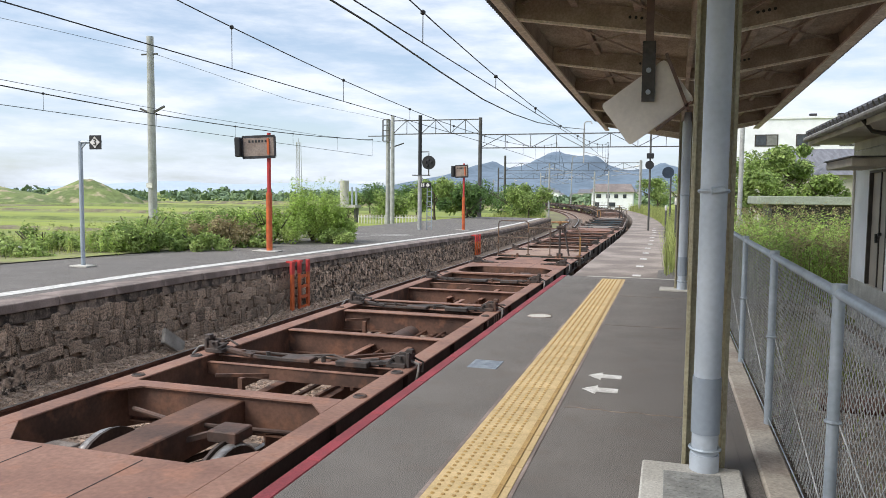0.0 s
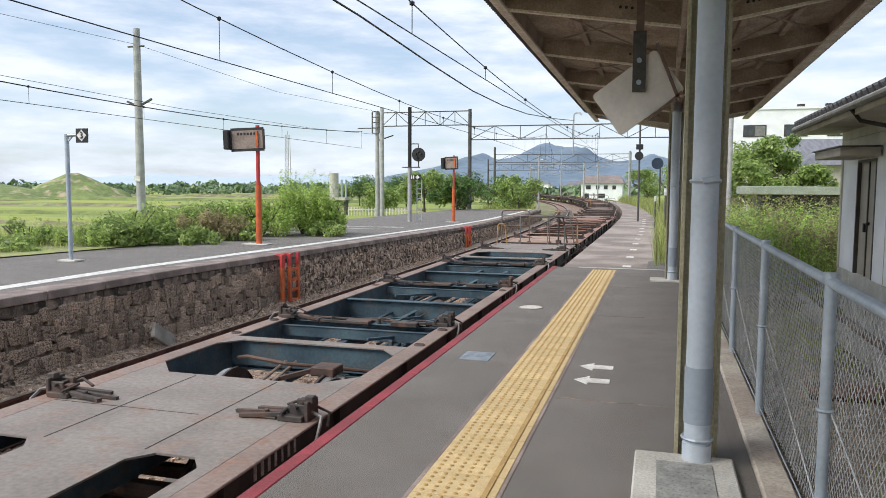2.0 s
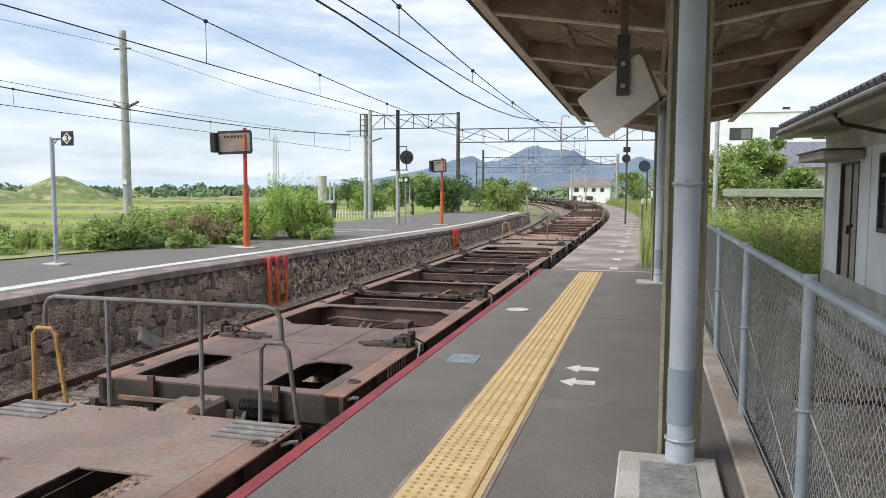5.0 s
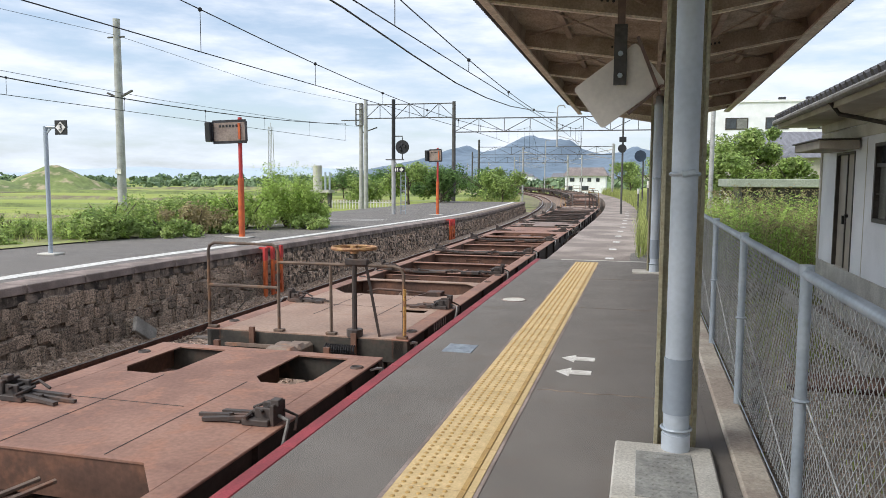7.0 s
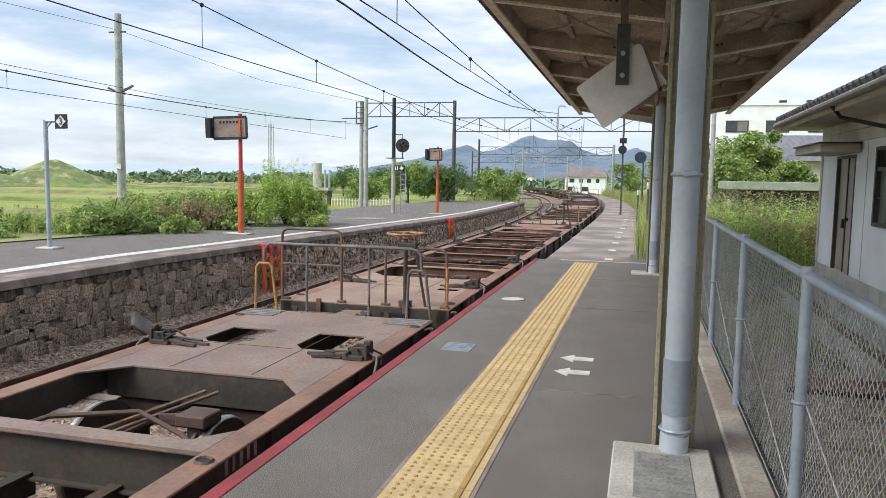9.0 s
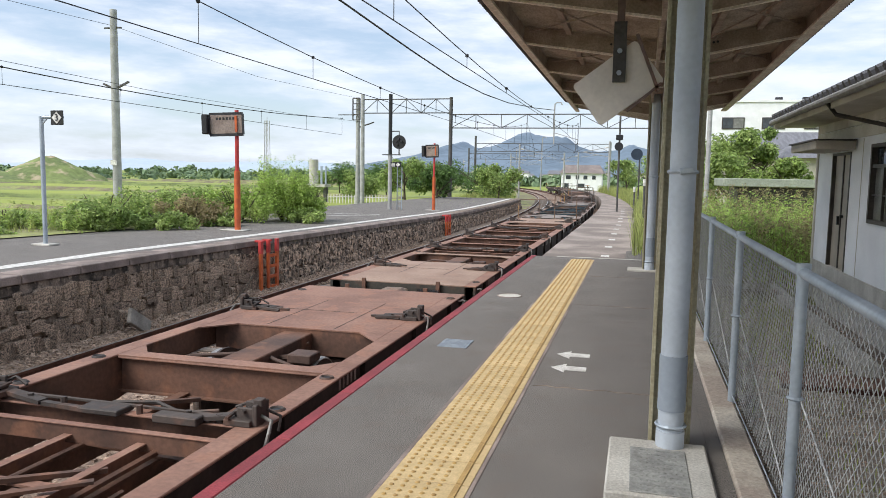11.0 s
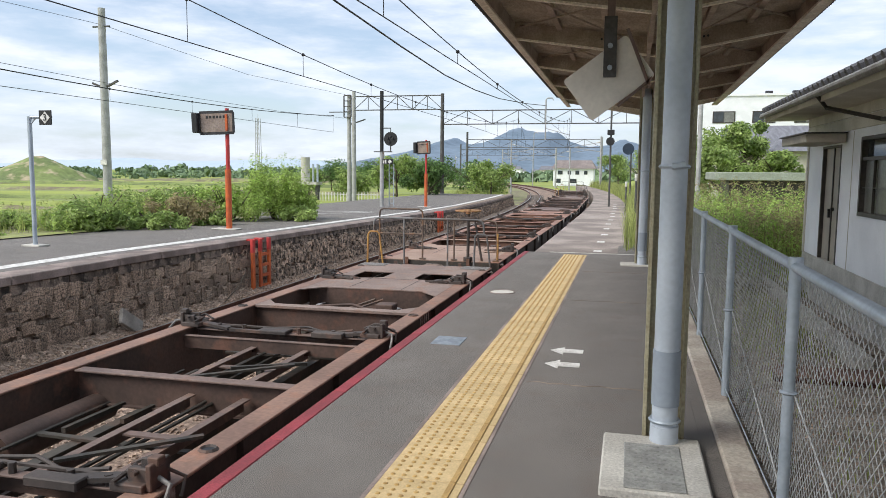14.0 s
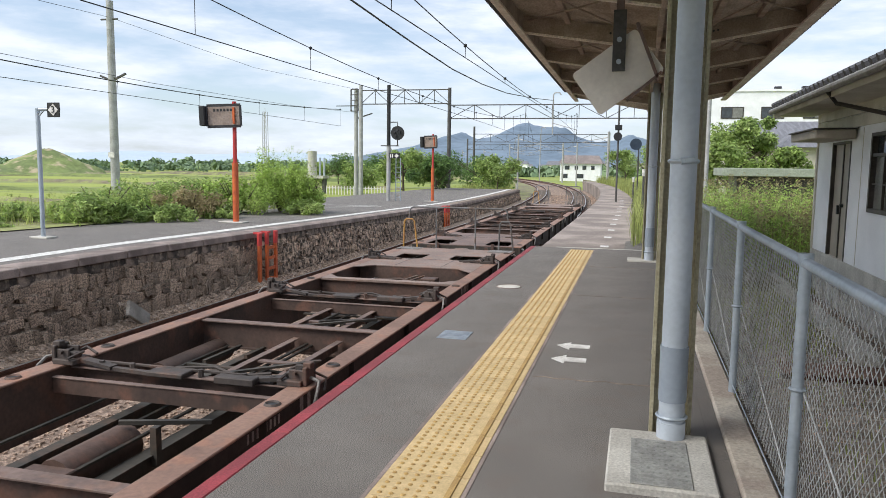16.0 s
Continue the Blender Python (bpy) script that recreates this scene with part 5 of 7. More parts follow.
def bogie_frame():
    bm = B()
    for s in (-1, 1):
        x = s * 0.95
        box(bm, x - 0.06, x + 0.06, -1.25, 1.25, 0.4, 0.56, 0.02)
        box(bm, x - 0.08, x + 0.08, -0.35, 0.35, 0.28, 0.6, 0.02)
        for dy in (-0.95, 0.95):
            box(bm, x - 0.1, x + 0.1, dy - 0.15, dy + 0.15, 0.32, 0.54, 0.02)
        for dy in (-0.12, 0.12):
            rod(bm, (x, dy, 0.18), (x, dy, 0.5), 0.07, 8)
    box(bm, -1.0, 1.0, -0.18, 0.18, 0.44, 0.66, 0.02)
    for dy in (-0.95, 0.95):
        rod(bm, (-0.7, dy, 0.43), (0.7, dy, 0.43), 0.075, 10)
        box(bm, -0.75, 0.75, dy * 0.55 - 0.04, dy * 0.55 + 0.04, 0.36, 0.46)
    tube(bm, [(-0.5, -1.4, 0.62), (-0.4, -0.4, 0.68), (-0.1, 0.5, 0.66), (0.1, 1.5, 0.6)], 0.025, 6)
    tube(bm, [(-0.35, -1.4, 0.62), (-0.25, -0.4, 0.68), (0.05, 0.5, 0.66), (0.25, 1.5, 0.6)], 0.025, 6)
    return bm


def rail_front(wagon, y, wheel, mat):
    """Tall loop, long low rail and the hand-brake wheel at the wagon's end."""
    bm = B()
    z = ZD
    tube(bm, [(-1.21, y, z - 0.1), (-1.21, y, z + 0.9), (-1.19, y, z + 0.96), (-1.13, y, z + 0.99), (-0.4, y, z + 0.99), (-0.34, y, z + 0.96), (-0.32, y, z + 0.9), (-0.32, y, z)], 0.018)
    rod(bm, (-1.21, y, z + 0.5), (-0.32, y, z + 0.5), 0.018, 6)
    tube(bm, [(-0.32, y, z + 0.79), (1.06, y, z + 0.79), (1.13, y, z + 0.77), (1.17, y, z + 0.7), (1.17, y, z)], 0.018)
    rod(bm, (0.32, y, z), (0.32, y, z + 0.79), 0.017, 6)
    rail = part("handrail", bm, mat, wagon)
    bm = B()
    tube(bm, [(1.19, y - 0.03, z + 0.55), (1.19, y - 0.03, z + 0.3), (1.19, y - 0.03, z + 0.05)], 0.019)
    part("grab_rail", bm, HAND_YELLOW, rail, "ochre-painted grab rail")
    for x in (-1.16, -0.32, 0.32, 1.15):
        bm = B()
        box(bm, x - 0.06, x + 0.06, y - 0.03, y + 0.04, z + 0.001, z + 0.03, 0.005)
        part("rail_foot", bm, mat, rail)
    if wheel:
        bm = B()
        rod(bm, (0.6, y, z), (0.6, y, z + 0.94), 0.03, 8)
        bar(bm, (0.72, y + 0.02, z + 0.84), (0.86, y + 0.08, z), 0.09, 0.03)
        box(bm, 0.5, 0.76, y - 0.04, y + 0.04, z + 0.79, z + 0.86, 0.01)
        rod(bm, (0.6, y, z), (0.6, y, z + 0.08), 0.09, 10)
        col = part("brake_column", bm, CLAMP, wagon)
        bm = B()
        ring(bm, (0.6, y, z + 0.98), 0.24, 0.02, seg=24)
        for i in range(4):
            a = 0.4 + math.pi / 2 * i
            rod(bm, (0.6, y, z + 0.96), (0.6 + 0.24 * math.cos(a), y + 0.24 * math.sin(a), z + 0.98), 0.015, 6)
        rod(bm, (0.6, y, z + 0.92), (0.6, y, z + 1.01), 0.05, 8)
        part("brake_wheel", bm, WHEEL_OCHRE, col, "rusty ochre hand-brake wheel")


def rail_rear(wagon, y, mat):
    """The lower rail with step stirrups at the other kind of end."""
    bm = B()
    z = ZD
    tube(bm, [(1.05, y, z + 0.6), (1.04, y, z + 0.78), (1.0, y, z + 0.84), (0.94, y, z + 0.86), (-0.94, y, z + 0.86), (-1.02, y, z + 0.84), (-1.06, y, z + 0.78), (-1.07, y, z + 0.6)], 0.019)
    for x in (0.45, -0.39):
        rod(bm, (x, y, z - 0.1), (x, y, z + 0.86), 0.017, 8)
        bar(bm, (x, y, z - 0.08), (x + 0.02, y + 0.12, z + 0.005), 0.03, 0.02)
    rail = part("handrail", bm, mat, wagon)
    for s, m in ((-1, mat), (1, HAND_YELLOW)):
        bm = B()
        x = s * 1.03
        tube(bm, [(x - 0.18, y, z - 0.15), (x - 0.1, y + 0.02, z + 0.55), (x - 0.06, y + 0.02, z + 0.6), (x + 0.08, y + 0.02, z + 0.6), (x + 0.12, y + 0.02, z + 0.55), (x + 0.15, y, z - 0.15)], 0.018)
        part("step_stirrup", bm, m, rail)
    bm = B()
    for s in (-1, 1):
        bm = B()
        for i in range(4):
            box(bm, *sorted((s * 1.21, s * 0.72)), y + 0.06 + i * 0.1, y + 0.12 + i * 0.1, z + 0.002, z + 0.012)
        part("tread_plate", bm, STEEL_DULL, wagon, "ribbed grey step plate")


def underworks(wagon, mat, rng, front, rear):
    """Longitudinals, pipes and brake gear that show between the beams."""
    for x in (-0.36, 0.36):
        bm = B()
        box(bm, x - 0.05, x + 0.05, -5.3, 5.3, ZD - 0.33, ZD - 0.315)
        box(bm, x - 0.006, x + 0.006, -5.3, 5.3, ZD - 0.5, ZD - 0.33)
        part("sill_beam", bm, mat, wagon)
    for s in (-1, 1):
        bm = B()
        near = 5.3 if (front if s < 0 else rear) == "plain" else 6.87
        box(bm, -0.17, 0.17, min(s * near, s * 9.7), max(s * near, s * 9.7), ZD - 0.3, ZD - 0.05, 0.01)
        part("draft_sill", bm, mat, wagon)
    bm = B()
    for i in range(7):
        x = rng.uniform(-0.8, 0.85)
        z = ZD - rng.uniform(0.2, 0.42)
        rod(bm, (x, -4.9 + rng.uniform(0, 2), z), (x + rng.uniform(-0.1, 0.1), 4.9 - rng.uniform(0, 2), z), rng.uniform(0.014, 0.028), 6)
    for u in (-3.6, -2.4, 1.2, 2.8, 3.9):
        x0, x1 = rng.uniform(-0.9, -0.3), rng.uniform(0.3, 0.9)
        bar(bm, (x0, u, ZD - 0.3), (x1, u + rng.uniform(-0.15, 0.15), ZD - 0.3), 0.06, 0.02)
    part("brake_rigging", bm, mat, wagon, kind="stuff")
    for y, x in ((-3.1, 0.75), (-2.9, 0.5), (-3.3, 0.3), (2.2, -0.6), (2.5, -0.3)):
        bm = B()
        bar(bm, (x, y - 0.9, ZD - 0.3), (x + 0.04, y + 0.9, ZD - 0.3), 0.04, 0.04)
        part("longitudinal_bearer", bm, mat, wagon)
    for k in range(5):
        y = (-4.4, -3.2, -0.9, 2.7, 4.1)[k]
        bm = B()
        x = rng.uniform(-0.6, 0.6)
        bar(bm, (x - 0.3, y, ZD - 0.12), (x + 0.25, y + rng.uniform(0.3, 0.8), ZD - 0.16), 0.04, 0.03)
        box(bm, x - 0.025, x + 0.025, y - 0.03, y + 0.03, ZD - 0.4, ZD - 0.12)
        part("brake_lever", bm, mat, wagon)
    for s in (-1, 1):
        bm = B()
        tube(bm, [(-0.9, s * 5.4, ZD - 0.2), (-0.6, s * 5.7, ZD - 0.1), (0.0, s * 5.95, ZD - 0.08), (0.5, s * 5.75, ZD - 0.14), (0.9, s * 5.5, ZD - 0.22)], 0.02, 8)
        part("air_pipe", bm, UNDER, wagon, smooth=True)
    bm = B()
    rod(bm, (-0.85, 0.9, ZD - 0.36), (-0.85, 2.1, ZD - 0.36), 0.13, 14)
    part("air_tank", bm, UNDER, wagon, smooth=True)
    bm = B()
    rod(bm, (0.1, -1.5, ZD - 0.3), (0.1, -0.8, ZD - 0.3), 0.14, 12)
    box(bm, -0.05, 0.28, -1.62, -1.5, ZD - 0.44, ZD - 0.2, 0.01)
    part("brake_cylinder", bm, UNDER, wagon, smooth=True)
    # gear over the axles
    for s in (-1, 1):
        bm = B()
        box(bm, 0.35, 0.6, s * 6.0 - 0.12, s * 6.0 + 0.12, ZD - 0.14, ZD - 0.05, 0.01)
        rod(bm, (0.48, s * 6.0, ZD - 0.4), (0.48, s * 6.0, ZD - 0.14), 0.09, 10)
        bar(bm, (0.35, s * 6.0, ZD - 0.1), (-0.05, s * 6.2, ZD - 0.2), 0.05, 0.04)
        part("load_valve", bm, UNDER, wagon)
        for x in (-0.3, -0.18):
            part("brake_rod", rod(B(), (x, s * 5.4, ZD - 0.2), (x + 0.35, s * 6.75, ZD - 0.14), 0.018, 6), COUPLER, wagon)
        bm = B()
        y = s * 9.8
        box(bm, -0.13, 0.13, min(y, y + s * 0.28), max(y, y + s * 0.28), ZD - 0.33, ZD - 0.08, 0.03)
        box(bm, -0.2, 0.16, min(y + s * 0.2, y + s * 0.41), max(y + s * 0.2, y + s * 0.41), ZD - 0.36, ZD - 0.04, 0.05)
        bar(bm, (-0.95, y + s * 0.06, ZD - 0.16), (-0.2, y + s * 0.12, ZD - 0.14), 0.035, 0.035)
        part("coupler", bm, COUPLER, wagon)
        bm = B()
        tube(bm, [(0.3, y, ZD - 0.22), (0.34, y + s * 0.15, ZD - 0.3), (0.3, y + s * 0.3, ZD - 0.48), (0.22, y + s * 0.42, ZD - 0.5)], 0.022, 6)
        tube(bm, [(-0.4, y, ZD - 0.2), (-0.44, y + s * 0.18, ZD - 0.32), (-0.38, y + s * 0.38, ZD - 0.46)], 0.02, 6)
        part("brake_hose", bm, HOSE, wagon)
        bm = B()
        for i in range(13):
            ring(bm, (0.3 + i * 0.028, y + s * 0.06, ZD - 0.13), 0.045, 0.01, "X", 8, 4)
        part("coil_spring", bm, DARK_METAL, wagon)
        for e in (-1, 1):
            x, yy = e * (HALF - 0.03), s * 9.62
            part("rope_hook", tube(B(), [(x, yy - 0.1, ZD - 0.06), (x + e * 0.05, yy - 0.05, ZD - 0.05), (x + e * 0.06, yy + 0.03, ZD - 0.07), (x + e * 0.02, yy + 0.08, ZD - 0.14)], 0.014, 6), WHITE_PAINT, wagon, "white rope hook")


WHEEL = material("wheel_steel", (0.1, 0.075, 0.065), (0.06, 0.045, 0.04), 0.55, 0.5, scale=4, fine=40)
WHEEL_OCHRE = material("rusty_ochre", (0.42, 0.25, 0.1), (0.27, 0.13, 0.06), 0.65, 0.0, scale=14, fine=60)
COUPLER = paint("cast_coupler", (0.28, 0.22, 0.17), (0.26, 0.14, 0.09), (0.16, 0.11, 0.09))
HOSE = material("grey_hose", (0.25, 0.24, 0.23), (0.14, 0.13, 0.12), 0.7, 0.0, scale=8, fine=40)


def build_wagon(label, front, rear, deck_f, deck_r, beam, inner, under, rail_mat, seed):
    """A container flat wagon; the front end is towards -y."""
    w = thing("flat_wagon", label, "freight wagon", group="wagons of the freight train")
    rng = random.Random(seed)
    for s in (-1, 1):
        side_beam(beam, s, w, True, inner, under if under is not BLUE else UNDER_DARK)
    # Outside the blue wagons, tops take a lighter paint: sky light put into colour.
    flange = inner if inner is BLUE else (RUST_DARK if inner in (UNDER_DARK, UNDER) else beam)
    styles = {"open": "open", "wheel": "hatch", "plain": "plain", "rail": "wells", "plain_rail": "plain", "loop": "plain"}
    end_deck(deck_f, inner, 1, styles[front], w)
    end_deck(deck_r, inner, -1, styles[rear], w)
    for u in ((4.56, 7.5, 9.2, 10.4, 12.1, 15.04) if under is UNDER_RUST else (4.56, 7.8, 11.8, 15.04)):
        cross_beam(inner, u, w, flange, 0.3 if 5 < u < 15 else 0.34)
    for u in (5.95, 9.8, 13.65):
        clamp_bar(inner, u, w, flange)
    pipe_frame(w, flange, under, -3.75, -2.05, 0.12, 0.62)
    pipe_frame(w, flange, under, 0.15, 1.95, 0.12, 0.62)
    pipe_frame(w, flange, under, 2.05, 3.7, -0.2, 0.4)
    for u in (2.05, 5.95, 9.8, 13.65, 17.55):
        for s in (-1, 1):
            clamp(u - 9.8, s, w, u in (2.05, 17.55))
    for y in (-7.1, 7.1):
        bogie(y, w, under)
    underworks(w, under, rng, front, rear)
    for sgn, kind in ((-1, front), (1, rear)):
        before = set(w.children)
        if kind in ("wheel", "loop"):
            rail_front(w, -9.76, kind == "wheel", rail_mat)
        elif kind in ("rail", "plain_rail"):
            rail_rear(w, -9.82, rail_mat)
        if sgn > 0:
            for o in set(w.children) - before:
                o.matrix_basis = pose(0, 0, 0, 0, 0, 180)
    return w


STEEL_DULL = material("dull_step_steel", (0.3, 0.29, 0.28), (0.2, 0.185, 0.175), 0.6, 0.3, scale=8, fine=50)
RAIL_BROWN = paint("brown_rail_tube", (0.17, 0.12, 0.09), (0.2, 0.11, 0.06), (0.09, 0.065, 0.052))
RAIL_GREY = paint("grey_rail_tube", (0.2, 0.2, 0.2), (0.15, 0.11, 0.09), (0.11, 0.105, 0.1))
KINDS = {
    "Y": ("rust-brown steel container flat wagon with a hand-brake wheel", "wheel", "plain", RUST_LIGHT, RUST, RUST, UNDER_RUST, UNDER_RUST, RAIL_BROWN, 1),
    "T": ("faded tan-brown container flat wagon with a loop rail", "plain", "loop", RUST_LIGHT, RUST_LIGHT, RUST, UNDER_RUST, UNDER_RUST, RAIL_BROWN, 2),
    "B": ("container flat wagon with worn blue cross beams and grey decks", "open", "plain_rail", GREY_DECK, GREY_DECK, GREY_BROWN, BLUE, BLUE, RAIL_GREY, 3),
    "X": ("dark brown container flat wagon with a low end rail", "open", "rail", GREY_BROWN, GREY_BROWN, RUST_WORN, UNDER_DARK, UNDER_DARK, RAIL_GREY, 4),
    "R": ("dark rust container flat wagon with a low end rail", "open", "rail", RUST_DARK, GREY_BROWN, RUST_WORN, UNDER, UNDER_DARK, RAIL_GREY, 5),
    "Z": ("rust-brown container flat wagon with bare wells at the end", "plain", "open", RUST, RUST, RUST, UNDER_RUST, UNDER_RUST, RAIL_BROWN, 6),
}
ORDER = {-4: "Y", -3: "Z", -2: "Y", -1: "B", 0: "Y", 1: "X", 2: "R", 3: "Z", 4: "Y", 5: "X", 6: "Y", 7: "Y", 8: "T", 9: "B", 10: "R", 11: "Y", 12: "R",
         13: "R"}
SPEED, PITCH, START = 19.47, 20.4, 81.92
WAGONS = {}
first = {}
for k, kind in ORDER.items():
    if kind not in first:
        first[kind] = WAGONS[k] = build_wagon(*KINDS[kind])
    else:
        WAGONS[k] = copy_thing(first[kind], Matrix.Identity(4))


def wagon_pose(k, t):
    """A wagon's pose: both bogie pivots lie on the line."""
    s = START + PITCH * k - SPEED * t - 9.8
    p, _ = on_track(s - 7.1)
    q, _ = on_track(s + 7.1)
    d = q - p
    c = (p + q) / 2
    return pose(c.x, c.y, RAIL, 0, 0, math.degrees(math.atan2(-d.x, d.y)))


def motions():
    """The train runs through at a steady speed."""
    for k, w in WAGONS.items():
        walk(w, [(t * 0.5, wagon_pose(k, t * 0.5)) for t in range(0, 33)])


# ---- masts, wires and signals ----
GY = 66.0


def lattice(bm, a, b, depth, n, w=0.09, zdir=Vector((0, 0, -1))):
    """A flat lattice girder from a to b."""
    a, b = Vector(a), Vector(b)
    bar(bm, a, b, w, w)
    bar(bm, a + zdir * depth, b + zdir * depth, w, w)
    for i in range(n + 1):
        p = a.lerp(b, i / n)
        bar(bm, p, p + zdir * depth, w * 0.6, w * 0.6)
        if i < n:
            q = a.lerp(b, (i + 1) / n)
            if i % 2:
                bar(bm, p, q + zdir * depth, w * 0.6, w * 0.6)
            else:
                bar(bm, p + zdir * depth, q, w * 0.6, w * 0.6)


def gantry(y, x_left, x_mid, x_right, z_left, z_right, tall, name_label):
    t = thing("catenary_gantry", name_label, "catenary gantry", (0, y, 0), group="catenary gantries")
    part("mast", rod(B(), (x_mid, 0, -1.6), (x_mid, 0, z_left + 0.15), 0.2, 12, 0.16), DARK_MAST, t, smooth=True)
    part("mast", rod(B(), (x_right, 0, -1.6), (x_right, 0, z_right + 0.3), 0.2, 12, 0.16), MAST, t, smooth=True)
    if tall:
        part("mast", rod(B(), (x_left, 0, -1.6), (x_left, 0, z_left + 0.5), 0.22, 12, 0.17), MAST, t, smooth=True)
        bm = B()
        lattice(bm, (x_left, 0, z_left), (x_mid, 0, z_left), 1.25, 6)
        part("left_girder", bm, DARK_MAST, t)
    bm = B()
    lattice(bm, (x_mid, 0, z_right), (x_right, 0, z_right), 1.2, 8)
    part("right_girder", bm, DARK_MAST, t)
    for x in (x_mid + (x_right - x_mid) * 0.52,):
        bm = B()
        tube(bm, [(x - 0.3, 0, z_right - 2.6), (x - 0.3, 0, z_right + 0.85), (x - 0.15, 0, z_right + 1.0), (x + 0.25, 0, z_right + 1.0), (x + 0.35, 0, z_right + 0.8)], 0.06)
        rod(bm, (x - 0.3, 0, z_right - 1.6), (x + 1.8, 0, z_right - 2.2), 0.03, 6)
        part("drop_arm", bm, MAST, t)
    return t


gantry(GY, -24.4, -15.9, 2.6, 8.45, 7.05, True, "steel lattice gantry carrying the overhead wires")
gantry(GY + 48, -30, -24.0, -3.5, 7.6, 6.6, False, "distant lattice gantry over the curve")
gantry(GY + 92, -40, -35.0, -14.5, 7.4, 6.4, False, "distant lattice gantry over the curve")


def catenary(x, z_c, z_m, low, s0, s1, r_m, name_label, curve=True, d0=-8.0):
    """Messenger, contact wire and droppers over one track; the messenger hangs lowest at low."""
    t = thing("overhead_line", name_label, "overhead wire")
    def at(s, z):
        p, a = on_track(s, x) if curve else (Vector((x, s, 0)), 0)
        return Vector((p.x, p.y, z))
    def sag(s):
        d = (s - low + 36) % 72 - 36
        return z_m + 0.00155 * d * d
    ss = [s0 + (s1 - s0) * i / 60 for i in range(61)]
    part("contact_wire", tube(B(), [at(s, z_c) for s in ss], 0.011, 5), WIRE, t)
    part("messenger_wire", tube(B(), [at(s, sag(s)) for s in ss], r_m, 5), WIRE, t)
    s = d0
    while s < s1:
        bm = rod(B(), at(s, z_c), at(s, sag(s)), 0.008, 4)
        bmesh.ops.create_icosphere(bm, subdivisions=1, radius=0.05, matrix=Matrix.Translation(at(s, sag(s))))
        part("dropper", bm, WIRE, t)
        s += 5.4
    return t


catenary(-3.25, 4.1, 4.2, 28, -15, 170, 0.012, "copper overhead line above the nearer track", d0=-15)
catenary(-7.85, 4.1, 4.4, 32, -15, 170, 0.012, "copper overhead line above the farther track", d0=-13.5)
catenary(-18.2, 4.1, 4.55, 26, -10, 46, 0.02, "overhead line beyond the island platform", False)


def feeder(points, r, label):
    t = tagged(new("feeder_wire", mesh_of("feeder_wire", tube(B(), [Vector(p) for p in points], r, 6), WIRE)), label, "cable")
    return t


feeder([(-6.65, -10, 6.6), (-6.65, 10, 6.0), (-6.65, 18, 5.88), (-6.68, 24, 5.66), (-6.7, 30, 5.5), (-6.7, 36, 5.55), (-6.7, 43, 5.8), (-6.65, 54, 6.5), (-6.6, 66, 7.4)], 0.026, "thick black feeder cable over the tracks")
feeder([(-33, 10, 9.9), (-28.2, 36.75, 9.6), (-26.5, 50, 8.5), (-25.0, 66, 8.6)], 0.012, "thin cable strung from the grey pole")
feeder([(-26, 10, 6.35), (-25, 36, 5.85), (-24.6, 52, 5.95), (-24.4, 66, 6.4)], 0.012, "thin cable behind the island platform")


def tall_pole():
    t = thing("utility_pole", "tall grey tubular pole with a small cross arm", "pole", (-28.2, 36.75, -1.5))
    part("shaft", rod(B(), (0, 0, 0), (0, 0, 12.0), 0.26, 14, 0.19), MAST, t, smooth=True)
    bm = bar(B(), (-0.75, 0, 7.9), (0, 0, 7.6), 0.12, 0.1)
    bar(bm, (0, 0, 7.6), (0.9, 0, 8.0), 0.12, 0.1)
    part("cross_arm", bm, DARK_MAST, t)
    bm = B()
    for z in (11.0,):
        rod(bm, (-0.6, 0, z), (0.5, 0, z), 0.05, 6)
    part("insulator_arm", bm, DARK_MAST, t)
    part("tag", box(B(), -0.2, 0.2, -0.3, -0.27, 3.3, 3.6), WHITE_PAINT, t)


tall_pole()


def equipment_mast():
    t = thing("equipment_mast", "grey mast with a dark ladder frame at the top", "mast", (-25.1, 66.6, -1.6))
    part("shaft", rod(B(), (0, 0, 0), (0, 0, 10.3), 0.22, 12, 0.18), MAST, t, smooth=True)
    bm = B()
    for x in (-0.4, 0.3):
        bar(bm, (x, -0.3, 8.2), (x, -0.3, 10.2), 0.1, 0.1)
    for i in range(5):
        bar(bm, (-0.4, -0.3, 8.2 + i * 0.5), (0.3, -0.3, 8.2 + i * 0.5), 0.08, 0.08)
    bar(bm, (-2.0, 0, 8.7), (0, 0, 8.7), 0.08, 0.08)
    bar(bm, (0, 0, 7.5), (1.6, 0, 8.0), 0.12, 0.1)
    part("ladder_frame", bm, DARK_MAST, t)


equipment_mast()


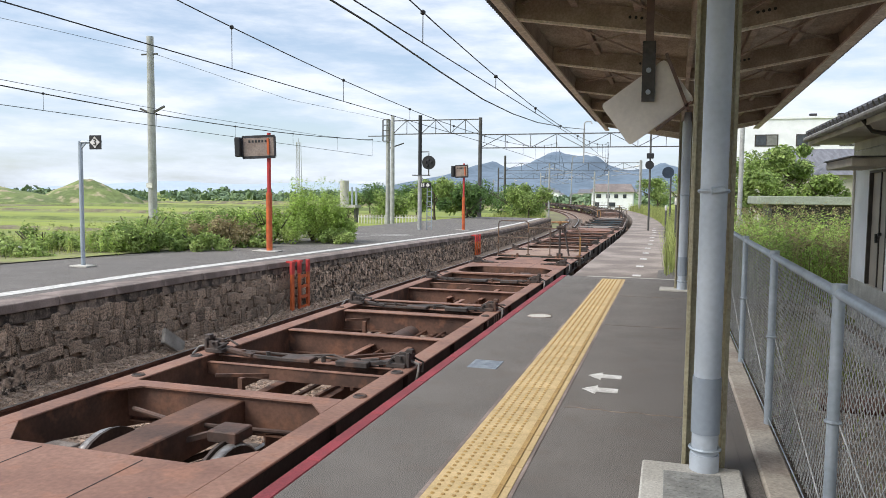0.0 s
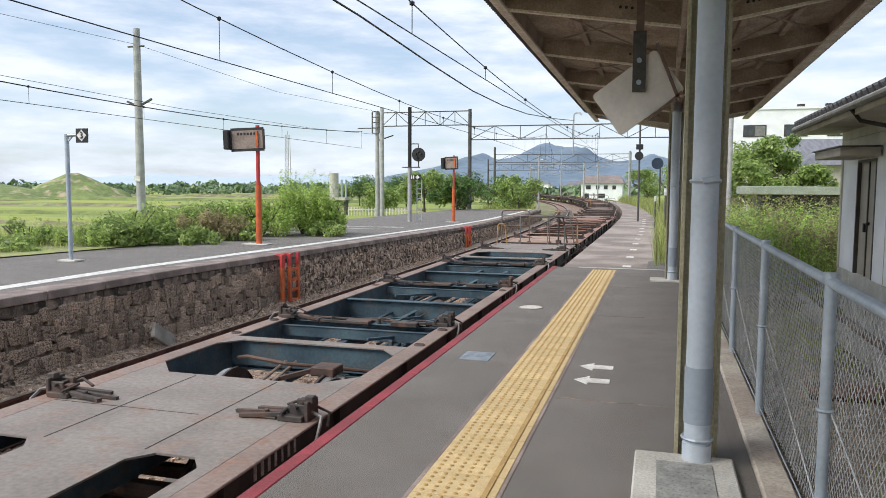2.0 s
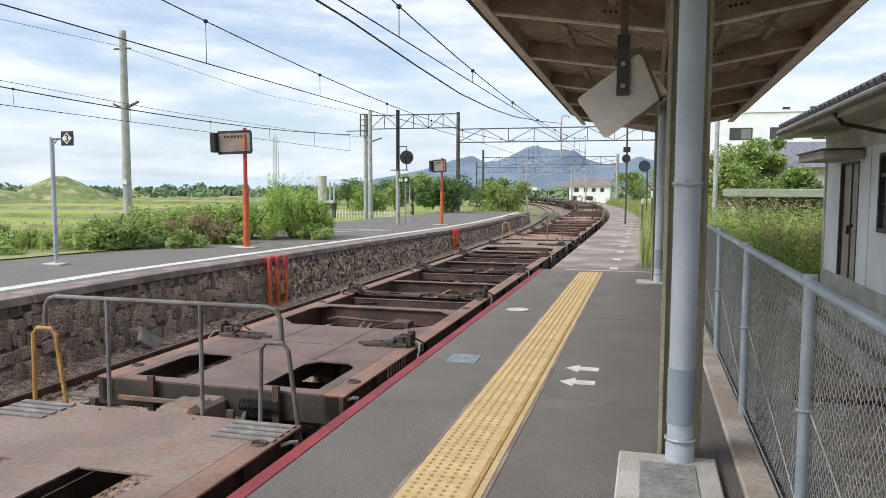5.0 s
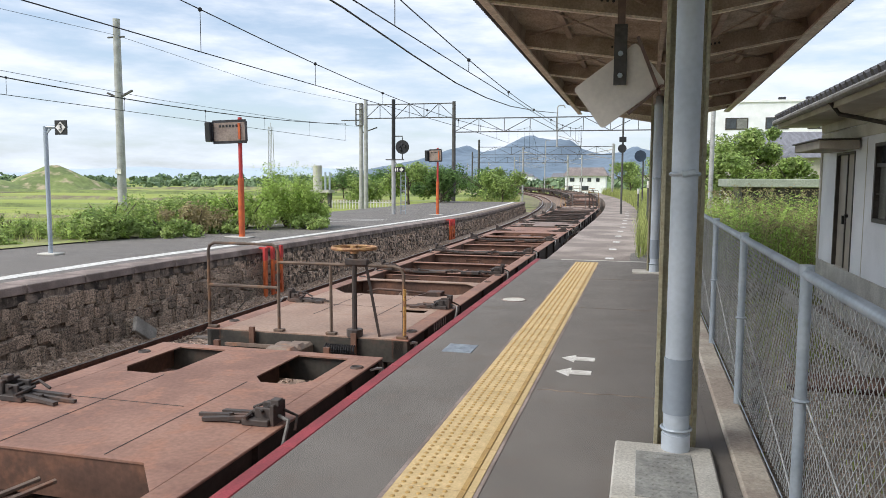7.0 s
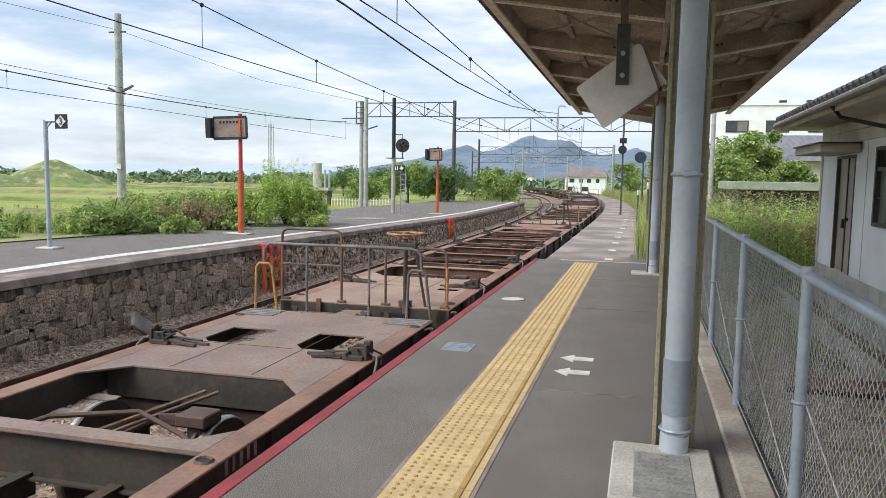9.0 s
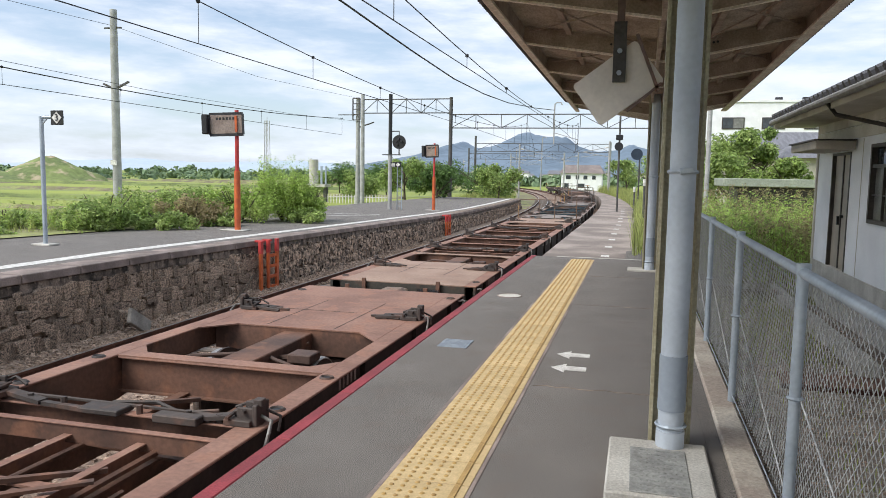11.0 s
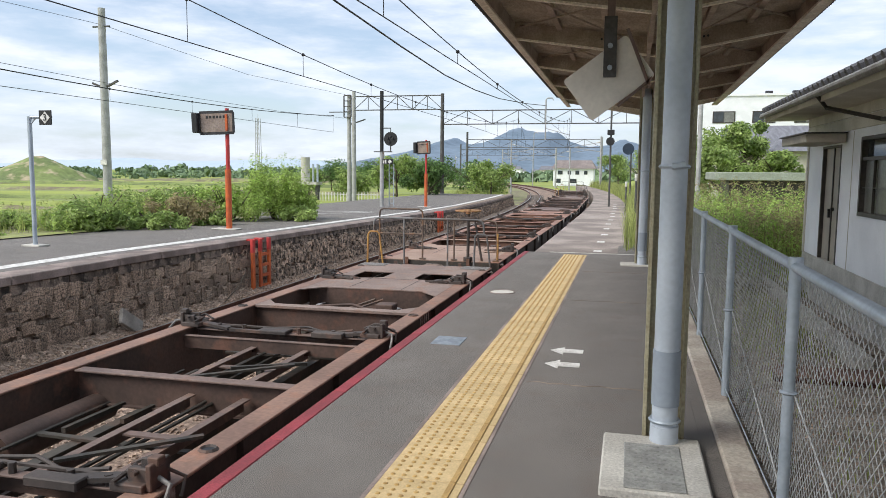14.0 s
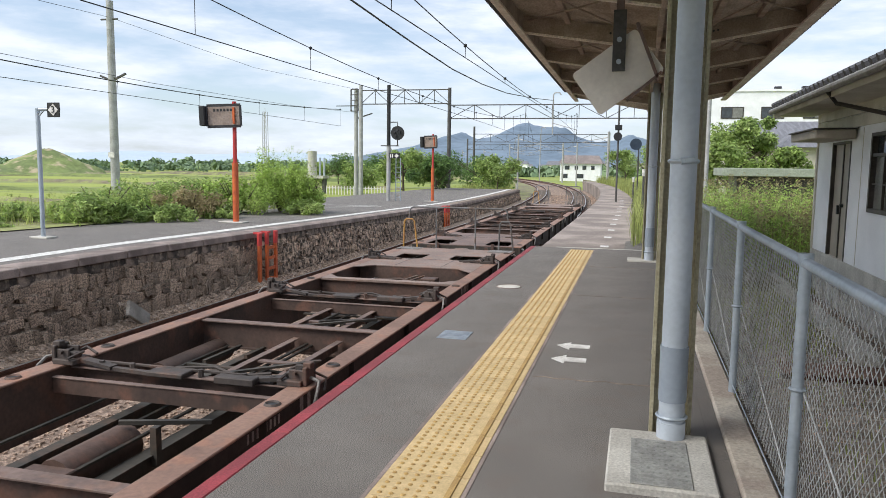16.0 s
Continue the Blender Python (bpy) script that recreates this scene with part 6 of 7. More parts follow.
def signal_mast(x, y, z, h):
    t = thing("railway_signal", "round black railway signal on a grey mast beside the platform", "railway signal", (x, y, z))
    part("mast", rod(B(), (0, 0, 0), (0, 0, h * 0.48), 0.11, 10), MAST, t, smooth=True)
    part("upper_mast", rod(B(), (0, 0, h * 0.48), (0, 0, h), 0.1, 10), BLACK, t, smooth=True)
    bm = rod(B(), (0.55, -0.2, 3.62), (0.55, -0.12, 3.62), 0.37, 20)
    d = part("disc", bm, BLACK, t, "round black signal disc")
    bm = B()
    for a in (0.3, 1.6, 2.9, 4.2):
        rod(bm, (0.55 + 0.15 * math.cos(a), -0.3, 3.62 + 0.15 * math.sin(a)), (0.55 + 0.15 * math.cos(a), -0.2, 3.62 + 0.15 * math.sin(a)), 0.06, 8)
    part("lamp_hood", bm, DARK_METAL, d)
    bm = tube(B(), [(0, 0, 4.2), (0.5, 0, 4.2), (0.5, 0, 3.95)], 0.03)
    bar(bm, (-0.4, 0, 2.95), (0.55, 0, 2.95), 0.25, 0.05)
    bar(bm, (0.5, 0, 2.95), (0.5, 0, 3.3), 0.05, 0.05)
    part("bracket", bm, DARK_MAST, t)
    part("number_plate", box(B(), 0.1, 0.68, -0.16, -0.13, 2.28, 2.56), BLACK, t, "black plate with a white diamond")
    bm = B()
    plate(bm, [(0.5, -0.12), (0.62, 0), (0.5, 0.12), (0.38, 0)], 0, 0.006)
    turn_all(bm, Matrix.Translation((0, -0.165, 2.42)) @ pose(0, 0, 0, 90, 0, 0))
    box(bm, 0.14, 0.2, -0.168, -0.164, 2.32, 2.52)
    box(bm, 0.25, 0.31, -0.168, -0.164, 2.32, 2.52)
    part("plate_marks", bm, WHITE_PAINT, t)
    bm = B()
    for dx in (0.32, 0.58):
        bar(bm, (dx, 0.3, 0.0), (dx, 0.3, 2.3), 0.04, 0.04)
    for i in range(8):
        bar(bm, (0.32, 0.3, 0.2 + i * 0.27), (0.58, 0.3, 0.2 + i * 0.27), 0.03, 0.03)
    part("ladder", bm, GALV, t)


signal_mast(-12.2, 38.2, -0.33, 6.15)


def right_signal():
    t = thing("repeating_signal", "small black signal on a slim pole beside the old platform", "railway signal", (-0.28, 40, -0.2))
    part("pole", rod(B(), (0, 0, 0), (0, 0, 5.3), 0.05, 8), DARK_MAST, t, smooth=True)
    part("box", box(B(), -0.18, 0.18, -0.16, 0.0, 3.75, 4.02, 0.02), BLACK, t)
    part("disc", rod(B(), (-0.02, -0.16, 3.42), (-0.02, -0.06, 3.42), 0.22, 16), BLACK, t)
    t = thing("disc_signal", "round dark blue signal disc seen from behind", "railway signal", (0.62, 40.5, -0.5))
    part("disc", rod(B(), (0, -0.08, 3.35), (0, 0.0, 3.35), 0.3, 18), NAVY, t)
    part("pole", rod(B(), (0.15, 0.05, 0), (0.15, 0.05, 3.4), 0.04, 8), DARK_MAST, t)
    for i, (s, h) in enumerate(((24.5, 1.35), (34.0, 1.0))):
        t = thing("marker_post", "slim post with a pale cap in the verge", "marker post", (0.95 if i == 0 else 0.6, s, -0.5))
        part("post", rod(B(), (0, 0, 0), (0, 0, h + 0.5), 0.035, 8), DARK_MAST, t)
        part("cap", rod(B(), (0, 0, h + 0.5), (0, 0, h + 0.72), 0.05, 8), WHITE_PAINT, t)


NAVY = material("navy_paint", (0.03, 0.05, 0.08), (0.02, 0.035, 0.06), 0.5, 0.0, scale=4, fine=40)
right_signal()


def line_masts():
    """Masts with bracket arms along the bend."""
    for s, off, h in ((84, 3.3, 7.2), (98, -6.9, 7.4), (126, 3.4, 7.4), (140, -7.0, 7.4), (172, 3.4, 7.6), (190, -7.2, 7.6), (225, -7.2, 8.0)):
        p, a = on_track(s, TRACK1 + off)
        t = thing("catenary_mast", "slim grey catenary mast with a bracket arm on the bend", "mast", (p.x, p.y, -1.6), math.degrees(a), "catenary masts on the bend")
        d = -1 if off > 0 else 1
        part("shaft", rod(B(), (0, 0, 0), (0, 0, h), 0.13, 10, 0.1), MAST, t, smooth=True)
        bm = rod(B(), (0, 0, h - 0.6), (d * 2.9, 0, h - 1.2), 0.035, 6)
        rod(bm, (0, 0, h - 1.7), (d * 2.9, 0, h - 1.2), 0.035, 6)
        rod(bm, (d * 1.2, 0, h - 1.5), (d * 3.1, 0, h - 1.75), 0.025, 6)
        part("bracket_arm", bm, MAST, t)
        part("insulator", rod(B(), (d * 0.15, 0, h - 0.63), (d * 0.5, 0, h - 0.7), 0.08, 8), WHITE_PAINT, t)


line_masts()


# ---- trees, bushes and grass ----
def bush(x, y, z, rx, ry, rz, n, size, mat, seed, label, name="bush"):
    rng = random.Random(seed)
    t = thing(name, label, name, (x, y, z))
    bm = B()
    for i in range(5):
        a = rng.uniform(0, 6.28)
        rod(bm, (0, 0, 0), (rx * 0.5 * math.cos(a), ry * 0.5 * math.sin(a), rz * 0.9), 0.03 + 0.01 * rz, 5, 0.01)
    part("stem", bm, BARK, t)
    bm = B()
    lumps = 15
    for i in range(lumps):
        a = 6.28 * i / lumps + rng.uniform(-0.3, 0.3)
        d = rng.uniform(0.15, 0.9)
        top = rng.uniform(0.3, 1.15)
        leaf_cloud(bm, rng, (rx * d * math.cos(a), ry * d * math.sin(a), rz * top * 0.75), (rx * rng.uniform(0.2, 0.42), ry * rng.uniform(0.2, 0.42), rz * rng.uniform(0.3, 0.55)), n // lumps, size)
    part("foliage", bm, mat, t)


def tree(x, y, z, h, r, n, size, mat, seed, label):
    rng = random.Random(seed)
    t = thing("tree", label, "tree", (x, y, z))
    bm = rod(B(), (0, 0, 0), (rng.uniform(-0.2, 0.2), 0, h * 0.6), 0.05 * h * 0.5, 8, 0.02 * h * 0.5)
    for i in range(7):
        a = rng.uniform(0, 6.28)
        z0 = h * rng.uniform(0.25, 0.55)
        rod(bm, (0, 0, z0), (r * 0.7 * math.cos(a), r * 0.7 * math.sin(a), z0 + h * rng.uniform(0.15, 0.35)), 0.012 * h, 5, 0.004 * h)
    part("trunk", bm, BARK, t)
    bm = B()
    for i in range(11):
        a = rng.uniform(0, 6.28)
        d = r * rng.uniform(0.15, 0.7)
        zz = h * rng.uniform(0.35, 0.86)
        s = r * rng.uniform(0.35, 0.55) * (1.15 - 0.5 * zz / h)
        leaf_cloud(bm, rng, (d * math.cos(a), d * math.sin(a), zz), (s, s, s * 0.85), n // 11, size)
    part("crown", bm, mat, t)


LB = "leafy green shrub growing beside the island platform"
for i, (x, y, rx, rz, n, m, lab) in enumerate((
        (-13.2, 16.9, 1.3, 0.75, 4200, LEAF, LB), (-14.3, 18.6, 1.5, 1.1, 4800, LEAF, LB), (-12.1, 18.3, 0.9, 0.6, 2600, LEAF, LB), (-15.6, 16.2, 1.3, 0.7, 3600, LEAF, LB),
        (-12.4, 20.2, 1.2, 0.85, 3200, SEED, "dry brown-green shrub beside the platform"), (-11.5, 20.6, 0.8, 0.5, 2300, LEAF, LB), (-13.6, 21.6, 1.5, 1.1, 4200, LEAF, LB), (-12.2, 22.6, 1.3, 1.2, 4400, LEAF_BRIGHT, LB),
        (-11.7, 24.6, 1.5, 1.75, 6500, LEAF_BRIGHT, "tall bright green weeds behind the mirror post"), (-10.7, 24.6, 1.0, 1.2, 3600, LEAF_BRIGHT, "bright green weeds beside the mirror post"), (-10.3, 23.6, 0.8, 0.5, 2000, LEAF, LB),
        (-14.3, 14.4, 0.8, 0.4, 1600, LEAF, LB), (-16.4, 14.2, 1.4, 0.6, 2600, LEAF, LB), (-17.9, 15.6, 1.4, 1.0, 2600, LEAF, LB), (-18.6, 20.5, 2.4, 1.4, 3600, LEAF, LB), (-15.8, 24.5, 1.8, 1.0, 3600, LEAF, LB),
        (3.0, 17.6, 0.9, 1.35, 3000, LEAF_BRIGHT, "pale flowering weeds behind the fence"), (4.2, 18.6, 1.0, 1.45, 3000, SEED, "dry brown weeds behind the fence"), (3.3, 20.4, 1.1, 1.5, 3400, LEAF_BRIGHT, "pale flowering weeds behind the fence"),
        (4.8, 21.6, 1.2, 1.6, 3400, LEAF_BRIGHT, "pale flowering weeds behind the fence"), (3.4, 24.0, 1.3, 1.6, 3400, LEAF, "green weeds behind the fence"), (5.2, 25.5, 1.4, 1.7, 3400, LEAF_BRIGHT, "pale flowering weeds behind the fence"))):
    bush(x, y, -0.75 if x > 0 else (-0.15 if y < 25 and x > -17.4 else -1.4), rx, rx * 0.95, rz, n, 0.045 if x < 0 else 0.04, m, 31 + i, lab)
for i, (x, y, r, h, m, sd) in enumerate(((-18.9, 62, 2.9, 5.6, LEAF, 51), (-15.6, 60, 2.6, 4.2, LEAF_DARK, 52), (-13.2, 76, 3.2, 4.6, LEAF, 53), (-16.5, 84, 4.0, 5.0, LEAF_DARK, 54), 
                                         (-22.5, 90, 4.0, 5.2, LEAF_DARK, 56), (-28.0, 75, 3.0, 3.6, LEAF, 57), (-32.0, 95, 4.5, 4.6, LEAF_DARK, 58), (-37.0, 84, 3.5, 3.4, LEAF, 59), (-45, 110, 5, 4.6, LEAF_DARK, 60))):
    tree(x, y, -1.6, h, r, 5200, 0.11, m, sd, "dense round green tree beyond the platform end")
for i, (x, y, r, h, m, sd) in enumerate(((2.4, 84, 3.6, 5.4, LEAF, 71), (5.0, 78, 3.2, 5.8, LEAF, 72), (-0.6, 92, 3.0, 4.6, LEAF, 73), (5.6, 44, 2.4, 5.6, LEAF, 74), (7.2, 46, 1.9, 6.3, LEAF, 75), (8.4, 43, 1.6, 3.8, LEAF, 76), (4.6, 40, 1.8, 4.2, LEAF, 77), (4.1, 52, 2.2, 5.0, LEAF, 78))):
    tree(x, y, -0.75, h, r, 6000, 0.08, m, sd, "leafy green tree behind the fence")


def weeds():
    rng = random.Random(41)
    bm = B()
    blades(bm, rng, 2.6, 6.6, 17.0, 34.0, -0.75, 2500, 1.7, 0.008)
    blades(bm, rng, 1.7, 4.2, 16.3, 22.0, -0.75, 1200, 1.2, 0.007)
    tagged(part("tall_grass", bm, LEAF_BRIGHT), "tall green reeds behind the fence", "grass", kind="stuff")
    bm = B()
    blades(bm, rng, 2.2, 5.2, 16.3, 26.0, -0.75, 1500, 1.6, 0.008, 0.4)
    tagged(part("dry_grass", bm, SEED), "tall dry grass with brown seed heads behind the fence", "grass", kind="stuff")
    bm = B()
    for _ in range(9000):
        s = rng.uniform(17, 95)
        p, a = on_track(s, 0.72 + 2.0 * rng.random() ** 1.4 - (0.012 * (s - 40) if s > 40 else 0))
        blades(bm, rng, p.x - 0.05, p.x + 0.05, p.y - 0.05, p.y + 0.05, -0.25, 1, 1.0, 0.011)
    tagged(part("verge_grass", bm, GRASS), "tall yellow-green grass along the old platform", "grass", kind="stuff")
    bm = B()
    blades(bm, rng, 1.62, 3.3, 10.0, 16.0, -0.72, 1500, 0.28, 0.006)
    blades(bm, rng, 1.62, 3.9, 3.0, 10.0, -0.72, 350, 0.2, 0.006)
    tagged(part("yard_weeds", bm, GRASS), "sparse weeds in the yard", "grass", kind="stuff")
    bm = B()
    for _ in range(5000):
        y = rng.uniform(12, 27)
        x = -12.7 - 0.08 * (27 - y) - rng.random() * 5
        blades(bm, rng, x, x + 0.1, y, y + 0.1, -0.4, 1, 0.75, 0.011)
    tagged(part("platform_weeds", bm, GRASS), "weeds along the edge of the island platform", "grass", kind="stuff")
    bm = B()
    for _ in range(5000):
        s = rng.uniform(44, 110)
        p, a = on_track(s, rng.uniform(-16, -10.2))
        blades(bm, rng, p.x - 0.1, p.x + 0.1, p.y - 0.1, p.y + 0.1, -1.3, 1, 0.95, 0.02)
    tagged(part("lineside_grass", bm, GRASS), "pale grass beside the line past the platform", "grass", kind="stuff")
    verts = [(-12.9, 12.4, 0.02), (-12.3, 24.8, -0.12), (-17.45, 24.8, -0.1), (-17.45, 12.6, 0.02)]
    surface("planting_bed", SOIL, verts, [(0, 1, 2, 3)], "weedy soil bed on the island platform", "ground")
    ribbon("lineside_bank", SOIL, [(-14.0, -1.5), (-7.6, -1.22), (-2.0, -1.42), (-14, -1.62)], TRACK1, 64, 330, 8.0, "weedy ground beside the line", "ground")
    ribbon("verge_bank", SOIL, [(3.75, -0.2), (4.6, -0.35), (7.5, -0.7), (7.5, -1.5), (3.75, -1.5)], TRACK1, 15.2, 120, 5.0, "grassy verge behind the old platform", "ground")


weeds()


def weed_stands():
    """Tall stalks with narrow leaves and feathery heads."""
    def stand(name, spots, h, seed, mat, head, label):
        rng = random.Random(seed)
        leaf, tip = B(), B()
        for x, y, z in spots(rng):
            hh = h * rng.uniform(0.6, 1.12)
            lean = Vector((rng.uniform(-0.12, 0.12), rng.uniform(-0.12, 0.12), 1))
            base = Vector((x, y, z))
            for k in range(26):
                f = rng.uniform(0.12, 0.97)
                c = base + lean * hh * f
                a = rng.uniform(0, 6.28)
                d = Vector((math.cos(a), math.sin(a), rng.uniform(-0.1, 0.7))) * rng.uniform(0.09, 0.2) * (1.25 - f * 0.6)
                w = Vector((-d.y, d.x, 0)).normalized() * 0.02
                vs = [leaf.verts.new(q) for q in (c, c + d * 0.5 + w, c + d, c + d * 0.5 - w)]
                leaf.faces.new(vs)
            leaf_cloud(tip, rng, base + lean * hh, (0.09, 0.09, 0.13), 9, 0.022, 0.6)
        tagged(part(name, leaf, mat), label, "weeds", kind="stuff")
        tagged(part(name + "_heads", tip, head), "soft pale heads of the tall weeds", "weeds", kind="stuff")

    stand("tall_weeds", lambda r: [(r.uniform(1.9, 5.6), 16.4 + 14 * r.random() ** 1.5, -0.75) for _ in range(620)], 1.95, 81, LEAF_BRIGHT, SEED, "tall pale green weeds crowding behind the fence")
    stand("platform_tall_weeds", lambda r: [(-10.4 - 1.9 * r.random(), r.uniform(23.2, 25.6), -0.3) for _ in range(170)], 2.2, 82, LEAF_BRIGHT, LEAF_BRIGHT, "tall bright green weeds behind the mirror post")
    stand("bed_weeds", lambda r: [(-12.4 - 3.2 * r.random(), r.uniform(15.2, 23.5), -0.1) for _ in range(230)], 0.75, 83, LEAF_BRIGHT, GRASS, "light green weeds growing among the shrubs")
    stand("field_edge_weeds", lambda r: [(-18.0 - 9 * r.random(), r.uniform(14, 40), -1.5) for _ in range(260)], 1.2, 84, GRASS, SEED, "pale weeds at the edge of the paddy field")


weed_stands()


# ---- buildings ----
def block_building():
    t = thing("apartment_block", "white flat-roofed concrete building with dark windows", "building", (0, 75, 0))
    x0, x1, z1 = 6.2, 19.0, 8.85
    part("wall", box(B(), x0, x1, 0, 10, -0.75, z1, 0.03), WALL_WHITE, t)
    part("parapet", box(B(), x0 - 0.12, x1 + 0.12, -0.12, 10.1, z1 + 0.002, z1 + 0.2), WALL_WHITE, t)
    part("side_wing", box(B(), 5.2, 6.19, 2, 9, -0.75, 8.3), WALL_WHITE, t)
    for xc in (9.1, 12.6, 16.2):
        for z in (4.0, 6.9):
            w = part("window", box(B(), xc - 1.0, xc + 1.0, -0.05, 0.0, z - 0.55, z + 0.55), FRAME_DARK, t)
            part("pane", box(B(), xc - 0.9, xc - 0.03, -0.06, -0.052, z - 0.45, z + 0.45), GLASS, w)
            part("pane", box(B(), xc + 0.03, xc + 0.9, -0.06, -0.052, z - 0.45, z + 0.45), FROST, w)
    for x in (5.6,):
        part("small_window", box(B(), x - 0.35, x + 0.35, 1.93, 1.998, 6.2, 7.5), FRAME_DARK, t)
    for x in (13.3, 15.7):
        part("roof_vent", box(B(), x - 0.3, x + 0.3, 2, 2.6, z1 + 0.21, z1 + 0.65), DARK_METAL, t)


block_building()


def gable_house(x0, x1, y0, y1, z0, ze, zr, wall, roof, label, windows=(), along="x"):
    t = thing("house", label, "house")
    part("wall", box(B(), x0, x1, y0, y1, z0, ze), wall, t)
    bm = B()
    o = 0.5
    if along == "x":
        ym = (y0 + y1) / 2
        v = [bm.verts.new(p) for p in ((x0 - o, y0 - o, ze), (x1 + o, y0 - o, ze), (x1 + o, y1 + o, ze), (x0 - o, y1 + o, ze), (x0 + 0.6, ym, zr), (x1 - 0.6, ym, zr))]
        fs = ((0, 1, 5, 4), (2, 3, 4, 5), (1, 2, 5), (3, 0, 4), (3, 2, 1, 0))
    else:
        xm = (x0 + x1) / 2
        v = [bm.verts.new(p) for p in ((x0 - o, y0 - o, ze), (x0 - o, y1 + o, ze), (x1 + o, y1 + o, ze), (x1 + o, y0 - o, ze), (xm, y0 - o, zr), (xm, y1 + o, zr))]
        fs = ((0, 4, 5, 1), (2, 5, 4, 3), (0, 3, 4), (1, 5, 2), (0, 1, 2, 3))
    for f in fs:
        bm.faces.new([v[i] for i in f])
    part("roof", bm, roof, t)
    for a, b, c, d in windows:
        w = part("window", box(B(), a, b, y0 - 0.06, y0 - 0.002, c, d), FRAME_DARK, t)
        part("pane", box(B(), a + 0.08, b - 0.08, y0 - 0.075, y0 - 0.062, c + 0.08, d - 0.08), GLASS, w)
    return t


gable_house(6.6, 16.0, 52, 60, -0.75, 3.5, 4.95, WALL_CREAM, ROOF_GREY, "house with a grey tiled roof behind the trees")
gable_house(9.0, 15.5, 46, 51, -0.75, 2.9, 3.9, WALL_CREAM, ROOF_GREY, "low annex with a brown-grey tiled roof", ((11.4, 12.5, 1.2, 2.5),))
t_shed = thing("long_shed", "long low shed with a pale green metal roof", "shed", (0, 29, 0))
part("wall", box(B(), 4.3, 11.5, 0.3, 3.0, -0.75, 1.35), FRAME_DARK, t_shed)
part("roof", box(B(), 3.75, 11.8, 0, 3.4, 1.36, 1.66, 0.02), GREEN_ROOF, t_shed)
t_pole = thing("lamp_pole", "slim pale pole behind the fence", "pole", (3.6, 34, -0.75))
part("shaft", rod(B(), (0, 0, 0), (0, 0, 5.6), 0.11, 10, 0.09), MAST, t_pole, smooth=True)
BROWN_ROOF = material("brown_roof", (0.24, 0.2, 0.185), (0.18, 0.15, 0.14), 0.8, 0.0, scale=0.6, fine=4)
gable_house(-17.0, -7.6, 178, 185, -1.6, 2.6, 4.6, WALL_WHITE, BROWN_ROOF, "white two-storey house with a brown roof by the curve", ((-16.2, -15.2, -0.8, 0.2), (-15.9, -14.8, 1.2, 2.1), (-13.6, -12.8, 1.2, 2.1), (-11.8, -10.9, 1.2, 2.1), (-9.8, -9.0, 1.2, 2.1), (-13.0, -11.5, -0.8, 0.2)))


def town():
    rng = random.Random(61)
    cols = (WALL_WHITE, WALL_CREAM, CONCRETE)
    roofs = (ROOF_GREY, BROWN_ROOF, ROOF_TILE)
    for i in range(46):
        y = rng.uniform(420, 900)
        az = radians(rng.uniform(-2.5, 20.0))
        x = -y * math.tan(az)
        w, h = rng.uniform(8, 16), rng.uniform(2.5, 5.0)
        if i < 14 and rng.random() < 0.5:
            h *= 0.8
        gable_house(x - w / 2, x + w / 2, y, y + 9, -2.0, h, h + rng.uniform(1.5, 2.6), cols[i % 3], roofs[i % 3 if i % 2 else 0], "far house of the town below the mountain")
        

town()


def far_greens():
    rng = random.Random(62)
    verts, faces = [], []
    def clump(x, y, z, r, h):
        for _ in range(26):
            a, b = rng.uniform(0, 6.28), rng.uniform(0, 1.4)
            c = Vector((x + r * math.cos(a) * math.cos(b) * rng.uniform(0.5, 1), y + r * math.sin(a) * math.cos(b), z + h * (0.15 + math.sin(b) * rng.uniform(0.5, 0.9))))
            s = r * rng.uniform(0.25, 0.45)
            k = len(verts)
            d = [Vector((rng.uniform(-1, 1), rng.uniform(-1, 1), rng.uniform(-1, 1))).normalized() * s for _ in range(4)]
            verts.extend(tuple(c + v) for v in d)
            faces.extend(((k, k + 1, k + 2), (k, k + 2, k + 3), (k, k + 1, k + 3), (k + 1, k + 2, k + 3)))
    for i in range(210):
        az = radians(rng.uniform(14, 52))
        y = rng.choice((220, 300, 420, 560)) + rng.uniform(-30, 30)
        x = -y * math.tan(az)
        s = y / 300
        clump(x, y, -1.6, 4.0 * s * rng.uniform(0.6, 1.4), 3.2 * s * rng.uniform(0.4, 1.1))
    for i in range(150):
        az = radians(rng.uniform(-6, 18))
        y = rng.uniform(230, 420)
        x = -y * math.tan(az)
        clump(x, y, -1.8, 4.5 * rng.uniform(0.6, 1.4), 3.4 * rng.uniform(0.5, 1.2))
    surface("far_trees", FAR_TREES, verts, faces, "hazy line of far trees across the fields", "trees", "stuff")


far_greens()


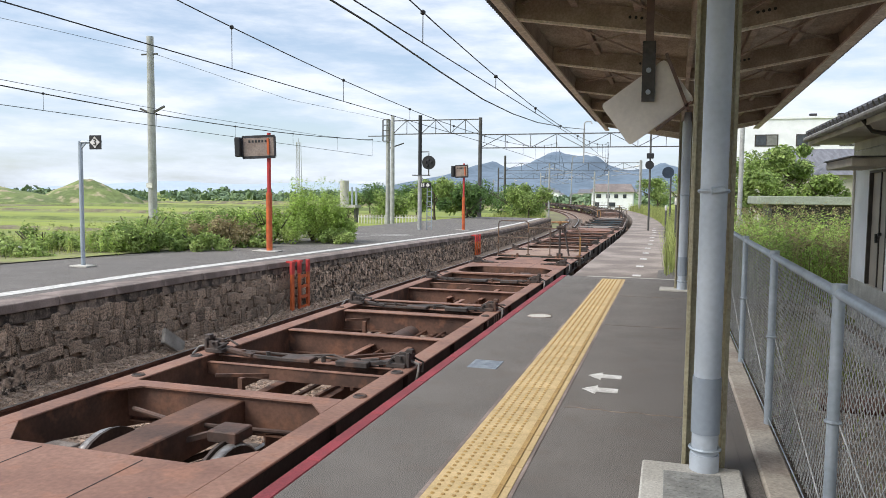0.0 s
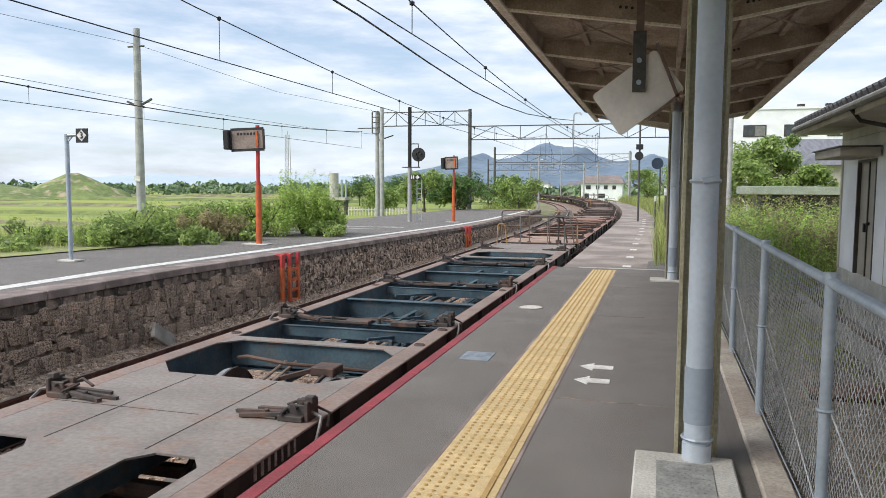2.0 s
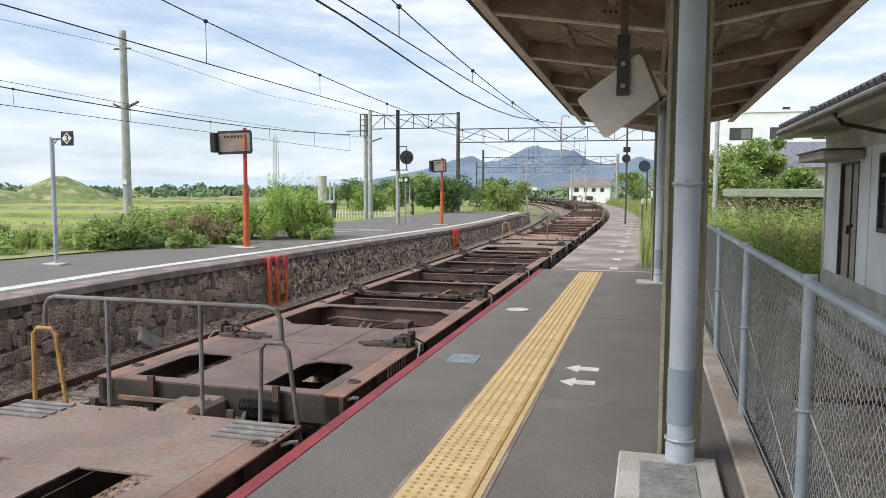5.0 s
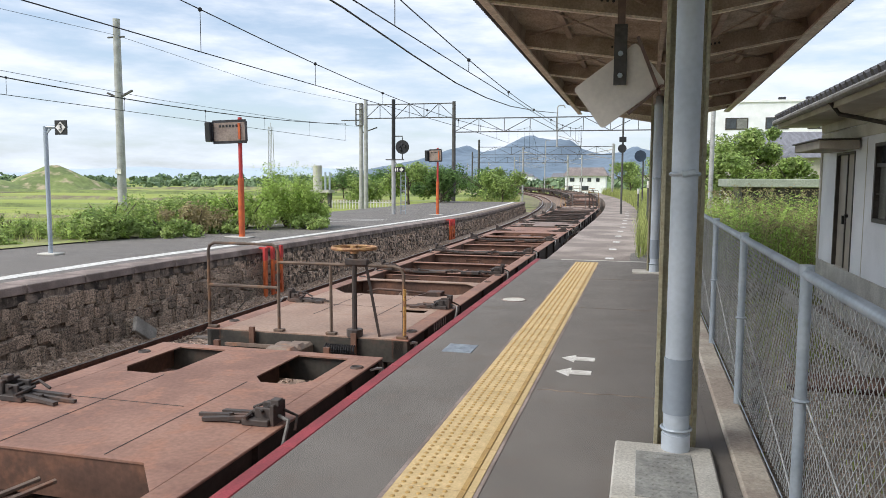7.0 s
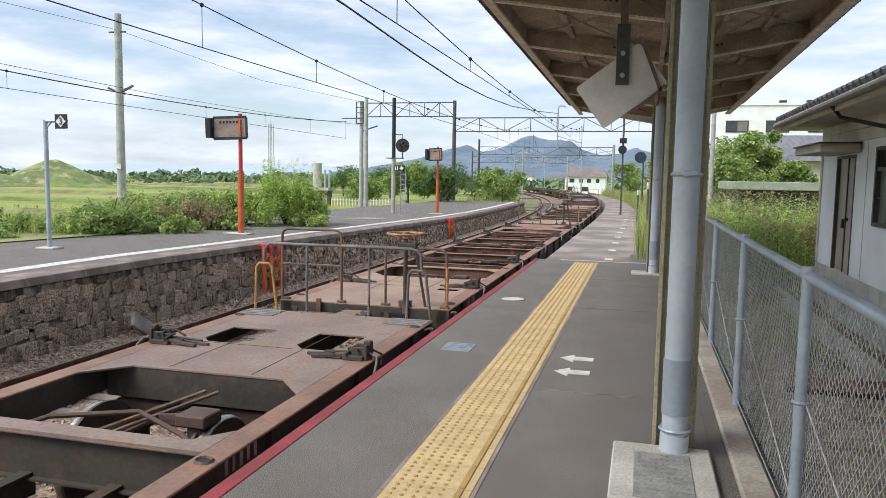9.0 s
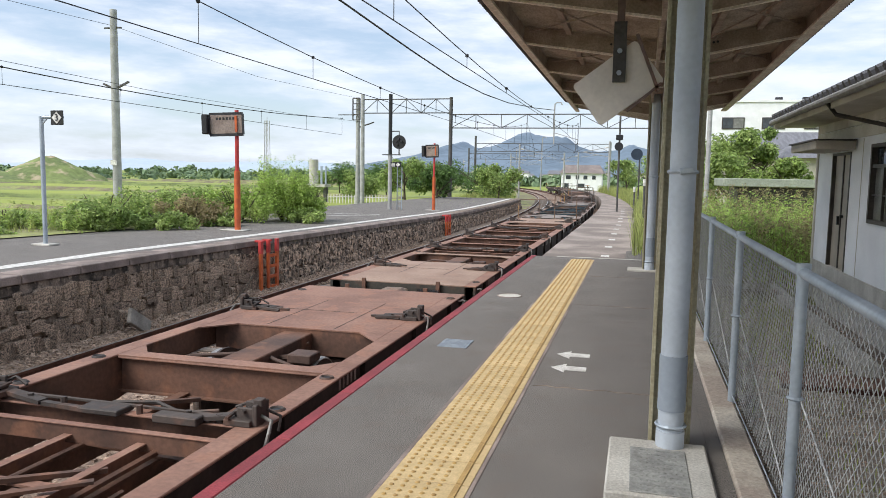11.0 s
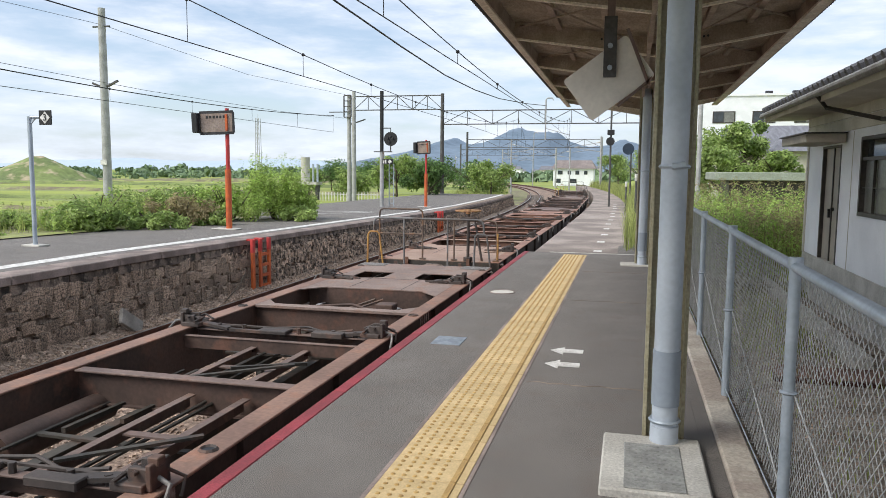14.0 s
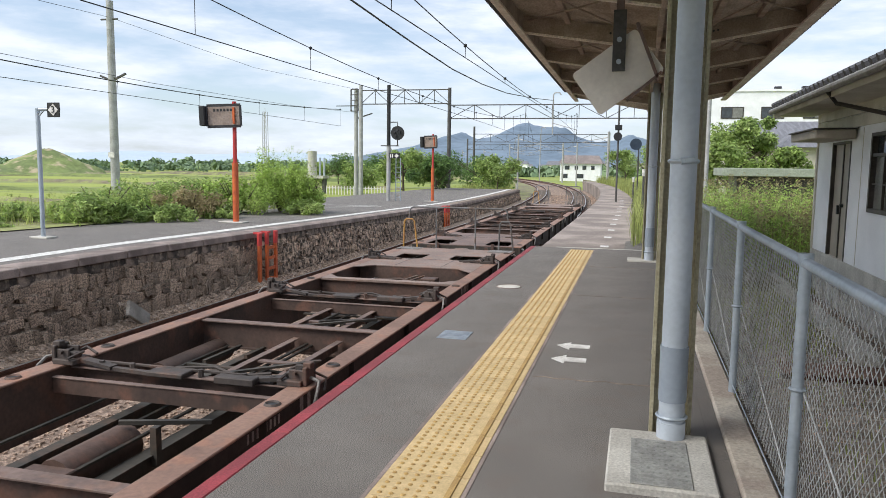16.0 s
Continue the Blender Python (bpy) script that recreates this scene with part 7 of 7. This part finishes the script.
def ridge(name, mat, y, x0, x1, crest, depth, label, seed):
    """A hill with a crest line given as (x, height) and spurs towards the viewer."""
    n = 90
    verts, faces = [], []
    def top(x):
        for (xa, za), (xb, zb) in zip(crest, crest[1:]):
            if xa <= x <= xb:
                f = (x - xa) / (xb - xa)
                f = f * f * (3 - 2 * f)
                return za + (zb - za) * f
        return crest[-1][1]
    rows = 10
    for j in range(rows + 1):
        f = j / rows
        for i in range(n + 1):
            x = x0 + (x1 - x0) * i / n
            z = top(x) * f ** 0.8
            z += top(x) * 0.12 * noise.noise(Vector((x * 0.012 + seed, f * 2.5, seed))) * (0.4 + 0.6 * math.sin(f * math.pi))
            z += top(x) * 0.04 * noise.noise(Vector((x * 0.05 + seed, f * 6, seed)))
            verts.append((x, y - depth * (1 - f), -3 + z))
    for j in range(rows):
        for i in range(n):
            a = j * (n + 1) + i
            faces.append((a, a + 1, a + n + 2, a + n + 1))
    surface(name, mat, verts, faces, label, "backdrop", smooth=True)


K = 2400 / 400
ridge("backdrop_mountain", HAZE_NEAR, 2400, -150 * K, 60 * K, [(-150 * K, 8), (-126 * K, 8 * K * 0.6), (-112 * K, 12 * K), (-104 * K, 15.5 * K), (-94 * K, 19.3 * K), (-86 * K, 16 * K), (-76 * K, 17 * K), (-69 * K, 20.5 * K), (-60 * K, 24 * K), (-48 * K, 22 * K), (-38 * K, 22.3 * K), (-30 * K, 17 * K), (-22 * K, 14.5 * K), (-12 * K, 15 * K), (-4 * K, 18.5 * K), (6 * K, 16 * K), (24 * K, 12 * K), (60 * K, 8 * K)], 900, "wooded mountain ridge tinted blue-grey as by haze", 1.7)
K2 = 4200 / 400
ridge("backdrop_hills", HAZE_FAR, 4200, -560 * K2, -120 * K2, [(-560 * K2, 3 * K2), (-480 * K2, 5 * K2), (-400 * K2, 3.5 * K2), (-340 * K2, 6 * K2), (-300 * K2, 7.5 * K2), (-260 * K2, 5.5 * K2), (-200 * K2, 7 * K2), (-120 * K2, 4 * K2)], 600, "far hills on the horizon, tinted pale as by haze", 4.1)


def mound(cx, cy, rx, ry, h, label):
    bm = B()
    n, rings, rows = 44, 10, []
    for j in range(rings):
        f = j / (rings - 1)
        row = []
        for i in range(n):
            a = 6.28318 * i / n
            r = 1 - f * 0.9
            nz = noise.noise(Vector((math.cos(a) * 2 + cx, math.sin(a) * 2, f * 3)))
            row.append(bm.verts.new((cx + rx * r * math.cos(a) * (1 + 0.14 * nz), cy + ry * r * math.sin(a), -1.6 + h * f ** 0.9 + 0.06 * h * nz)))
        rows.append(row)
    for j in range(rings - 1):
        for i in range(n):
            bm.faces.new((rows[j][i], rows[j][(i + 1) % n], rows[j + 1][(i + 1) % n], rows[j + 1][i]))
    bm.faces.new(rows[-1])
    tagged(part("earth_mound", bm, MOUND, smooth=True), label, "mound", kind="structure")


def dykes():
    """Low grassy banks between the paddies."""
    rng = random.Random(91)
    for y, w, h, m in ((47, 0.7, 0.28, SOIL), (64, 0.8, 0.35, GRASS_BANK), (90, 1.2, 0.45, SOIL), (128, 2.0, 0.6, GRASS_BANK), (175, 3.0, 0.8, SOIL)):
        verts, faces = [], []
        for i in range(81):
            x = -28 - 3.4 * y * i / 80
            z = h * rng.uniform(0.6, 1.2)
            verts += [(x, y - w, -1.52), (x, y + rng.uniform(-0.3, 0.3) * w, -1.5 + z), (x, y + w, -1.52)]
        for i in range(80):
            k = i * 3
            faces += [(k, k + 1, k + 4, k + 3), (k + 1, k + 2, k + 5, k + 4)]
        surface("field_dyke", m, verts, faces, "low grassy bank between paddy fields", "bank")


def field_strip():
    bm = B()
    plate(bm, [(-230, 100), (-120, 100), (-118, 160), (-230, 165)], -1.5, -1.44)
    tagged(part("field_strip", bm, SOIL), "weedy strip beside the mound", "ground", kind="structure")


GRASS_BANK = material("bank_grass", (0.2, 0.25, 0.07), (0.12, 0.15, 0.05), 0.95, 0.0, scale=0.5, fine=5, bump=0.3)
mound(-146, 160, 15, 12, 6.2, "grass-grown earth mound in the fields")
mound(-168, 150, 26, 12, 4.2, "low weedy earth bank beside the mound")
dykes()
field_strip()


def pylon():
    t = thing("lattice_tower", "distant steel lattice tower behind the trees", "tower", (-132, 250, -1.6))
    bm = B()
    h = 22
    for sx in (-1, 1):
        for sy in (-1, 1):
            bar(bm, (sx * 0.85, sy * 0.85, 0), (sx * 0.6, sy * 0.6, h), 0.16, 0.16)
    for i in range(12):
        z0, z1 = h * i / 12, h * (i + 1) / 12
        w0, w1 = 0.85 - 0.25 * i / 12, 0.85 - 0.25 * (i + 1) / 12
        bar(bm, (-w0, -w0, z0), (w1, -w1, z1), 0.09, 0.09)
        bar(bm, (w0, -w0, z0), (-w1, -w1, z1), 0.09, 0.09)
        bar(bm, (-w1, -w1, z1), (w1, -w1, z1), 0.09, 0.09)
    rod(bm, (0, 0, h), (0, 0, h + 1.5), 0.08, 6)
    part("lattice", bm, MAST, t)


pylon()


def plant_works():
    t = thing("field_pump_station", "small grey installation with tanks and pipes in the fields", "structure", (-33, 74, -1.6))
    part("tank", rod(B(), (0.0, 0, 2.0), (0.0, 0, 4.6), 0.5, 14), CONCRETE, t, smooth=True)
    part("platform", box(B(), -0.9, 1.6, -0.8, 0.8, 1.7, 1.99), CONCRETE, t)
    for x in (0.9, 1.4):
        part("pipe", rod(B(), (x, 0, 2.0), (x, 0, 3.9), 0.12, 8), GALV, t)
    for x in (-0.7, 1.4):
        part("leg", box(B(), x - 0.15, x + 0.15, -0.3, 0.3, 0.0, 1.7), DARK_MAST, t)
    fence_t = thing("field_fence", "low white picket fence in the fields", "fence", (-30.5, 72, -1.6))
    part("rail", box(B(), 0, 6.5, -0.03, 0.03, 0.75, 0.82), WHITE_PAINT, fence_t)
    for i in range(20):
        part("picket", box(B(), i * 0.33, i * 0.33 + 0.08, -0.06, -0.032, 0, 1.0), WHITE_PAINT, fence_t)


plant_works()

motions()
